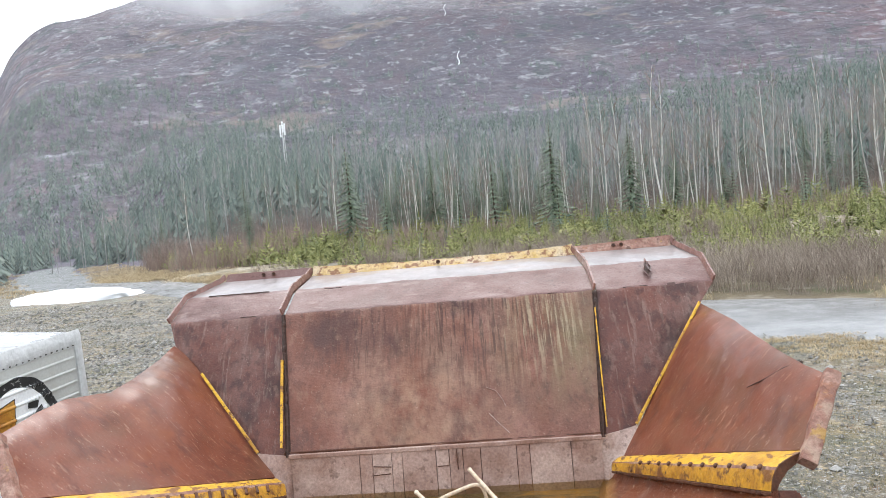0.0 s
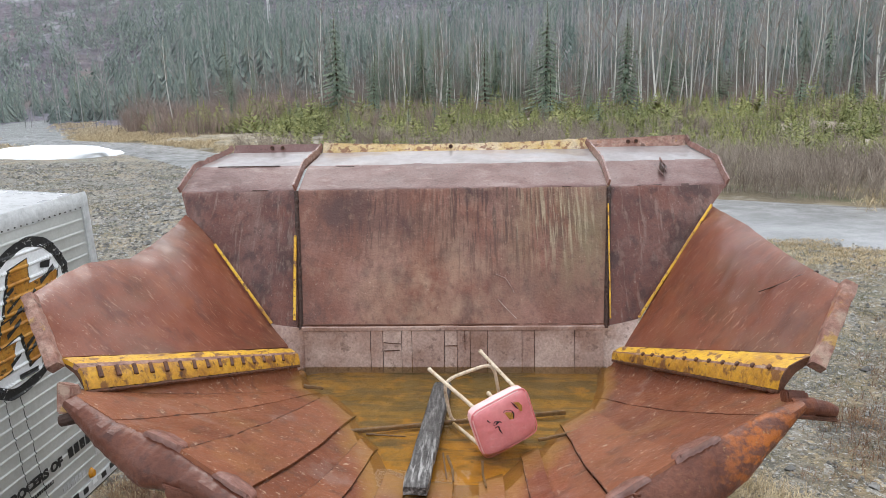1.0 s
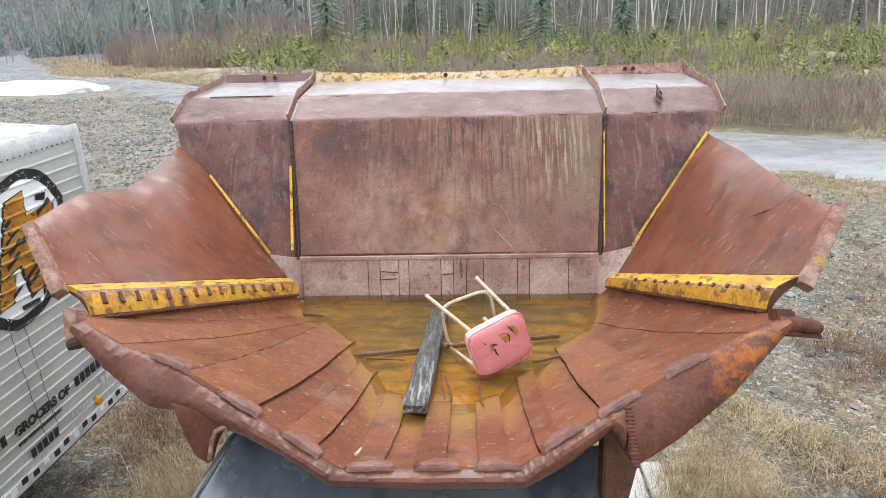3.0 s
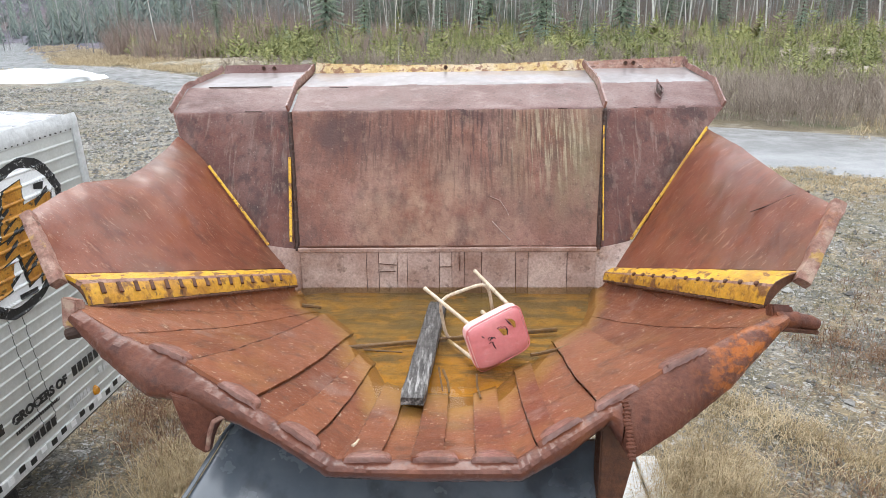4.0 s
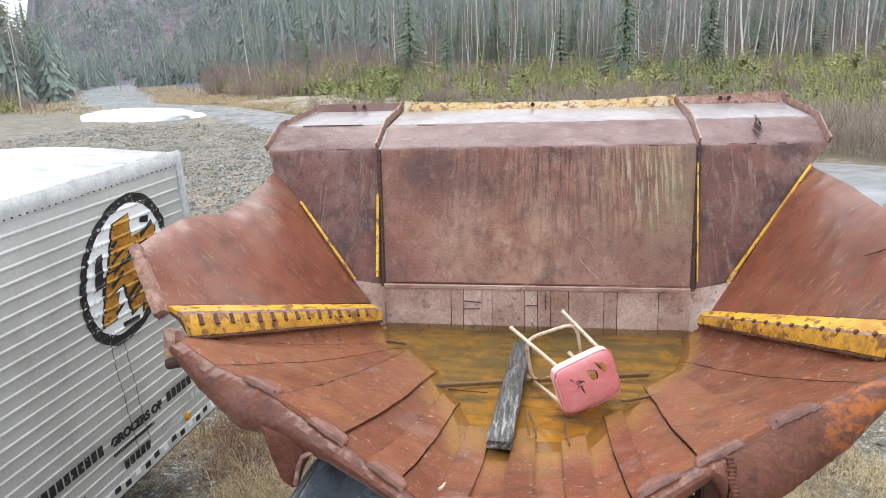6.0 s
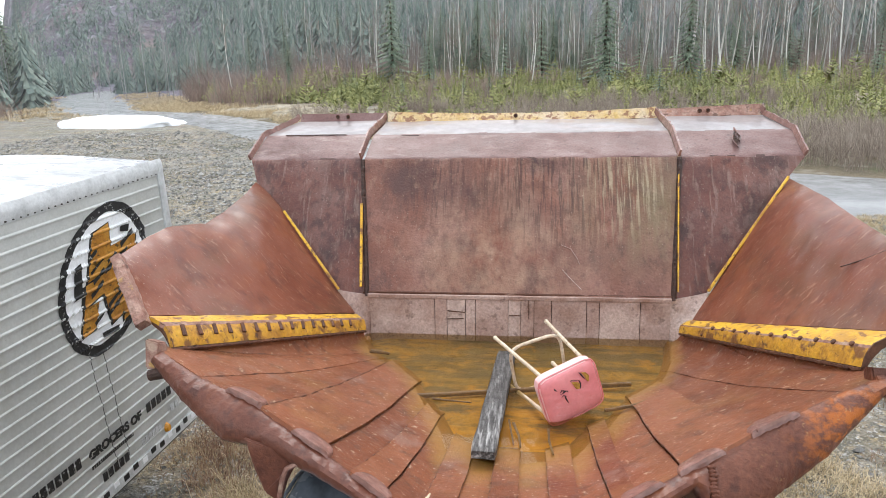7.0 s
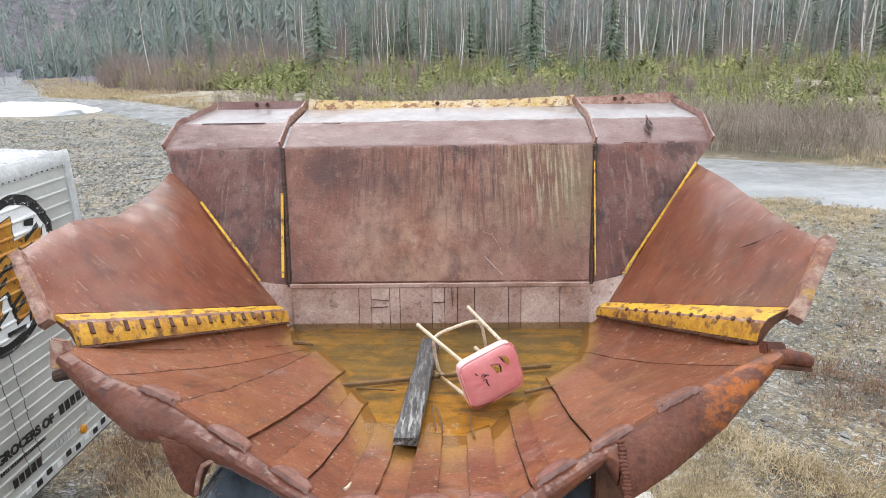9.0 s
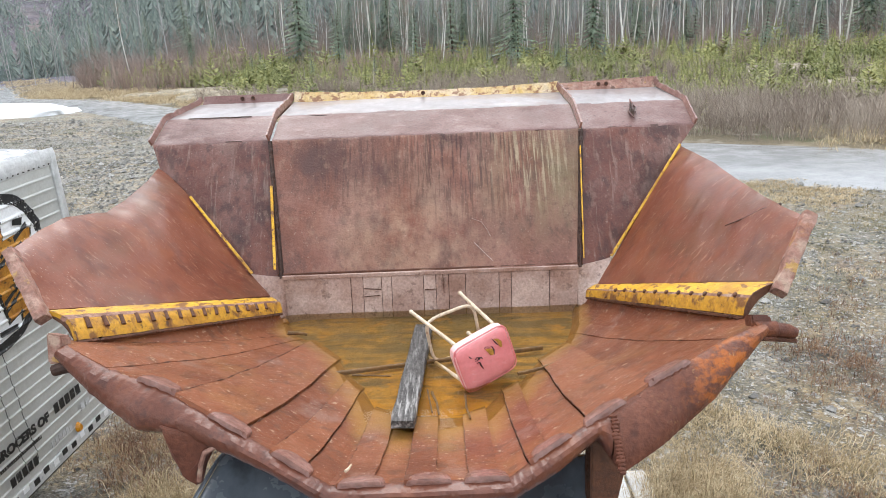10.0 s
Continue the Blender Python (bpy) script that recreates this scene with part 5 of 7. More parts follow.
part("top_flange", grid_plate(lambda u, v: V((-1.965 + 0.79 * u, 1.43 + 0.062 * v, 3.355 + 0.066 * v)) + V((0, 0, 0.006 * dent((u * 7, 2, 1), 2))), 24, 3, 0.014), M_BAND, bucket)
part("top_flange", grid_plate(lambda u, v: V((1.19 + 0.83 * u, 1.43 + 0.06 * v, 3.355 + 0.060 * v + 0.030 * u * v)) + V((0, 0, 0.006 * dent((u * 7, 5, 1), 2))), 24, 3, 0.014),
     M_SCALE, bucket, "edge with pale and orange rust")
for x, y, z in ((-1.616, 1.452, 3.395), (-1.522, 1.452, 3.395), (-0.021, 1.405, 3.385), (1.522, 1.452, 3.398), (1.589, 1.452, 3.400)):
    # a dark disc paints the shade in the hole; nothing is cut
    part("bolt_hole", pipe([(x, y - 0.006, z + 0.003), (x, y + 0.008, z - 0.003)], 0.012, 12), M_GAP, bucket)
    part("hole_rim", pipe([(x + 0.015 * math.cos(0.524 * k), y - 0.008, z + 0.015 * math.sin(0.524 * k)) for k in range(13)], 0.004, 5, cap=False), M_BOLT, bucket)


def end_flange(points, lift, outward, seed):
    """A ragged plate that stands along a panel's end."""
    def P(u, v):
        p = along(points, u)
        jag = 0.010 * dent((u * 14, seed, 0), 1.0) + 0.012 * dent((u * 40, seed, 2), 1.0)
        return p + V((outward * 0.35 * lift * v, -0.25 * lift * v, (lift + jag) * v))
    return grid_plate(P, 36, 3, 0.016)


for s, out in ((-1, OUT_L), (1, OUT_R)):
    pts = [(s * (table(z, out) + 0.004), y, z) for y, z in SIDE if z > 2.95] + [(s * 1.97 if s < 0 else 2.02, 1.47, 3.385 if s < 0 else 3.405)]
    part("end_flange", end_flange(pts, 0.040, s, 3 + s), M_WORN_SHEEN, bucket)
for s, edge in ((-1, MID_L), (1, MID_R)):
    pts = [(s * (table(z, edge) + 0.018), y - 0.004, z) for y, z in MID if z > 2.9] + [(s * 1.155, 1.430, 3.380)]
    part("joint_flange", end_flange(pts, 0.050, s * 0.6, 8 + s), M_WORN_SHEEN, bucket)
    foot, head = V((s * (table(2.2, edge) + 0.02), -0.004, 2.2)), V((s * (table(3.1, edge) + 0.018), 0.588, 3.113))
    seam = [lerp(foot, head, k / 60) + V((0.010 * dent((k * 0.31, s, 2), 1) + 0.006 * dent((k * 0.9, s, 5), 1), 0, 0)) + LEAN_N * 0.004 for k in range(61)]
    # a solid dark tube stands in for the shade in the seam
    part("joint_seam", pipe(seam, [0.013 + 0.009 * dent((k * 0.55, s, 8), 1) for k in range(61)], 7), M_GAP, bucket, "dark ragged strip painted as the open seam's shade")
    # added bar behind it, to keep daylight from showing through
    part("seam_backing", bar(foot + V((0, 0.012, 0)), head + V((0, 0.012, 0)), 0.036, 0.02, LEAN_N), M_GAP, bucket)

# bare yellow trims along the seams
TRIMS = [((-1.755, 0.285, 2.768), (-1.272, -0.025, 2.252), 0.020), ((1.915, 0.425, 2.995), (1.318, -0.008, 2.278), 0.020),
         ((-1.165, 0.36, 2.81), (-1.113, 0.002, 2.266), 0.020), ((1.178, 0.49, 3.005), (1.123, 0.002, 2.266), 0.010)]
for a, b, w in TRIMS:
    part("yellow_trim", bar(a, b, w, 0.016, LEAN_N), M_YELLOW, bucket, "thin bar in bright yellow paint")
# a torn crack in the side panel and slits, their shade painted as dark pieces
hole_top, hole_end = V((1.668, 0.955, 3.282)), V((1.632, 0.690, 3.170))
across = V((1, 0, 0))
lift_n = across.cross(hole_end - hole_top).normalized()
lift_n = lift_n if lift_n.z > 0 else -lift_n


def torn_hole(k, lift):
    """The outline of the tear: a ragged kite, k times its size."""
    rim = [(0.0, 0.0), (0.25, 0.012), (0.45, 0.030), (0.60, 0.026), (0.80, 0.012), (1.0, 0.0), (0.82, -0.012), (0.62, -0.026), (0.45, -0.018), (0.22, -0.008)]
    c = lerp(hole_top, hole_end, 0.5)
    return [c + (lerp(hole_top, hole_end, t) + across * w - c) * k + lift_n * (lift + 0.004 * math.sin(9 * t + w * 80)) for t, w in rim]


bm = bmesh.new()
bm.faces.new([bm.verts.new(p) for p in torn_hole(1.0, 0.007)])
part("torn_slit", bm, M_GAP, bucket)
rim = torn_hole(1.06, 0.012)
part("torn_rim", pipe(rim + rim[:1], 0.006, 6, cap=False), M_SIDE, bucket, "bent edge of the tear")
part("torn_flap", grid_plate(lambda u, v: lerp(rim[1], rim[4], u) + across * (-0.022 * v * math.sin(math.pi * u)) + lift_n * (0.02 * v), 6, 3, 0.004), M_SIDE, bucket)
part("torn_slit", bar((-1.94, 0.975, 3.277), (-1.42, 0.975, 3.277), 0.012, 0.006, (0, -0.4, 0.9), 0.45), M_GAP, bucket)

for x0, x1, y, z in ((-0.98, -0.80, 0.955, 3.266), (0.16, 0.27, 0.955, 3.266), (0.50, 0.60, 0.955, 3.266), (0.06, 0.14, 0.605, 3.122), (0.85, 0.92, 0.605, 3.122),
                     (1.42, 1.60, 0.62, 3.122), (-1.55, -1.42, 0.62, 3.122)):
    pts = [(x0 + (x1 - x0) * k / 9, y + 0.006 * dent((k * 0.8, x0, 1), 1), z + 0.002 * dent((k * 1.3, x0, 5), 1)) for k in range(10)]
    part("bend_crack", pipe(pts, [0.0024 + 0.002 * dent((k * 1.1, x1, 2), 1) for k in range(10)], 5), M_GAP, bucket)

# old scratches in the back panel
for pts in ([(0.33, 0.222, 2.535), (0.40, 0.205, 2.510), (0.445, 0.165, 2.450), (0.46, 0.142, 2.415)], [(0.34, 0.118, 2.378), (0.40, 0.080, 2.320), (0.47, 0.040, 2.258)]):
    part("scratch", pipe([V(p) + LEAN_N * 0.006 for p in pts], 0.0024, 5), M_LINER, bucket, "pale old scratch")

# liner slabs under the back panel
LINERS = [-1.05, -0.570, -0.481, -0.347, -0.274, -0.042, 0.048, 0.141, 0.263, 0.507, 0.596, 0.873, 1.076]
lr = random.Random(3)
for a, b in zip(LINERS, LINERS[1:]):
    f = lr.uniform(0, 0.006)
    part("liner_slab", grid_plate(lambda u, v: V((a + 0.0022 + (b - a - 0.0044) * u, -0.040 - f + 0.034 * v + 0.003 * dent((a + u, v * 2, 4), 5), 1.86 + 0.335 * v)), 8, 6, 0.03),
         M_LINER, bucket)
# added plate behind the slabs, blocks daylight leaking through their gaps
part("liner_backing", bar((-1.10, 0.022, 2.02), (1.12, 0.022, 2.02), 0.02, 0.42), M_SEAM, bucket)
# short weld cracks across the slabs
for x0, x1, z0, z1 in ((-0.475, -0.352, 2.105, 2.095), (-0.475, -0.36, 2.045, 2.05), (-0.035, 0.045, 2.08, 2.082), (0.10, 0.105, 2.19, 2.05)):
    part("crack", bar((x0, -0.032 + 0.10 * (z0 - 2.05), z0), (x1, -0.032 + 0.10 * (z1 - 2.05), z1), 0.004, 0.012, (0, -1, 0.1)), M_SEAM, bucket)
part("liner_ledge", bar((-1.06, -0.012, 2.205), (1.08, -0.010, 2.205), 0.03, 0.018, (0, -1, 0)), M_LINER, bucket)
part("corner_plate", grid_plate(lambda u, v: lerp(lerp((-1.12, -0.19, 1.96), (-1.045, -0.02, 1.87), u), lerp((-1.287, 0.012, 2.236), (-1.05, -0.006, 2.205), u), v), 6, 6, 0.02),
     M_LINER, bucket)
part("corner_plate", grid_plate(lambda u, v: lerp(lerp((1.06, -0.02, 1.87), (1.17, -0.18, 1.97), u), lerp((1.076, -0.006, 2.205), (1.33, 0.022, 2.26), u), v), 6, 6, 0.02),
     M_LINER, bucket)

# wings
WING = {-1: dict(low=[(-1.145, -0.097, 2.096), (-1.761, -1.669, 2.657)],
                 top=[(-2.045, 0.50, 2.96), (-2.01, 0.18, 2.915), (-1.985, -0.25, 2.868), (-1.968, -0.541, 2.862), (-2.030, -0.85, 2.915), (-2.032, -1.10, 2.913), (-2.006, -1.44, 2.889)],
                 n=(0.684, -0.01, 0.729)),
        1: dict(low=[(1.198, -0.119, 2.107), (1.668, -1.694, 2.672)],
                top=[(1.945, 0.50, 2.972), (1.94, 0.16, 2.966), (1.934, -0.201, 2.957), (1.91, -0.52, 2.935), (1.894, -0.836, 2.92), (1.878, -1.23, 2.907), (1.881, -1.44, 2.913)],
                n=(-0.755, -0.01, 0.655))}


def wing(s):
    w = WING[s]

    def P(u, v):
        t = 1 - u if s < 0 else u
        p = lerp(along(w["low"], t), along(w["top"], t), v)
        bulge = (0.15 if s < 0 else 0.12) * (v ** 3) * (1 - v) * 4 * (0.3 + 0.7 * math.exp(-((t - 0.28) / 0.28) ** 2))
        fold = 0.005 * dent((t * 9, s, 3), 1) * v ** 6 + 0.002 * dent((t * 19, s, 6), 1) * v ** 12
        return p + V(w["n"]) * (bulge + 0.006 * dent(p, 3, s) + 0.004 * dent(p, 9, s) + fold) + V((0, 0, 0.7 * fold))
    return grid_plate(P, 90, 30, 0.04)


for s in (-1, 1):
    part("wing_plate", wing(s), M_WING, bucket, smooth=True)
    a, b = V(WING[s]["low"][1]), V(WING[s]["top"][-1])
    w0, w1 = (V((-1.992, -1.470, 2.884)), V((-1.742, -1.722, 2.632))) if s < 0 else (V((1.896, -1.462, 2.914)), V((1.648, -1.738, 2.635)))
    bm = bmesh.new()
    d = (w1 - w0).normalized()
    across = d.cross(V((0, -0.80, 0.60))).normalized()
    face = across.cross(d)
    if face.y > 0:
        face = -face
    rings = []
    for i in range(25):
        t = i / 24
        jag = 0.002 * dent((t * 14, s, 1), 1)
        half = (0.030 if s < 0 else 0.032) + 0.003 * dent((t * 5, s, 4), 1) + jag
        thick = 0.030 + 0.005 * dent((t * 7, s, 8), 1)
        c = w0.lerp(w1, -0.015 + 1.03 * t) + across * 0.004 * dent((t * 6, s, 9), 1)
        rings.append([bm.verts.new(c + across * half * p + face * thick * q) for p, q in ((-1, -1), (-1, 0.6), (-0.86, 0.9), (-0.2, 1.0), (0.3, 0.96), (0.88, 0.86), (1, 0.5), (1, -1))])
    for p, q in zip(rings, rings[1:]):
        for j in range(8):
            k = (j + 1) % 8
            bm.faces.new((p[j], p[k], q[k], q[j]))
    bm.faces.new(rings[0][::-1])
    bm.faces.new(rings[-1])
    part("edge_plate", bm, M_SCALE, bucket, "thick worn plate edge with orange and pale rust")

# tears in the wings: dark pipes paint the shade inside them
part("torn_slit", pipe([(-1.722, -0.645, 2.640), (-1.706, -0.665, 2.622), (-1.690, -0.685, 2.606)], [0.004, 0.010, 0.004], 6), M_GAP, bucket)
part("torn_slit", pipe([(1.70, -0.98, 2.745), (1.766, -1.06, 2.805), (1.83, -1.13, 2.87), (1.888, -1.20, 2.912)], [0.002, 0.004, 0.006, 0.008], 6), M_GAP, bucket)

# yellow wear guards at the wings' feet
GUARD = {-1: ((-1.752, -1.672, 2.650), (-1.135, -0.105, 2.093), (-1.60, -1.745, 2.515), (-1.045, -0.215, 2.008)),
         1: ((1.658, -1.690, 2.664), (1.190, -0.122, 2.104), (1.515, -1.72, 2.505), (1.115, -0.175, 2.028))}
for s in (-1, 1):
    a0, a1, b0, b1 = GUARD[s]
    nn = V(WING[s]["n"])

    def G(t, w, lift=0.0):
        p = lerp(lerp(a0, a1, t), lerp(b0, b1, t), w)
        return p + nn * (0.003 + 0.048 * math.sin(math.pi * min(1, 0.02 + w * 0.93)) * (1 - 0.4 * t) + 0.007 * (w > 0.48) + lift + 0.004 * dent((t * 20, w * 3, s), 1))

    def half_guard(v0, v1):
        return grid_plate((lambda u, v: G(1 - u, v0 + (v1 - v0) * v)) if s < 0 else (lambda u, v: G(u, v0 + (v1 - v0) * v)), 70, 5, 0.02)

    end = 1.0 if s < 0 else 0.80
    cut0, cut1 = (0.36, 0.52) if s < 0 else (0.56, 0.62)
    rim = part("wear_guard", half_guard(0.0, cut0 + 0.01), M_YELLOW, bucket, "curved guard in chipped yellow paint", smooth=True)
    part("bare_strip", half_guard(cut0, cut1 + 0.01), M_SCALE, rim, "bare rusty strip", smooth=True)
    part("lower_face", half_guard(cut1, 1.0), M_RUSTY_YELLOW, rim, "rust-stained yellow lower face", smooth=True)
    count = 15 if s < 0 else 11
    for i in range(count):
        t = (i + 0.6) / count * (0.90 if s < 0 else 0.76) + 0.02
        # left guard: raised dark bars stand in for its shaded notches
        if s < 0:
            part("stud", bar(G(t, 0.53, 0.002), G(t - 0.006, 0.80, 0.006), 0.027 * (1 - 0.3 * t), 0.018, nn, 0.35), M_BOLT, rim)
        else:
            part("stud", pipe([G(t, 0.58, -0.01), G(t, 0.58, 0.006), G(t, 0.58, 0.010)], [0.013, 0.013, 0.008], 8), M_BOLT, rim)
    part("guard_end", grid_plate(lambda u, v: lerp(G(0.0, v), G(0.0, v) - nn * (0.045 * math.sin(math.pi * (0.15 + 0.7 * v))) + V((0, 0.004, 0)), u), 3, 6, 0.006), M_BOLT, rim)
    part("weld_bead", pipe([G(t, 1.02, -0.010) + V((0, 0.006 * dent((t * 70, s, 4), 1), 0.006 * dent((t * 60, s, 0), 1))) for t in [i / 90 for i in range(91)]],
                           [0.011 + 0.005 * dent((i * 0.9, s, 2), 1) for i in range(91)], 6), M_BOLT, rim)
    if s > 0:
        part("guard_step", bar(G(0.80, 0.03, 0.004), G(0.82, 0.97, 0.004), 0.014, 0.012, nn), M_BOLT, rim)

# the bowl: from the lip down to the puddle
LIP = [(-1.063, -0.207, 2.000), (-1.629, -1.733, 2.515), (-1.57, -1.874, 2.555), (-1.341, -1.959, 2.465), (-1.116, -2.012, 2.405), (-0.773, -2.144, 2.260),
       (-0.547, -2.235, 2.160), (-0.366, -2.303, 2.083), (-0.004, -2.301, 2.085), (0.356, -2.299, 2.088), (0.518, -2.229, 2.165), (0.744, -2.145, 2.258),
       (1.039, -2.034, 2.382), (1.292, -1.952, 2.473), (1.511, -1.888, 2.545), (1.537, -1.70, 2.500), (1.136, -0.156, 2.018)]
SUMP = [(-1.03, -0.13), (-0.93, -0.45), (-0.87, -0.54), (-0.80, -0.66), (-0.73, -0.77), (-0.61, -0.98), (-0.44, -1.31), (-0.30, -1.49), (0.0, -1.58), (0.33, -1.53),
        (0.46, -1.40), (0.60, -1.18), (0.75, -0.92), (0.87, -0.72), (0.95, -0.58), (1.0, -0.42), (1.06, 0.0)]
SUMP3 = [(x, y, 1.860) for x, y in SUMP]


def bowl(s, w, lift=0.0):
    a, b = along(LIP, s / 16), along(SUMP3, s / 16)
    p = lerp(a, b, w)
    p.z -= 0.035 * math.sin(math.pi * w) - lift
    return p


part("bowl_shell", grid_plate(lambda u, v: bowl(16 * u, v, -0.022), 96, 10, 0.035), M_SEAM, bucket)
# seams: place on the lip's line, and where the seam runs under the water
SEAMS = [(0.0, -1.03, -0.13), (1.0, -0.95, -0.36), (2.9, -0.87, -0.43), (4.23, -0.79, -0.49), (5.08, -0.568, -0.793), (5.7, -0.47, -1.04), (6.37, -0.375, -1.175), (7.07, -0.284, -1.393),
         (7.45, -0.164, -1.478), (7.83, -0.055, -1.504), (8.17, 0.060, -1.502), (8.55, 0.189, -1.500), (8.89, 0.310, -1.430), (9.5, 0.416, -1.259), (10.0, 0.515, -1.161),
         (10.85, 0.675, -0.891), (11.9, 0.882, -0.659), (13.3, 0.95, -0.50), (15.0, 0.997, -0.365), (16.0, 1.06, 0.0)]
sr = random.Random(9)
for i, (p, q) in enumerate(zip(SEAMS, SEAMS[1:])):
    wide = q[0] - p[0]
    lift = 0.006 + 0.022 * (i % 2) * sr.uniform(0.7, 1) + sr.uniform(-0.002, 0.003)
    if i in (0, 1, 2, 16, 17, 18):
        lift = 0.008 + 0.003 * (i % 2)

    def slab(u, v, p=p, q=q, lift=lift, i=i):
        g = -0.0012
        s = p[0] + (q[0] - p[0]) * u
        a = along(LIP, s / 16)
        b = V((p[1], p[2], 1.895)).lerp(V((q[1], q[2], 1.895)), u)
        mid = a.lerp(b, v * 1.17)
        side = V((q[1] - p[1], q[2] - p[2], 0)).normalized()
        wander = (0.011 if i < 5 or i > 13 else 0.0045) * dent((v * 7, i + round(u), 3), 1) * (1 - 4 * (u - 0.5) ** 2 if 0.2 < u < 0.8 else 1)
        mid += side * (g * (1 - 2 * u) + wander * (abs(u - 0.5) > 0.45))
        mid.z += lift - 0.030 * math.sin(math.pi * min(1, v * 1.25)) + 0.004 * dent(mid, 6, 1) - 0.9 * max(0, v - 0.84) ** 1.5
        mid.z += 0.002 * dent((mid.x * 3, mid.y * 3, i), 2)
        return mid
    if i:
        crust = [slab(0.0, 0.02 + 0.76 * k / 44) + V((0, 0, 0.0 + 0.003 * dent((k * 0.7, i, 2), 1))) for k in range(45)]
        part("seam_crust", pipe(crust, [(0.005 if i in (2, 3, 4, 6, 13, 15, 16) else 0.0025) * (0.45 + 1.9 * max(-0.15, dent((k * 0.55, i, 7), 1))) for k in range(45)], 5), M_SEAM, bucket)
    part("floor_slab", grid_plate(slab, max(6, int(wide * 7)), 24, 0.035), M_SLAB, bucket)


# a knobbly weld across the slabs under the guard
knobs = [bowl(15.8 - 2.1 * t, 0.05 + 0.86 * t, 0.010 + 0.003 * dent((t * 60, 1, 1), 1)) for t in [k / 50 for k in range(51)]]
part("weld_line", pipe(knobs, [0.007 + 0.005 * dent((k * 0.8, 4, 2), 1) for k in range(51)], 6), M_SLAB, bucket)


def lump(c, d, inward, L, W, H):
    """A low cast tongue: half an ellipse in plan, L along d and W inward, with a soft shoulder."""
    d = V(d).normalized()
    inward = V(inward)
    inward = (inward - d * inward.dot(d)).normalized()
    n = d.cross(inward).normalized()
    n = n if n.z > 0 else -n
    bm = bmesh.new()
    rings = []
    for r, z in ((1.0, -0.8), (1.0, 0.25), (0.95, 0.7), (0.86, 0.95), (0.6, 1.0), (0.3, 1.02)):
        ring = []
        for k in range(25):
            a = math.pi * k / 24
            e = 1 / (abs(math.cos(a)) ** 2.8 + abs(math.sin(a)) ** 2.8) ** (1 / 2.8)
            q = V(c) + d * (L / 2 * math.cos(a) * e * r) + inward * (W * math.sin(a) * e * r) + n * H * z
            ring.append(bm.verts.new(q + V((dent(q, 19, 1), dent(q, 19, 5), dent(q, 23, 9))) * 0.005))
        rings.append(ring)
    for a, b in zip(rings, rings[1:]):
        for j in range(25):
            k = (j + 1) % 25
            bm.faces.new((a[j], a[k], b[k], b[j]))
    bm.faces.new(rings[0])
    bm.faces.new(rings[-1][::-1])
    return bm


# low edge points, set along camera rays to fit the view
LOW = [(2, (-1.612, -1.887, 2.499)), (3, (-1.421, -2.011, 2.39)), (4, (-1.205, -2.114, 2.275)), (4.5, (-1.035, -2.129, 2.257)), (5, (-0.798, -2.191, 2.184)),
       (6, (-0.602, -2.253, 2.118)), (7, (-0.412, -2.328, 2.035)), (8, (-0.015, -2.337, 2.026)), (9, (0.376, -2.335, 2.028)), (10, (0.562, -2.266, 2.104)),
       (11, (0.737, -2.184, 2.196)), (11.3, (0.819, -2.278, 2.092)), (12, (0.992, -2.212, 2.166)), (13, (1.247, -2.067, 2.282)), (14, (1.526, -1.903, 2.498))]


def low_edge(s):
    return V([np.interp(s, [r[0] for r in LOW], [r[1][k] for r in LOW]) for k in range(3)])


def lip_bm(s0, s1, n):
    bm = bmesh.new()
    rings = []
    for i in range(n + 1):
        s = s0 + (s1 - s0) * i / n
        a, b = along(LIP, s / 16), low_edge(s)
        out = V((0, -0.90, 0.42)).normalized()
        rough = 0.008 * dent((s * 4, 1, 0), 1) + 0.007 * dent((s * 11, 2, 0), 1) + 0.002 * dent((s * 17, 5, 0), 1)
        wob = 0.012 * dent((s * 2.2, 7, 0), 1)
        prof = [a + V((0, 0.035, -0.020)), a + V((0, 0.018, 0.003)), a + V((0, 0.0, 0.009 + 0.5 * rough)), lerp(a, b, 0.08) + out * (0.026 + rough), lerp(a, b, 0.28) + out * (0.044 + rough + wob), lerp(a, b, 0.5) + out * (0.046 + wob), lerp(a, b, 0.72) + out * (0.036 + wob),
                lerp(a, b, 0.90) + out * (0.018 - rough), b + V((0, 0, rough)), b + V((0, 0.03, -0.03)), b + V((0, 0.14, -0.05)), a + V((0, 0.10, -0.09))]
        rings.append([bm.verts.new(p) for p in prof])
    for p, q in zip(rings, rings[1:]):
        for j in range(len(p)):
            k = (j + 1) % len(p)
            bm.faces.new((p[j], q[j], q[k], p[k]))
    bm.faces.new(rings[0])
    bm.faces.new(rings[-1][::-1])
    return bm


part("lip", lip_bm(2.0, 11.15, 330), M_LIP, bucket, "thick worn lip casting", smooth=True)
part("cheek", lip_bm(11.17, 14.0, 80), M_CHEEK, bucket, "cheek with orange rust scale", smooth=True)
for i in range(16):
    wb = bmesh.new()
    t = i / 15
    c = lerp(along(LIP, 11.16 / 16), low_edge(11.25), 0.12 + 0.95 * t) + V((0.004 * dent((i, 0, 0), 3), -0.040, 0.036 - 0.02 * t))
    bmesh.ops.create_icosphere(wb, subdivisions=1, radius=0.012 + 0.006 * dent((i * 1.7, 3, 1), 1), matrix=Matrix.Translation(c + V((0.010 * dent((i * 2.3, 1, 4), 1), 0, 0))) @ Matrix.Diagonal((1.6, 0.8, 1.0, 1)))
    part("weld_bead", wb, M_CHEEK, bucket)


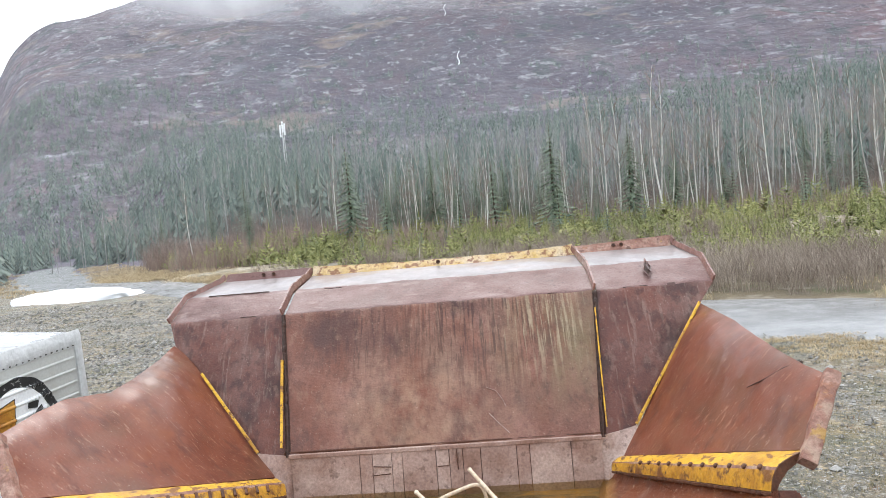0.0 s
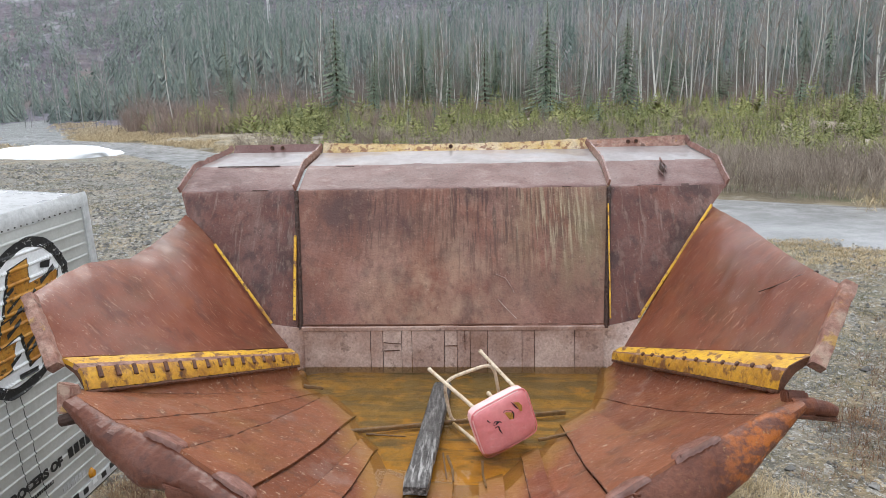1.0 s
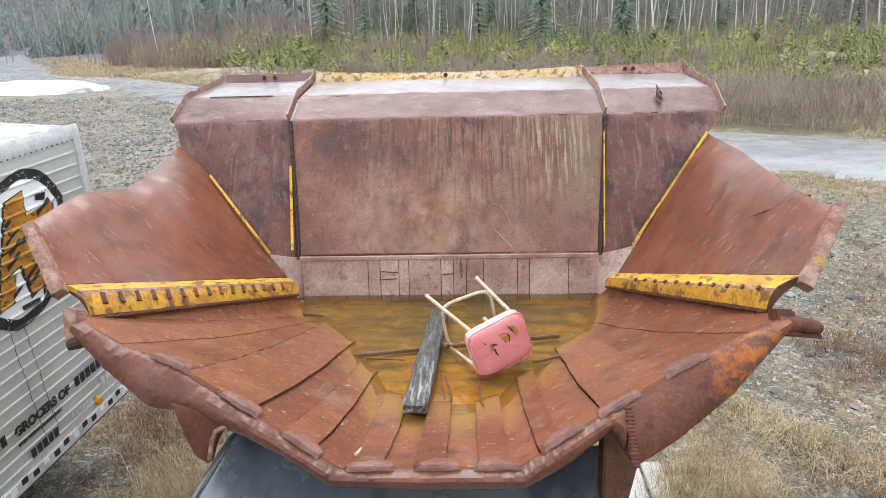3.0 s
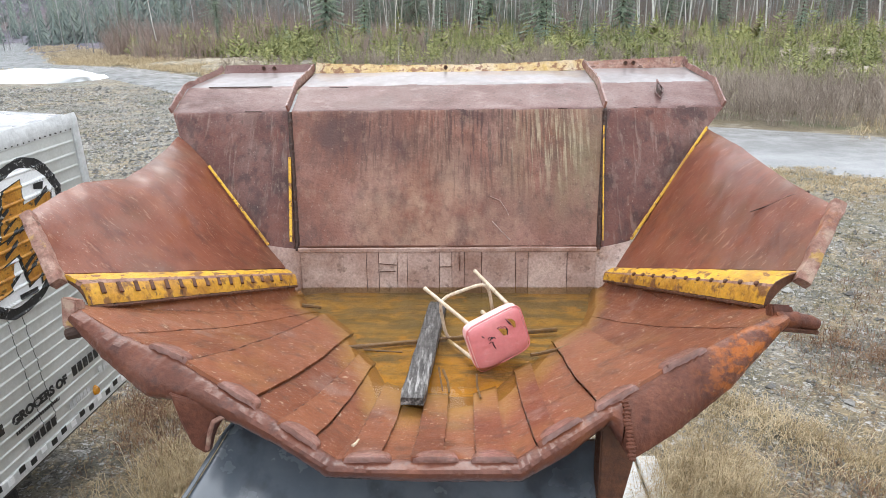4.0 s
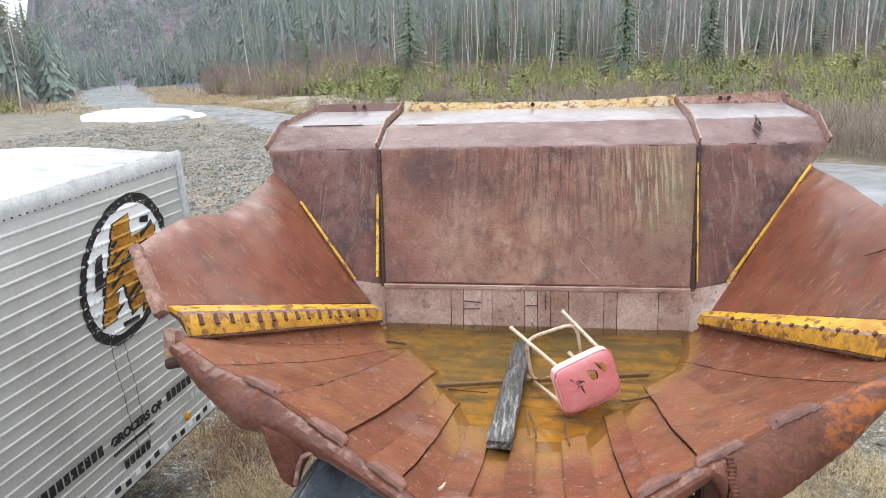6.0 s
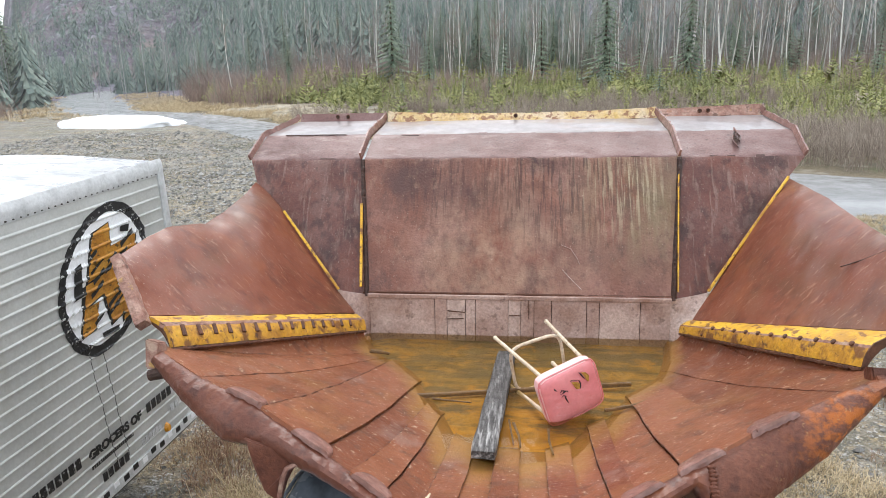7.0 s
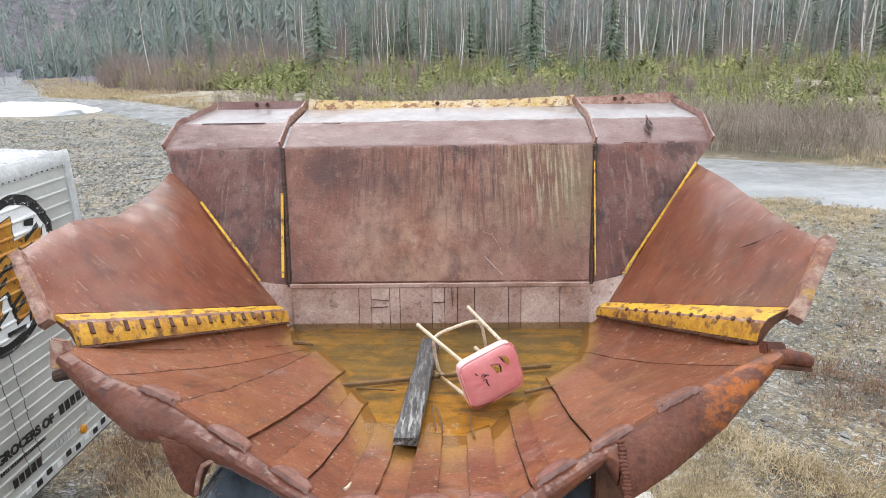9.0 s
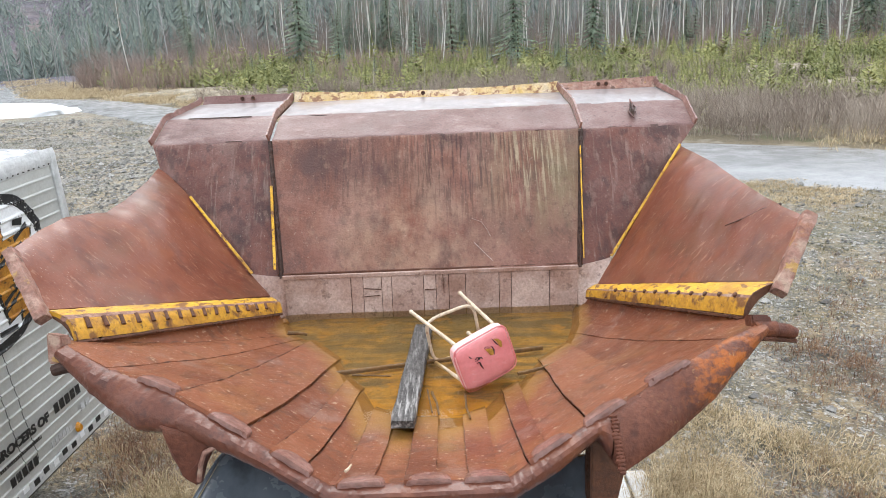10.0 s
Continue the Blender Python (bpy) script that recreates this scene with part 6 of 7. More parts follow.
for s, L in ((3.95, 0.17), (4.9, 0.18), (6.08, 0.17), (7.35, 0.17), (8.1, 0.165), (8.75, 0.165), (10.1, 0.17), (11.1, 0.18), (12.1, 0.19)):
    a, b = along(LIP, (s - 0.1) / 16), along(LIP, (s + 0.1) / 16)
    c = along(LIP, s / 16)
    inward = (along(SUMP3, s / 16) - c).normalized()
    boss = part("lip_boss", lump(c + V((0, -0.012, 0.008)), b - a, inward, L * 1.12, 0.100, 0.022), M_WORN_SHEEN, bucket, smooth=True)
    part("boss_step", lump(c + V((0, -0.014, 0.026)), b - a, inward, L * 0.92, 0.072, 0.008), M_WORN_SHEEN, boss, smooth=True)


def slab_prism(points, depth):
    """A thick plate from a flat outline; depth is the way through it."""
    bm = bmesh.new()
    a = [bm.verts.new(V(p)) for p in points]
    b = [bm.verts.new(V(p) + V(depth)) for p in points]
    bm.faces.new(a)
    bm.faces.new(b[::-1])
    for i in range(len(a)):
        j = (i + 1) % len(a)
        bm.faces.new((a[i], b[i], b[j], a[j]))
    bmesh.ops.bevel(bm, geom=bm.edges[:], offset=0.008, segments=2, affect='EDGES')
    return bm


# ears hang from the lip, legs down to the yard; placed along camera rays
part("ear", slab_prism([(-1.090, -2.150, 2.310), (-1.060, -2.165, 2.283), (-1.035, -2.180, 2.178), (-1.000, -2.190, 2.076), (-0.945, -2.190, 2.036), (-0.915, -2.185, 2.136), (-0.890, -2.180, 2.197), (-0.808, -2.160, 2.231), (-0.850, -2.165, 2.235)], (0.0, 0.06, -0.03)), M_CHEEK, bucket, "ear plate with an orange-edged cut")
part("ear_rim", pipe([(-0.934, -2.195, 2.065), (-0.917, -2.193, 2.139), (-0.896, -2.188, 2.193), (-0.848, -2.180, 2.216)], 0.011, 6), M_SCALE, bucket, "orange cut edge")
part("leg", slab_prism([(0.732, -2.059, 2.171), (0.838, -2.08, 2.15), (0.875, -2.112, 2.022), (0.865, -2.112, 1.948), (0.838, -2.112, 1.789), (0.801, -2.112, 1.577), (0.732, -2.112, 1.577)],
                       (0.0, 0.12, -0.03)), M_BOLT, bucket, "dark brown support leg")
part("underbody", bar((0, -1.55, 0.86), (0, 0.25, 0.86), 1.1, 1.72, cut=0.12), M_CHEEK, bucket)
# lugs at the lip's ends
part("lug", pipe([(1.48, -1.88, 2.520), (1.575, -1.885, 2.516), (1.58, -1.886, 2.516), (1.63, -1.89, 2.508), (1.66, -1.892, 2.498)], [0.038, 0.038, 0.032, 0.031, 0.024], 12), M_CHEEK, bucket, smooth=True)
part("lug_plate", slab_prism([(1.50, -1.92, 2.492), (1.668, -1.92, 2.476), (1.65, -1.85, 2.492), (1.50, -1.85, 2.506)], (0, 0, -0.018)), M_BOLT, bucket)
part("lug", pipe([(-1.545, -1.90, 2.475), (-1.622, -1.91, 2.458)], [0.030, 0.026], 12), M_GAP, bucket)
part("end_block", slab_prism([(1.465, -1.87, 2.585), (1.550, -1.87, 2.580), (1.580, -1.915, 2.480), (1.470, -1.92, 2.475)], (0, 0.07, -0.03)), M_CHEEK, bucket)
part("end_block", slab_prism([(-1.640, -1.88, 2.628), (-1.570, -1.88, 2.610), (-1.575, -1.91, 2.490), (-1.642, -1.91, 2.490)], (0, 0.07, -0.03)), M_SCALE, bucket)

# puddle and silt
def blob(grow, z, rough, n=14):
    bm = bmesh.new()
    c = V((0.02, -0.62, z))
    outline = [V((x, y, z)) for x, y in SUMP] + [V((0.6, 0.03, z)), V((0.2, 0.03, z)), V((-0.2, 0.03, z)), V((-0.6, 0.03, z))]
    rings = []
    for i in range(1, n + 1):
        rings.append([bm.verts.new(c + (p - c) * grow * i / n + V((0, 0, rough * dent((c + (p - c) * i / n), 4)))) for p in outline])
    mid = bm.verts.new(c)
    m = len(outline)
    for j in range(m):
        bm.faces.new((mid, rings[0][j], rings[0][(j + 1) % m]))
    for a, b in zip(rings, rings[1:]):
        for j in range(m):
            bm.faces.new((a[j], b[j], b[(j + 1) % m], a[(j + 1) % m]))
    return bm


lone("water", blob(1.10, 1.925, 0.0), M_WATER, "shallow rust-orange rain puddle in the bucket", "water", kind="structure")
part("sump_floor", blob(1.06, 1.882, 0.016), M_SILT, bucket, "bottom under orange silt", smooth=True)

# ---- things in the bucket ----
N = V((0.4153, -0.9096, 0.012)).normalized()
U = V((-0.1623, -0.0611, 0.9848))
U = (U - N * U.dot(N)).normalized()
R = U.cross(N).normalized()
SEAT = V((0.3258, -1.1598, 2.0754))


def on_seat(r, u, n):
    return SEAT + R * r + U * u + N * n


def on_cushion(r, u, n):
    """The cushion alone is turned a little, to fit the camera's view."""
    c, k = math.cos(radians(7.5)), math.sin(radians(7.5))
    return on_seat(r * c - u * k, r * k + u * c, n)


chair = thing("stool", (0.33, -1.0, 1.9), "tipped-over stool with a torn pink vinyl seat and cream tube legs", "stool")


def cushion():
    """A padded square seat: rounded outline, crowned face, soft edges."""
    bm = bmesh.new()
    rings = []
    for inset, n in ((0.022, -0.050), (0.004, -0.046), (0.0, -0.030), (0.0, 0.010), (0.008, 0.024), (0.020, 0.033), (0.05, 0.038), (0.09, 0.041), (0.14, 0.042)):
        ring = []
        for k in range(48):
            a = 2 * math.pi * k / 48
            c, s = math.cos(a), math.sin(a)
            q = 1 / (abs(c) ** 7 + abs(s) ** 7) ** (1 / 7)
            w, h = 0.174 - inset, 0.150 - inset
            bump = 0.003 * dent((c * q * 2, s * q * 2, n * 20), 1.3)
            ring.append(bm.verts.new(on_cushion(c * q * w, s * q * h, n + bump)))
        rings.append(ring)
    for a, b in zip(rings, rings[1:]):
        for k in range(48):
            j = (k + 1) % 48
            bm.faces.new((a[k], a[j], b[j], b[k]))
    bm.faces.new(rings[0][::-1])
    bm.faces.new(rings[-1])
    return bm


seat = part("seat", cushion(), M_PINK, chair, "faded pink vinyl seat, torn, sides painted paler as if lit", smooth=True)
seat.data.materials.append(M_PINK_LIT)
# side faces take the paler pink that stands in for light
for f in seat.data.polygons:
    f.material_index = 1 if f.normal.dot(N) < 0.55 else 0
part("piping", pipe([on_cushion(math.cos(a) * 0.175 / (abs(math.cos(a)) ** 7 + abs(math.sin(a)) ** 7) ** (1 / 7), math.sin(a) * 0.151 / (abs(math.cos(a)) ** 7 + abs(math.sin(a)) ** 7) ** (1 / 7), 0.018)
                     for a in [2 * math.pi * k / 48 for k in range(49)]], 0.004, 5, cap=False), M_PINK, seat)


def tear(pts, w):
    bm = bmesh.new()
    rows = []
    for i, (r, u) in enumerate(pts):
        k = w * math.sin(math.pi * (i + 0.35) / len(pts))
        rows.append((bm.verts.new(on_cushion(r - k, u + k * 0.3, 0.0445)), bm.verts.new(on_cushion(r, u, 0.0480)), bm.verts.new(on_cushion(r + k, u - k * 0.3, 0.0445))))
    for a, b in zip(rows, rows[1:]):
        bm.faces.new((a[0], a[1], b[1], b[0]))
        bm.faces.new((a[1], a[2], b[2], b[1]))
    return bm


part("tear", tear([(0.013, 0.074), (0.025, 0.064), (0.035, 0.044), (0.033, 0.020)], 0.020), M_FOAM, seat, "tear with ochre foam")
part("tear", tear([(0.073, 0.106), (0.089, 0.096), (0.101, 0.070), (0.101, 0.036)], 0.014), M_FOAM, seat, "tear with ochre foam")
for pts in ([(0.001, 0.080), (0.015, 0.086), (0.033, 0.074), (0.049, 0.070)], [(0.051, 0.068), (0.055, 0.044), (0.048, 0.016)], [(0.063, 0.114), (0.075, 0.084), (0.085, 0.059)],
            [(-0.095, 0.086), (-0.093, 0.074), (-0.085, 0.064)], [(-0.069, 0.046), (-0.055, 0.056), (-0.043, 0.046), (-0.057, 0.034), (-0.071, 0.038)], [(-0.047, 0.036), (-0.033, 0.044), (-0.027, 0.030)],
            [(-0.069, 0.018), (-0.052, 0.022), (-0.043, 0.008)], [(-0.049, 0.020), (-0.047, -0.006), (-0.041, -0.031)]):
    part("crack", tear(pts, 0.0045), M_BLACK, seat)
TUBE = 0.0115
LEGS = {(-1, 1): (-0.135, 0.118), (1, 1): (0.135, 0.118), (-1, -1): (-0.135, -0.118), (1, -1): (0.135, -0.118)}
for (a, b), (r, u) in LEGS.items():
    part("leg", pipe([on_seat(r, u, -0.03), on_seat(r * 1.12, u * 1.10, -0.27), on_seat(r * 1.28, u * 1.24, -0.575), on_seat(r * 1.29, u * 1.25, -0.598)], [TUBE, TUBE, TUBE, TUBE * 1.25], 10), M_CREAM, chair, smooth=True)
ringpts = []
for k in range(41):
    a = 2 * math.pi * k / 40 + 0.6
    c, s = math.cos(a), math.sin(a)
    q = 1 / (abs(c) ** 5 + abs(s) ** 5) ** 0.2
    ringpts.append(on_seat(c * q * 0.166, s * q * 0.148, -0.40))
part("footrest_ring", pipe(ringpts, TUBE * 0.9, 8, cap=False), M_CREAM, chair, smooth=True)
part("seat_plate", grid_plate(lambda u, v: on_seat(-0.13 + 0.26 * u, -0.11 + 0.22 * v, -0.040), 3, 3, 0.008), M_BOLT, chair)


def plank():
    bm = bmesh.new()
    a, b = V((-0.113, -1.70, 1.995)), V((-0.040, -0.36, 1.930))
    d = (b - a).normalized()
    s = d.cross(V((0, 0, 1))).normalized()
    n = s.cross(d)
    rings = []
    for i in range(25):
        t = i / 24
        p = lerp(a, b, t)
        w = 0.060 + 0.005 * dent((t * 7, 1, 0), 1) - 0.004 * (i in (0, 24))
        h = 0.020 + 0.003 * dent((t * 9, 4, 0), 1)
        rings.append([bm.verts.new(p + s * x * w + n * y * h + n * 0.004 * dent((t * 10, x * 2, y), 1)) for x, y in
                      ((-1, -1), (1, -1), (1, 0.7), (0.9, 1), (0.3, 1.04), (-0.3, 1.0), (-0.9, 1.02), (-1, 0.7))])
    for p, q in zip(rings, rings[1:]):
        for j in range(8):
            k = (j + 1) % 8
            bm.faces.new((p[j], p[k], q[k], q[j]))
    bm.faces.new(rings[0][::-1])
    bm.faces.new(rings[-1])
    return lone("plank", bm, M_PLANK, "weathered grey wet plank sticking out of the puddle", "plank")


plank()


def stick(pts, r, mat, label, name="stick"):
    p = [V(q) + V((0, 0, 0.004 * dent((i, 3, 1), 2.1))) for i, q in enumerate(curve3(pts))]
    n = len(p)
    return lone(name, pipe(p, [r * (1 - 0.35 * i / n) for i in range(n)], 6), mat, label, "stick", smooth=True)


def curve3(pts, k=6):
    return [along(pts, i / (k * (len(pts) - 1))) for i in range(k * (len(pts) - 1) + 1)]


lone("batten", bar((-0.60, -0.985, 1.916), (0.72, -0.715, 1.912), 0.026, 0.026), M_STICK, "brown batten lying half under the puddle", "batten")
stick([(0.52, -1.12, 1.945), (0.66, -1.075, 1.952), (0.835, -1.0, 1.975), (0.85, -0.985, 1.965)], 0.011, M_STICK, "dark twig at the edge of the puddle", "twig")
stick([(0.025, -1.28, 1.935), (0.055, -1.42, 1.945), (0.065, -1.55, 1.955)], 0.008, M_STICK, "rust-brown stick beside the plank")
stick([(0.0, -1.25, 1.935), (0.03, -1.52, 1.95)], 0.006, M_STICK, "thin brown stick beside the plank")
stick([(0.21, -1.32, 1.93), (0.21, -1.45, 1.935), (0.225, -1.60, 1.955)], 0.008, M_STICK, "short brown stick in the silt")
stick([(-0.94, -0.50, 1.985), (-0.87, -0.49, 1.975), (-0.82, -0.47, 1.955)], 0.014, M_STICK, "small dark wood splinter")
stick([(-0.45, -1.03, 1.93), (-0.22, -1.06, 1.93)], 0.006, M_STICK, "thin brown twig under the water", "twig")
stick([(-0.315, -2.215, 2.10), (-0.305, -2.19, 2.095), (-0.30, -2.15, 2.085)], 0.007, M_CREAM, "pale scrap caught in a floor seam", "scrap")


# ---- round the bucket ----
def tarp():
    """A taut sheet, outline and slope fitted to the camera's view: crowned top, rounded shoulders, sides that fall to
    the yard.
    """
    outline = [(-0.955, -1.80), (-1.035, -2.00), (-1.12, -2.20), (-1.22, -2.45), (-1.27, -2.80), (-1.10, -3.10), (-0.6, -3.30), (0.1, -3.32), (0.55, -3.15), (0.68, -2.7), (0.765, -2.16), (0.83, -1.80),
               (0.5, -1.74), (0.0, -1.72), (-0.5, -1.74), (-0.86, -1.76)]
    bm = bmesh.new()
    c = V((-0.16, -2.45, 0))
    n = 128
    rings = []
    for k, drop in ((0.04, 0.0), (0.2, 0.0), (0.4, 0.0), (0.6, 0.0), (0.75, 0.0), (0.86, 0.0), (0.93, 0.002), (0.975, 0.008), (0.995, 0.022), (1.0, 0.05), (1.004, 0.15), (1.012, 0.6), (1.02, 1.1), (1.03, None)):
        ring = []
        for i in range(n):
            p = along(outline + outline[:1], i / n)
            x, y = c.x + (p.x - c.x) * k, c.y + (p.y - c.y) * k
            f = max(0.0, -1.85 - y)
            sag = 0.155 * table(x, [(-0.95, 0), (-0.8, 0.1), (-0.3, 0.9), (0.45, 1), (0.72, 0.55), (0.9, 0.3)])
            top = 1.955 - 0.58 * f - sag - 0.10 * max(0, x - 0.2) * f
            top += 0.014 * dent((x * 1.6, y * 1.3, 4), 1) + 0.005 * dent((x * 5, y * 3.5, 1), 1)
            ring.append(bm.verts.new((x, y, 0.0 if drop is None else max(0.05, top - drop))))
        rings.append(ring)
    for a, b in zip(rings, rings[1:]):
        for i in range(n):
            j = (i + 1) % n
            bm.faces.new((a[i], a[j], b[j], b[i]))
    bm.faces.new(rings[0])
    sheet = lone("tarp", bm, M_SHEET, "taut wet black plastic tarp under the bucket's lip", "tarp", smooth=True)
    for side_pts in ([(0.826, -1.82), (0.765, -2.16), (0.68, -2.70)], [(-0.955, -1.80), (-1.12, -2.20), (-1.22, -2.45)]):
        hem = []
        for k in range(25):
            p = along([(x, y, 0) for x, y in side_pts], k / 24)
            f = max(0.0, -1.85 - p.y)
            sag = 0.155 * table(p.x, [(-0.95, 0), (-0.8, 0.1), (-0.3, 0.9), (0.45, 1), (0.72, 0.55), (0.9, 0.3)])
            hem.append((p.x, p.y, 1.945 - 0.58 * f - sag - 0.10 * max(0, p.x - 0.2) * f + 0.004 * dent((k * 0.4, 1, 2), 1)))
        part("hem", pipe(hem, 0.010, 8), M_SHEET, sheet, "welted hem", smooth=True)
    return sheet


tarp()
for x, y0, y1, w, z in ((1.50, -0.62, 0.50, 0.20, 0.05), (1.715, -0.55, 0.53, 0.17, 0.06)):
    lone("board", bar((x, y0, z), (x + 0.02, y1, z), w, 0.05), M_BOARD, "white painted board lying on the yard", "board", "boards on the yard")

# ---- trailer ----
TC, TD, TN = V((-3.08, 0.918, 3.085)), V((-0.096, -0.994, -0.044)).normalized(), V((0.995, -0.096, 0)).normalized()
TU = TN.cross(TD).normalized()
TU = TU if TU.z > 0 else -TU
T_LONG, T_WIDE, T_LOW, T_TOP = 9.6, 2.45, 0.60, 3.055
RIBS = [T_LOW + 0.17 + 0.1005 * i for i in range(22)]


def tp(t, out, z):
    """A place on the trailer: t along from its end, out from its side wall, z up."""
    return TC + TD * t + TN * out + TU * (z - 3.085)


trailer = thing("box_trailer", tuple(tp(4.8, -1.2, 0)), "grey ribbed aluminium box trailer with a worn round emblem", "trailer")
side = part("side_wall", grid_plate(lambda u, v: tp(T_LONG * (1 - u), 0.0, T_LOW + 0.08 + (T_TOP - T_LOW - 0.16) * v), 24, 6, 0.03), M_ALU, trailer)
part("side_wall", grid_plate(lambda u, v: tp(T_LONG * u, -T_WIDE, T_LOW + (T_TOP - T_LOW - 0.06) * v), 6, 4, 0.03), M_ALU, trailer)
part("end_wall", grid_plate(lambda u, v: tp(0.004, -T_WIDE + T_WIDE * (1 - u), T_LOW + (T_TOP - T_LOW - 0.05) * v), 6, 4, 0.03), M_ALU, trailer)
part("end_wall", grid_plate(lambda u, v: tp(T_LONG, -T_WIDE * u, T_LOW + (T_TOP - T_LOW - 0.05) * v), 6, 4, 0.03), M_ALU, trailer)
part("roof", grid_plate(lambda u, v: tp(T_LONG * (1 - u), -T_WIDE * v - 0.02, T_TOP + 0.02 + 0.05 * math.sin(math.pi * v) + 0.006 * dent((u * 12, v * 3, 2), 1)), 60, 16, 0.03), M_ROOF, trailer, smooth=True)
part("floor", bar(tp(0.05, -T_WIDE / 2, T_LOW - 0.02), tp(T_LONG - 0.05, -T_WIDE / 2, T_LOW - 0.02), T_WIDE - 0.06, 0.10), M_CHASSIS, trailer)
for z in RIBS:
    bm = bmesh.new()
    prof = ((0.001, -0.013), (0.009, -0.010), (0.010, 0.0), (0.007, 0.006), (0.001, 0.012))
    a = [bm.verts.new(tp(0.09, o, z + h)) for o, h in prof]
    b = [bm.verts.new(tp(T_LONG - 0.05, o, z + h)) for o, h in prof]
    for j in range(4):
        bm.faces.new((a[j], b[j], b[j + 1], a[j + 1]))
    part("rib", bm, M_ALU, side)
rail = part("top_rail", grid_plate(lambda u, v: tp(T_LONG * (1 - u), 0.008 + 0.014 * math.sin(math.pi * v) + 0.005 * dent((u * 40, v * 2, 1), 1), T_TOP - 0.09 + 0.135 * v + 0.004 * dent((u * 60, 0, 3), 1)), 160, 6, 0.05),
            M_RAIL, trailer, "dented pale rail", smooth=True)
for i in range(90):
    c = tp(0.10 + 0.06 * i, 0.016, T_TOP - 0.075)
    bm = bmesh.new()
    bmesh.ops.create_cone(bm, cap_ends=True, segments=6, radius1=0.007, radius2=0.004, depth=0.012, matrix=Matrix.Translation(c) @ TN.to_track_quat('Z', 'Y').to_matrix().to_4x4())
    part("rivet", bm, M_CHASSIS, rail)
part("corner_post", bar(tp(0.035, 0.0, T_LOW), tp(0.035, 0.0, T_TOP - 0.02), 0.075, 0.05, TN), M_RAIL, trailer)
part("bottom_rail", bar(tp(0.0, 0.004, T_LOW + 0.05), tp(T_LONG, 0.004, T_LOW + 0.05), 0.10, 0.03, TN), M_RAIL, trailer)
for i in range(44):
    c = tp(0.14 + 0.12 * i, 0.0215, T_LOW + 0.06 + 0.02 * (i % 2))
    part("reflector_mark", bar(c - TD * 0.03, c + TD * 0.03, 0.05, 0.004, TN), M_BLACK if i % 3 else M_WHITE, trailer)


def ridge(z):
    return max(0.0, max(0.0105 - 0.010 * max(0, abs(z - r) - 0.006) / 0.008 for r in RIBS))


def decal(P, nu, nv, lift):
    """A thin painted film that follows the ribs."""
    bm = bmesh.new()
    rows = [[bm.verts.new(tp(*(lambda q: (q[0], ridge(q[1]) + lift, q[1]))(P(i / nu, j / nv)))) for j in range(nv + 1)] for i in range(nu + 1)]
    for i in range(nu):
        for j in range(nv):
            bm.faces.new((rows[i][j], rows[i + 1][j], rows[i + 1][j + 1], rows[i][j + 1]))
    return bm


EC, EZ, ER, EH = 0.88, 2.325, 0.50, 0.56


def emblem(a, b):
    """A place on the emblem: a and b from -1 to 1, across and up."""
    return EC - ER * a - 0.15 * b, EZ + EH * b


def ring_at(r0, r1):
    def P(u, v):
        r = (r0 + (r1 - r0) * v) * (1 + 0.03 * dent((math.cos(2 * math.pi * u) * 3, math.sin(2 * math.pi * u) * 3, r0 * 9), 1))
        return emblem(r * math.cos(2 * math.pi * u), r * math.sin(2 * math.pi * u))
    return P


part("emblem_disc", decal(ring_at(0.0, 0.90), 96, 90, 0.003), M_WHITE, side, "worn white disc")
part("emblem_ring", decal(ring_at(0.865, 1.0), 120, 16, 0.005), M_FLAKE, side, "flaking black ring")


def quad_film(c, lift):
    def P(u, v):
        a = V((*c[0], 0)).lerp(V((*c[1], 0)), u)
        b = V((*c[3], 0)).lerp(V((*c[2], 0)), u)
        q = a.lerp(b, v)
        return emblem(q.x, q.y)
    return decal(P, 10, 70, lift)


BLOCKS = [((-0.32, 0.65), (0.03, 0.72), (0.13, 0.09), (-0.40, 0.04)), ((0.06, 0.39), (0.68, 0.44), (0.68, 0.27), (0.06, 0.04)), ((-0.45, 0.01), (0.32, 0.11), (0.32, -0.14), (-0.47, -0.27)),
          ((-0.47, -0.27), (-0.17, -0.27), (-0.23, -0.60), (-0.53, -0.65)), ((-0.06, -0.19), (0.19, -0.11), (0.62, -0.52), (0.15, -0.67)), ((0.40, -0.30), (0.66, -0.28), (0.66, -0.66), (0.42, -0.72))]
for c in BLOCKS:
    mx, mz = sum(p[0] for p in c) / 4, sum(p[1] for p in c) / 4
    big = [(mx + (a - mx) * 1.16 - 0.015, mz + (b - mz) * 1.08 - 0.012) for a, b in c]
    part("emblem_shadow", quad_film(big, 0.0055), M_FLAKE, side)
for i, c in enumerate(BLOCKS):
    part("emblem_shape", quad_film(c, 0.0068 + 0.0006 * i), M_ORANGE, side, "flaking orange shape")

for c in (((0.30, 0.62), (0.52, 0.60), (0.50, 0.50), (0.30, 0.54)), ((0.45, 0.10), (0.74, 0.12), (0.74, -0.02), (0.45, -0.04)), ((-0.70, 0.30), (-0.56, 0.34), (-0.52, -0.10), (-0.70, -0.12)),
          ((-0.10, -0.72), (0.30, -0.74), (0.28, -0.80), (-0.08, -0.79)), ((0.20, 0.24), (0.46, 0.30), (0.44, 0.20), (0.22, 0.15))):
    part("emblem_fleck", quad_film(c, 0.011), M_FLAKE, side)

# brush strokes of flaking black across the lower part of the emblem
sk = random.Random(77)
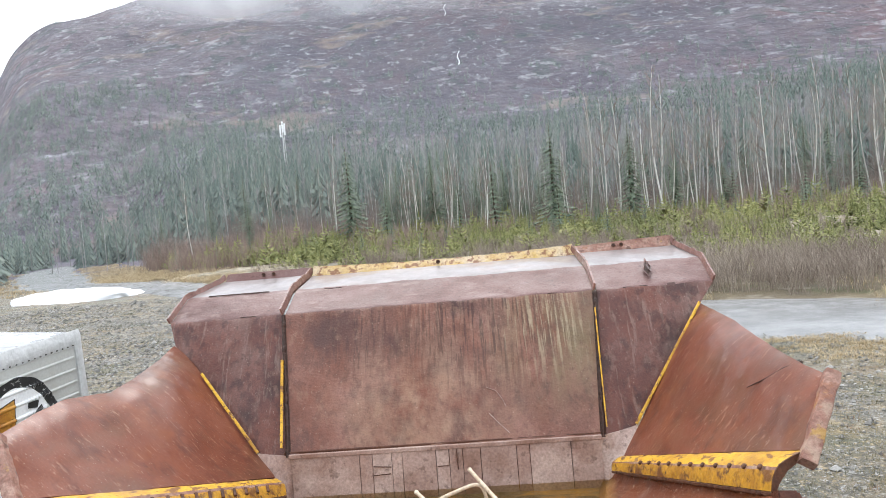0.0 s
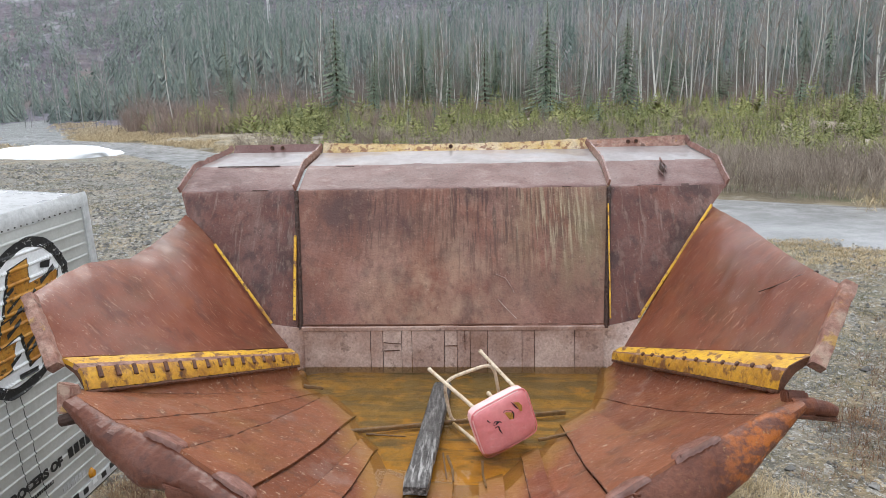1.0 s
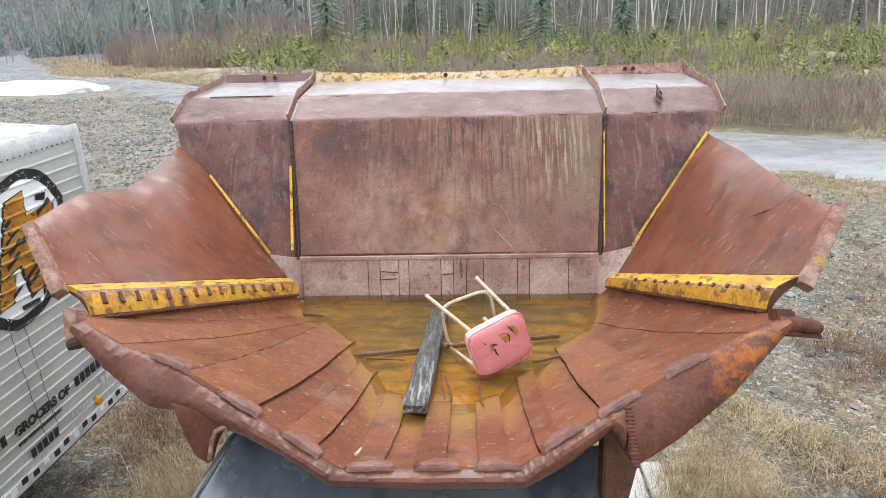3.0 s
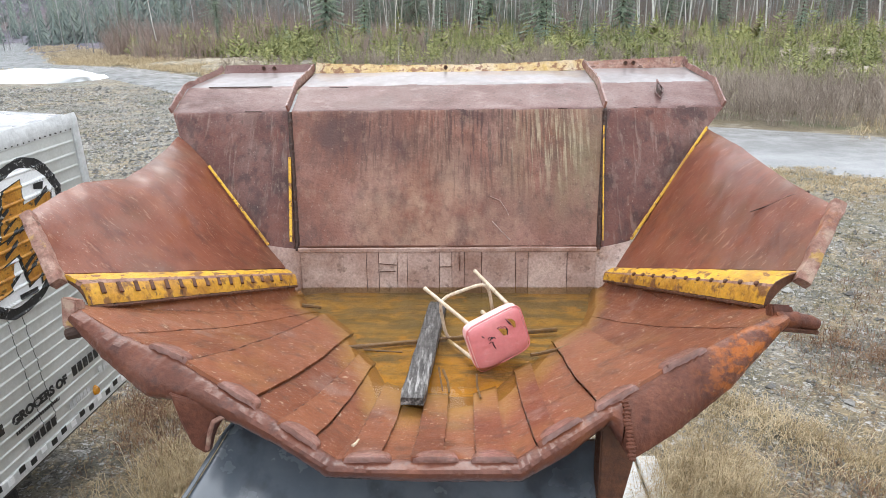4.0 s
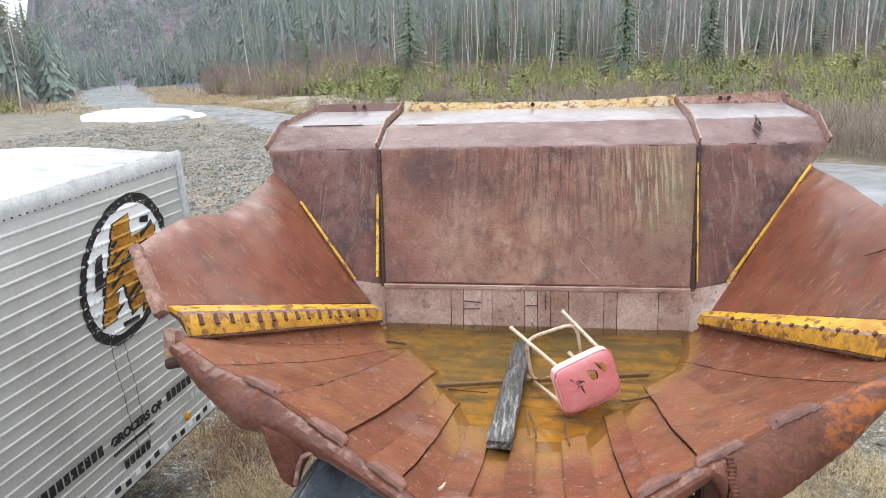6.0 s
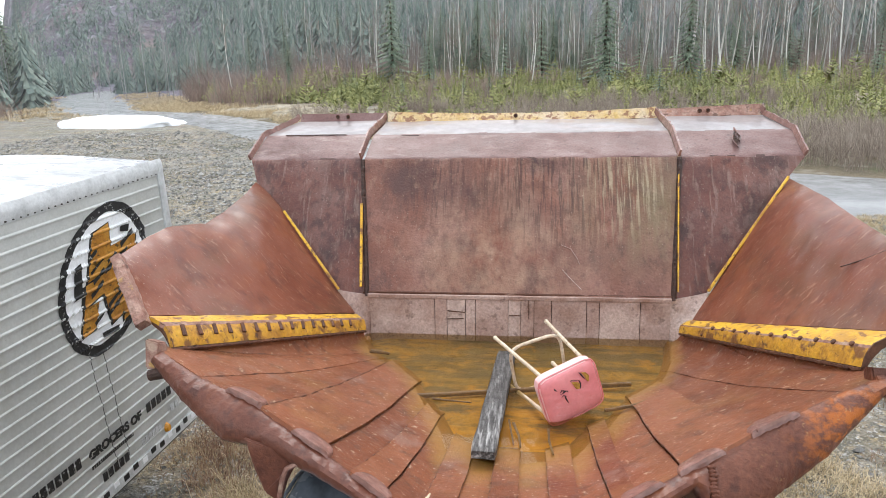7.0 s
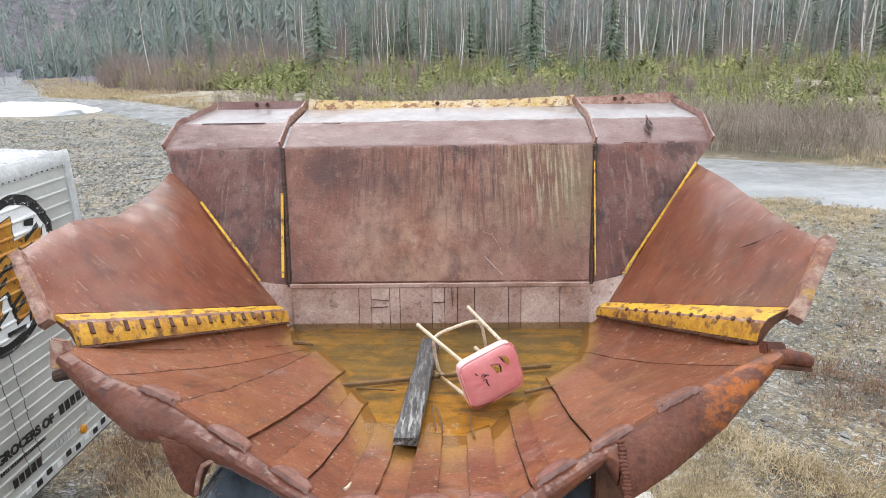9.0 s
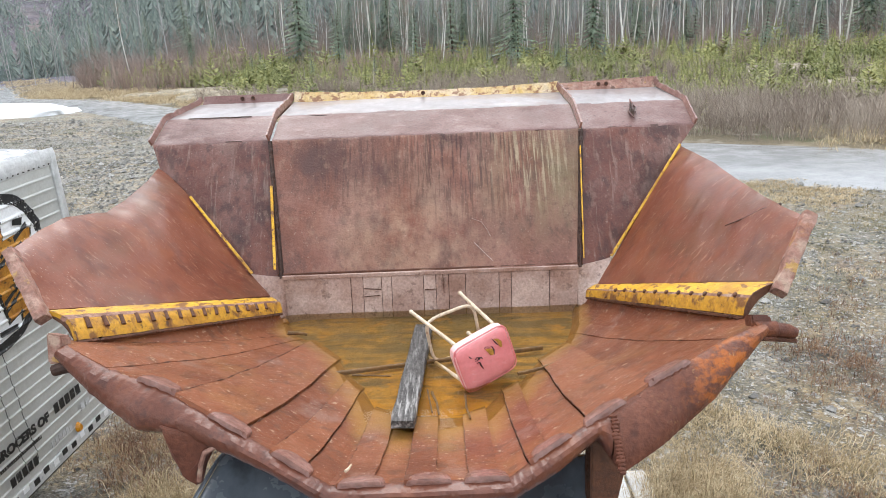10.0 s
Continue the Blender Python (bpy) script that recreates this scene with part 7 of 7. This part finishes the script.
for i in range(15):
    a, b = sk.uniform(-0.42, 0.45), sk.uniform(-0.66, 0.34)
    if a * a + b * b > 0.52:
        continue
    w, t = sk.uniform(0.14, 0.34), sk.uniform(0.025, 0.06)
    part("emblem_stroke", quad_film([(a, b), (a + w, b + w * 0.55), (a + w * 0.9, b + w * 0.55 + t), (a - 0.02, b + t * 1.3)], 0.0125 + 0.0002 * i), M_FLAKE, side)
for t0, z0, z1 in ((1.20, 1.80, 0.76), (1.06, 1.77, 0.80)):
    part("paint_run", decal(lambda u, v: (t0 - 0.06 * v + 0.012 * dent((v * 6, t0, 1), 1) + 0.007 * (1 + 0.5 * dent((v * 9, t0, 3), 1)) * u, z0 + (z1 - z0) * v), 1, 120, 0.002), M_FLAKE, side, "thin black paint run")
# words on the side: one can be read, the rest are bars
H0 = 3.085


def word_bar(t0, t1, h, size, mat):
    bm = bmesh.new()
    n = max(2, int(abs(t0 - t1) / (size * 0.75)))
    for i in range(n):
        a = t0 + (t1 - t0) * (i + 0.12) / n
        b = t0 + (t1 - t0) * (i + 0.88) / n
        z0, z1 = H0 + h - size / 2, H0 + h + size / 2
        q = [bm.verts.new(tp(t, 0.0165 + o, z)) for o in (0, 0.002) for t, z in ((a, z0), (b, z0), (b, z1), (a, z1))]
        bm.faces.new(q[:4])
        bm.faces.new(q[4:])
        for k in range(4):
            bm.faces.new((q[k], q[(k + 1) % 4], q[4 + (k + 1) % 4], q[4 + k]))
    return part("lettering_bar", bm, mat, side)


word_bar(2.30, 1.50, -2.005, 0.085, M_FLAKE)
word_bar(0.74, 0.38, -2.010, 0.085, M_FLAKE)
word_bar(1.42, 0.93, -2.125, 0.030, M_FLAKE)
word_bar(1.34, 1.02, -2.27, 0.075, M_FLAKE)
word_bar(2.4, 1.75, -2.27, 0.075, M_FLAKE)
word_bar(0.86, 0.58, -2.265, 0.06, M_RAIL)
word_bar(0.44, 0.30, -2.18, 0.07, M_RAIL)
fc = bpy.data.curves.new("lettering", 'FONT')
fc.body, fc.size, fc.offset, fc.extrude, fc.align_x = "GROCERS OF", 0.098, 0.006, 0.001, 'LEFT'
probe = bpy.data.objects.new("lettering", fc)
scene.collection.objects.link(probe)
bpy.context.view_layer.update()
tm = bpy.data.meshes.new_from_object(probe.evaluated_get(bpy.context.evaluated_depsgraph_get()))
bpy.data.objects.remove(probe)
wide = max(v.co.x for v in tm.vertices)
for v in tm.vertices:
    v.co = tp(1.42 - 0.62 * v.co.x / wide, 0.0165 + v.co.z, H0 - 2.052 + v.co.y)
tm.materials.clear()
tm.materials.append(M_FLAKE)
attach(new("lettering", tm), side)
bm = bmesh.new()
bmesh.ops.create_cone(bm, cap_ends=True, segments=14, radius1=0.034, radius2=0.022, depth=0.03,
                      matrix=Matrix.Translation(tp(0.52, 0.03, H0 - 2.32)) @ TN.to_track_quat('Z', 'Y').to_matrix().to_4x4() @ Matrix.Diagonal((1.0, 1.4, 1, 1)))
part("marker_lamp", bm, M_AMBER, trailer, "amber side marker lamp")
# running gear under the box
for out in (-0.55, -1.9):
    part("chassis_beam", bar(tp(0.3, out, T_LOW - 0.17), tp(T_LONG - 0.3, out, T_LOW - 0.17), 0.12, 0.20), M_CHASSIS, trailer)
for t in (1.6, 2.7, 7.8):
    c0 = tp(t, 0, 0)
    for out in (-0.28, -2.17):
        c = tp(t, out, 1)
        c.z = 0.27
        axis = TN * 0.12
        w = part("wheel", pipe([c - axis, c - axis * 0.8, c + axis * 0.8, c + axis], [0.22, 0.27, 0.27, 0.22], 24), M_TYRE, trailer, smooth=True)
        part("rim", pipe([c - axis * 1.04, c + axis * 1.04], 0.13, 16), M_RAIL, w)
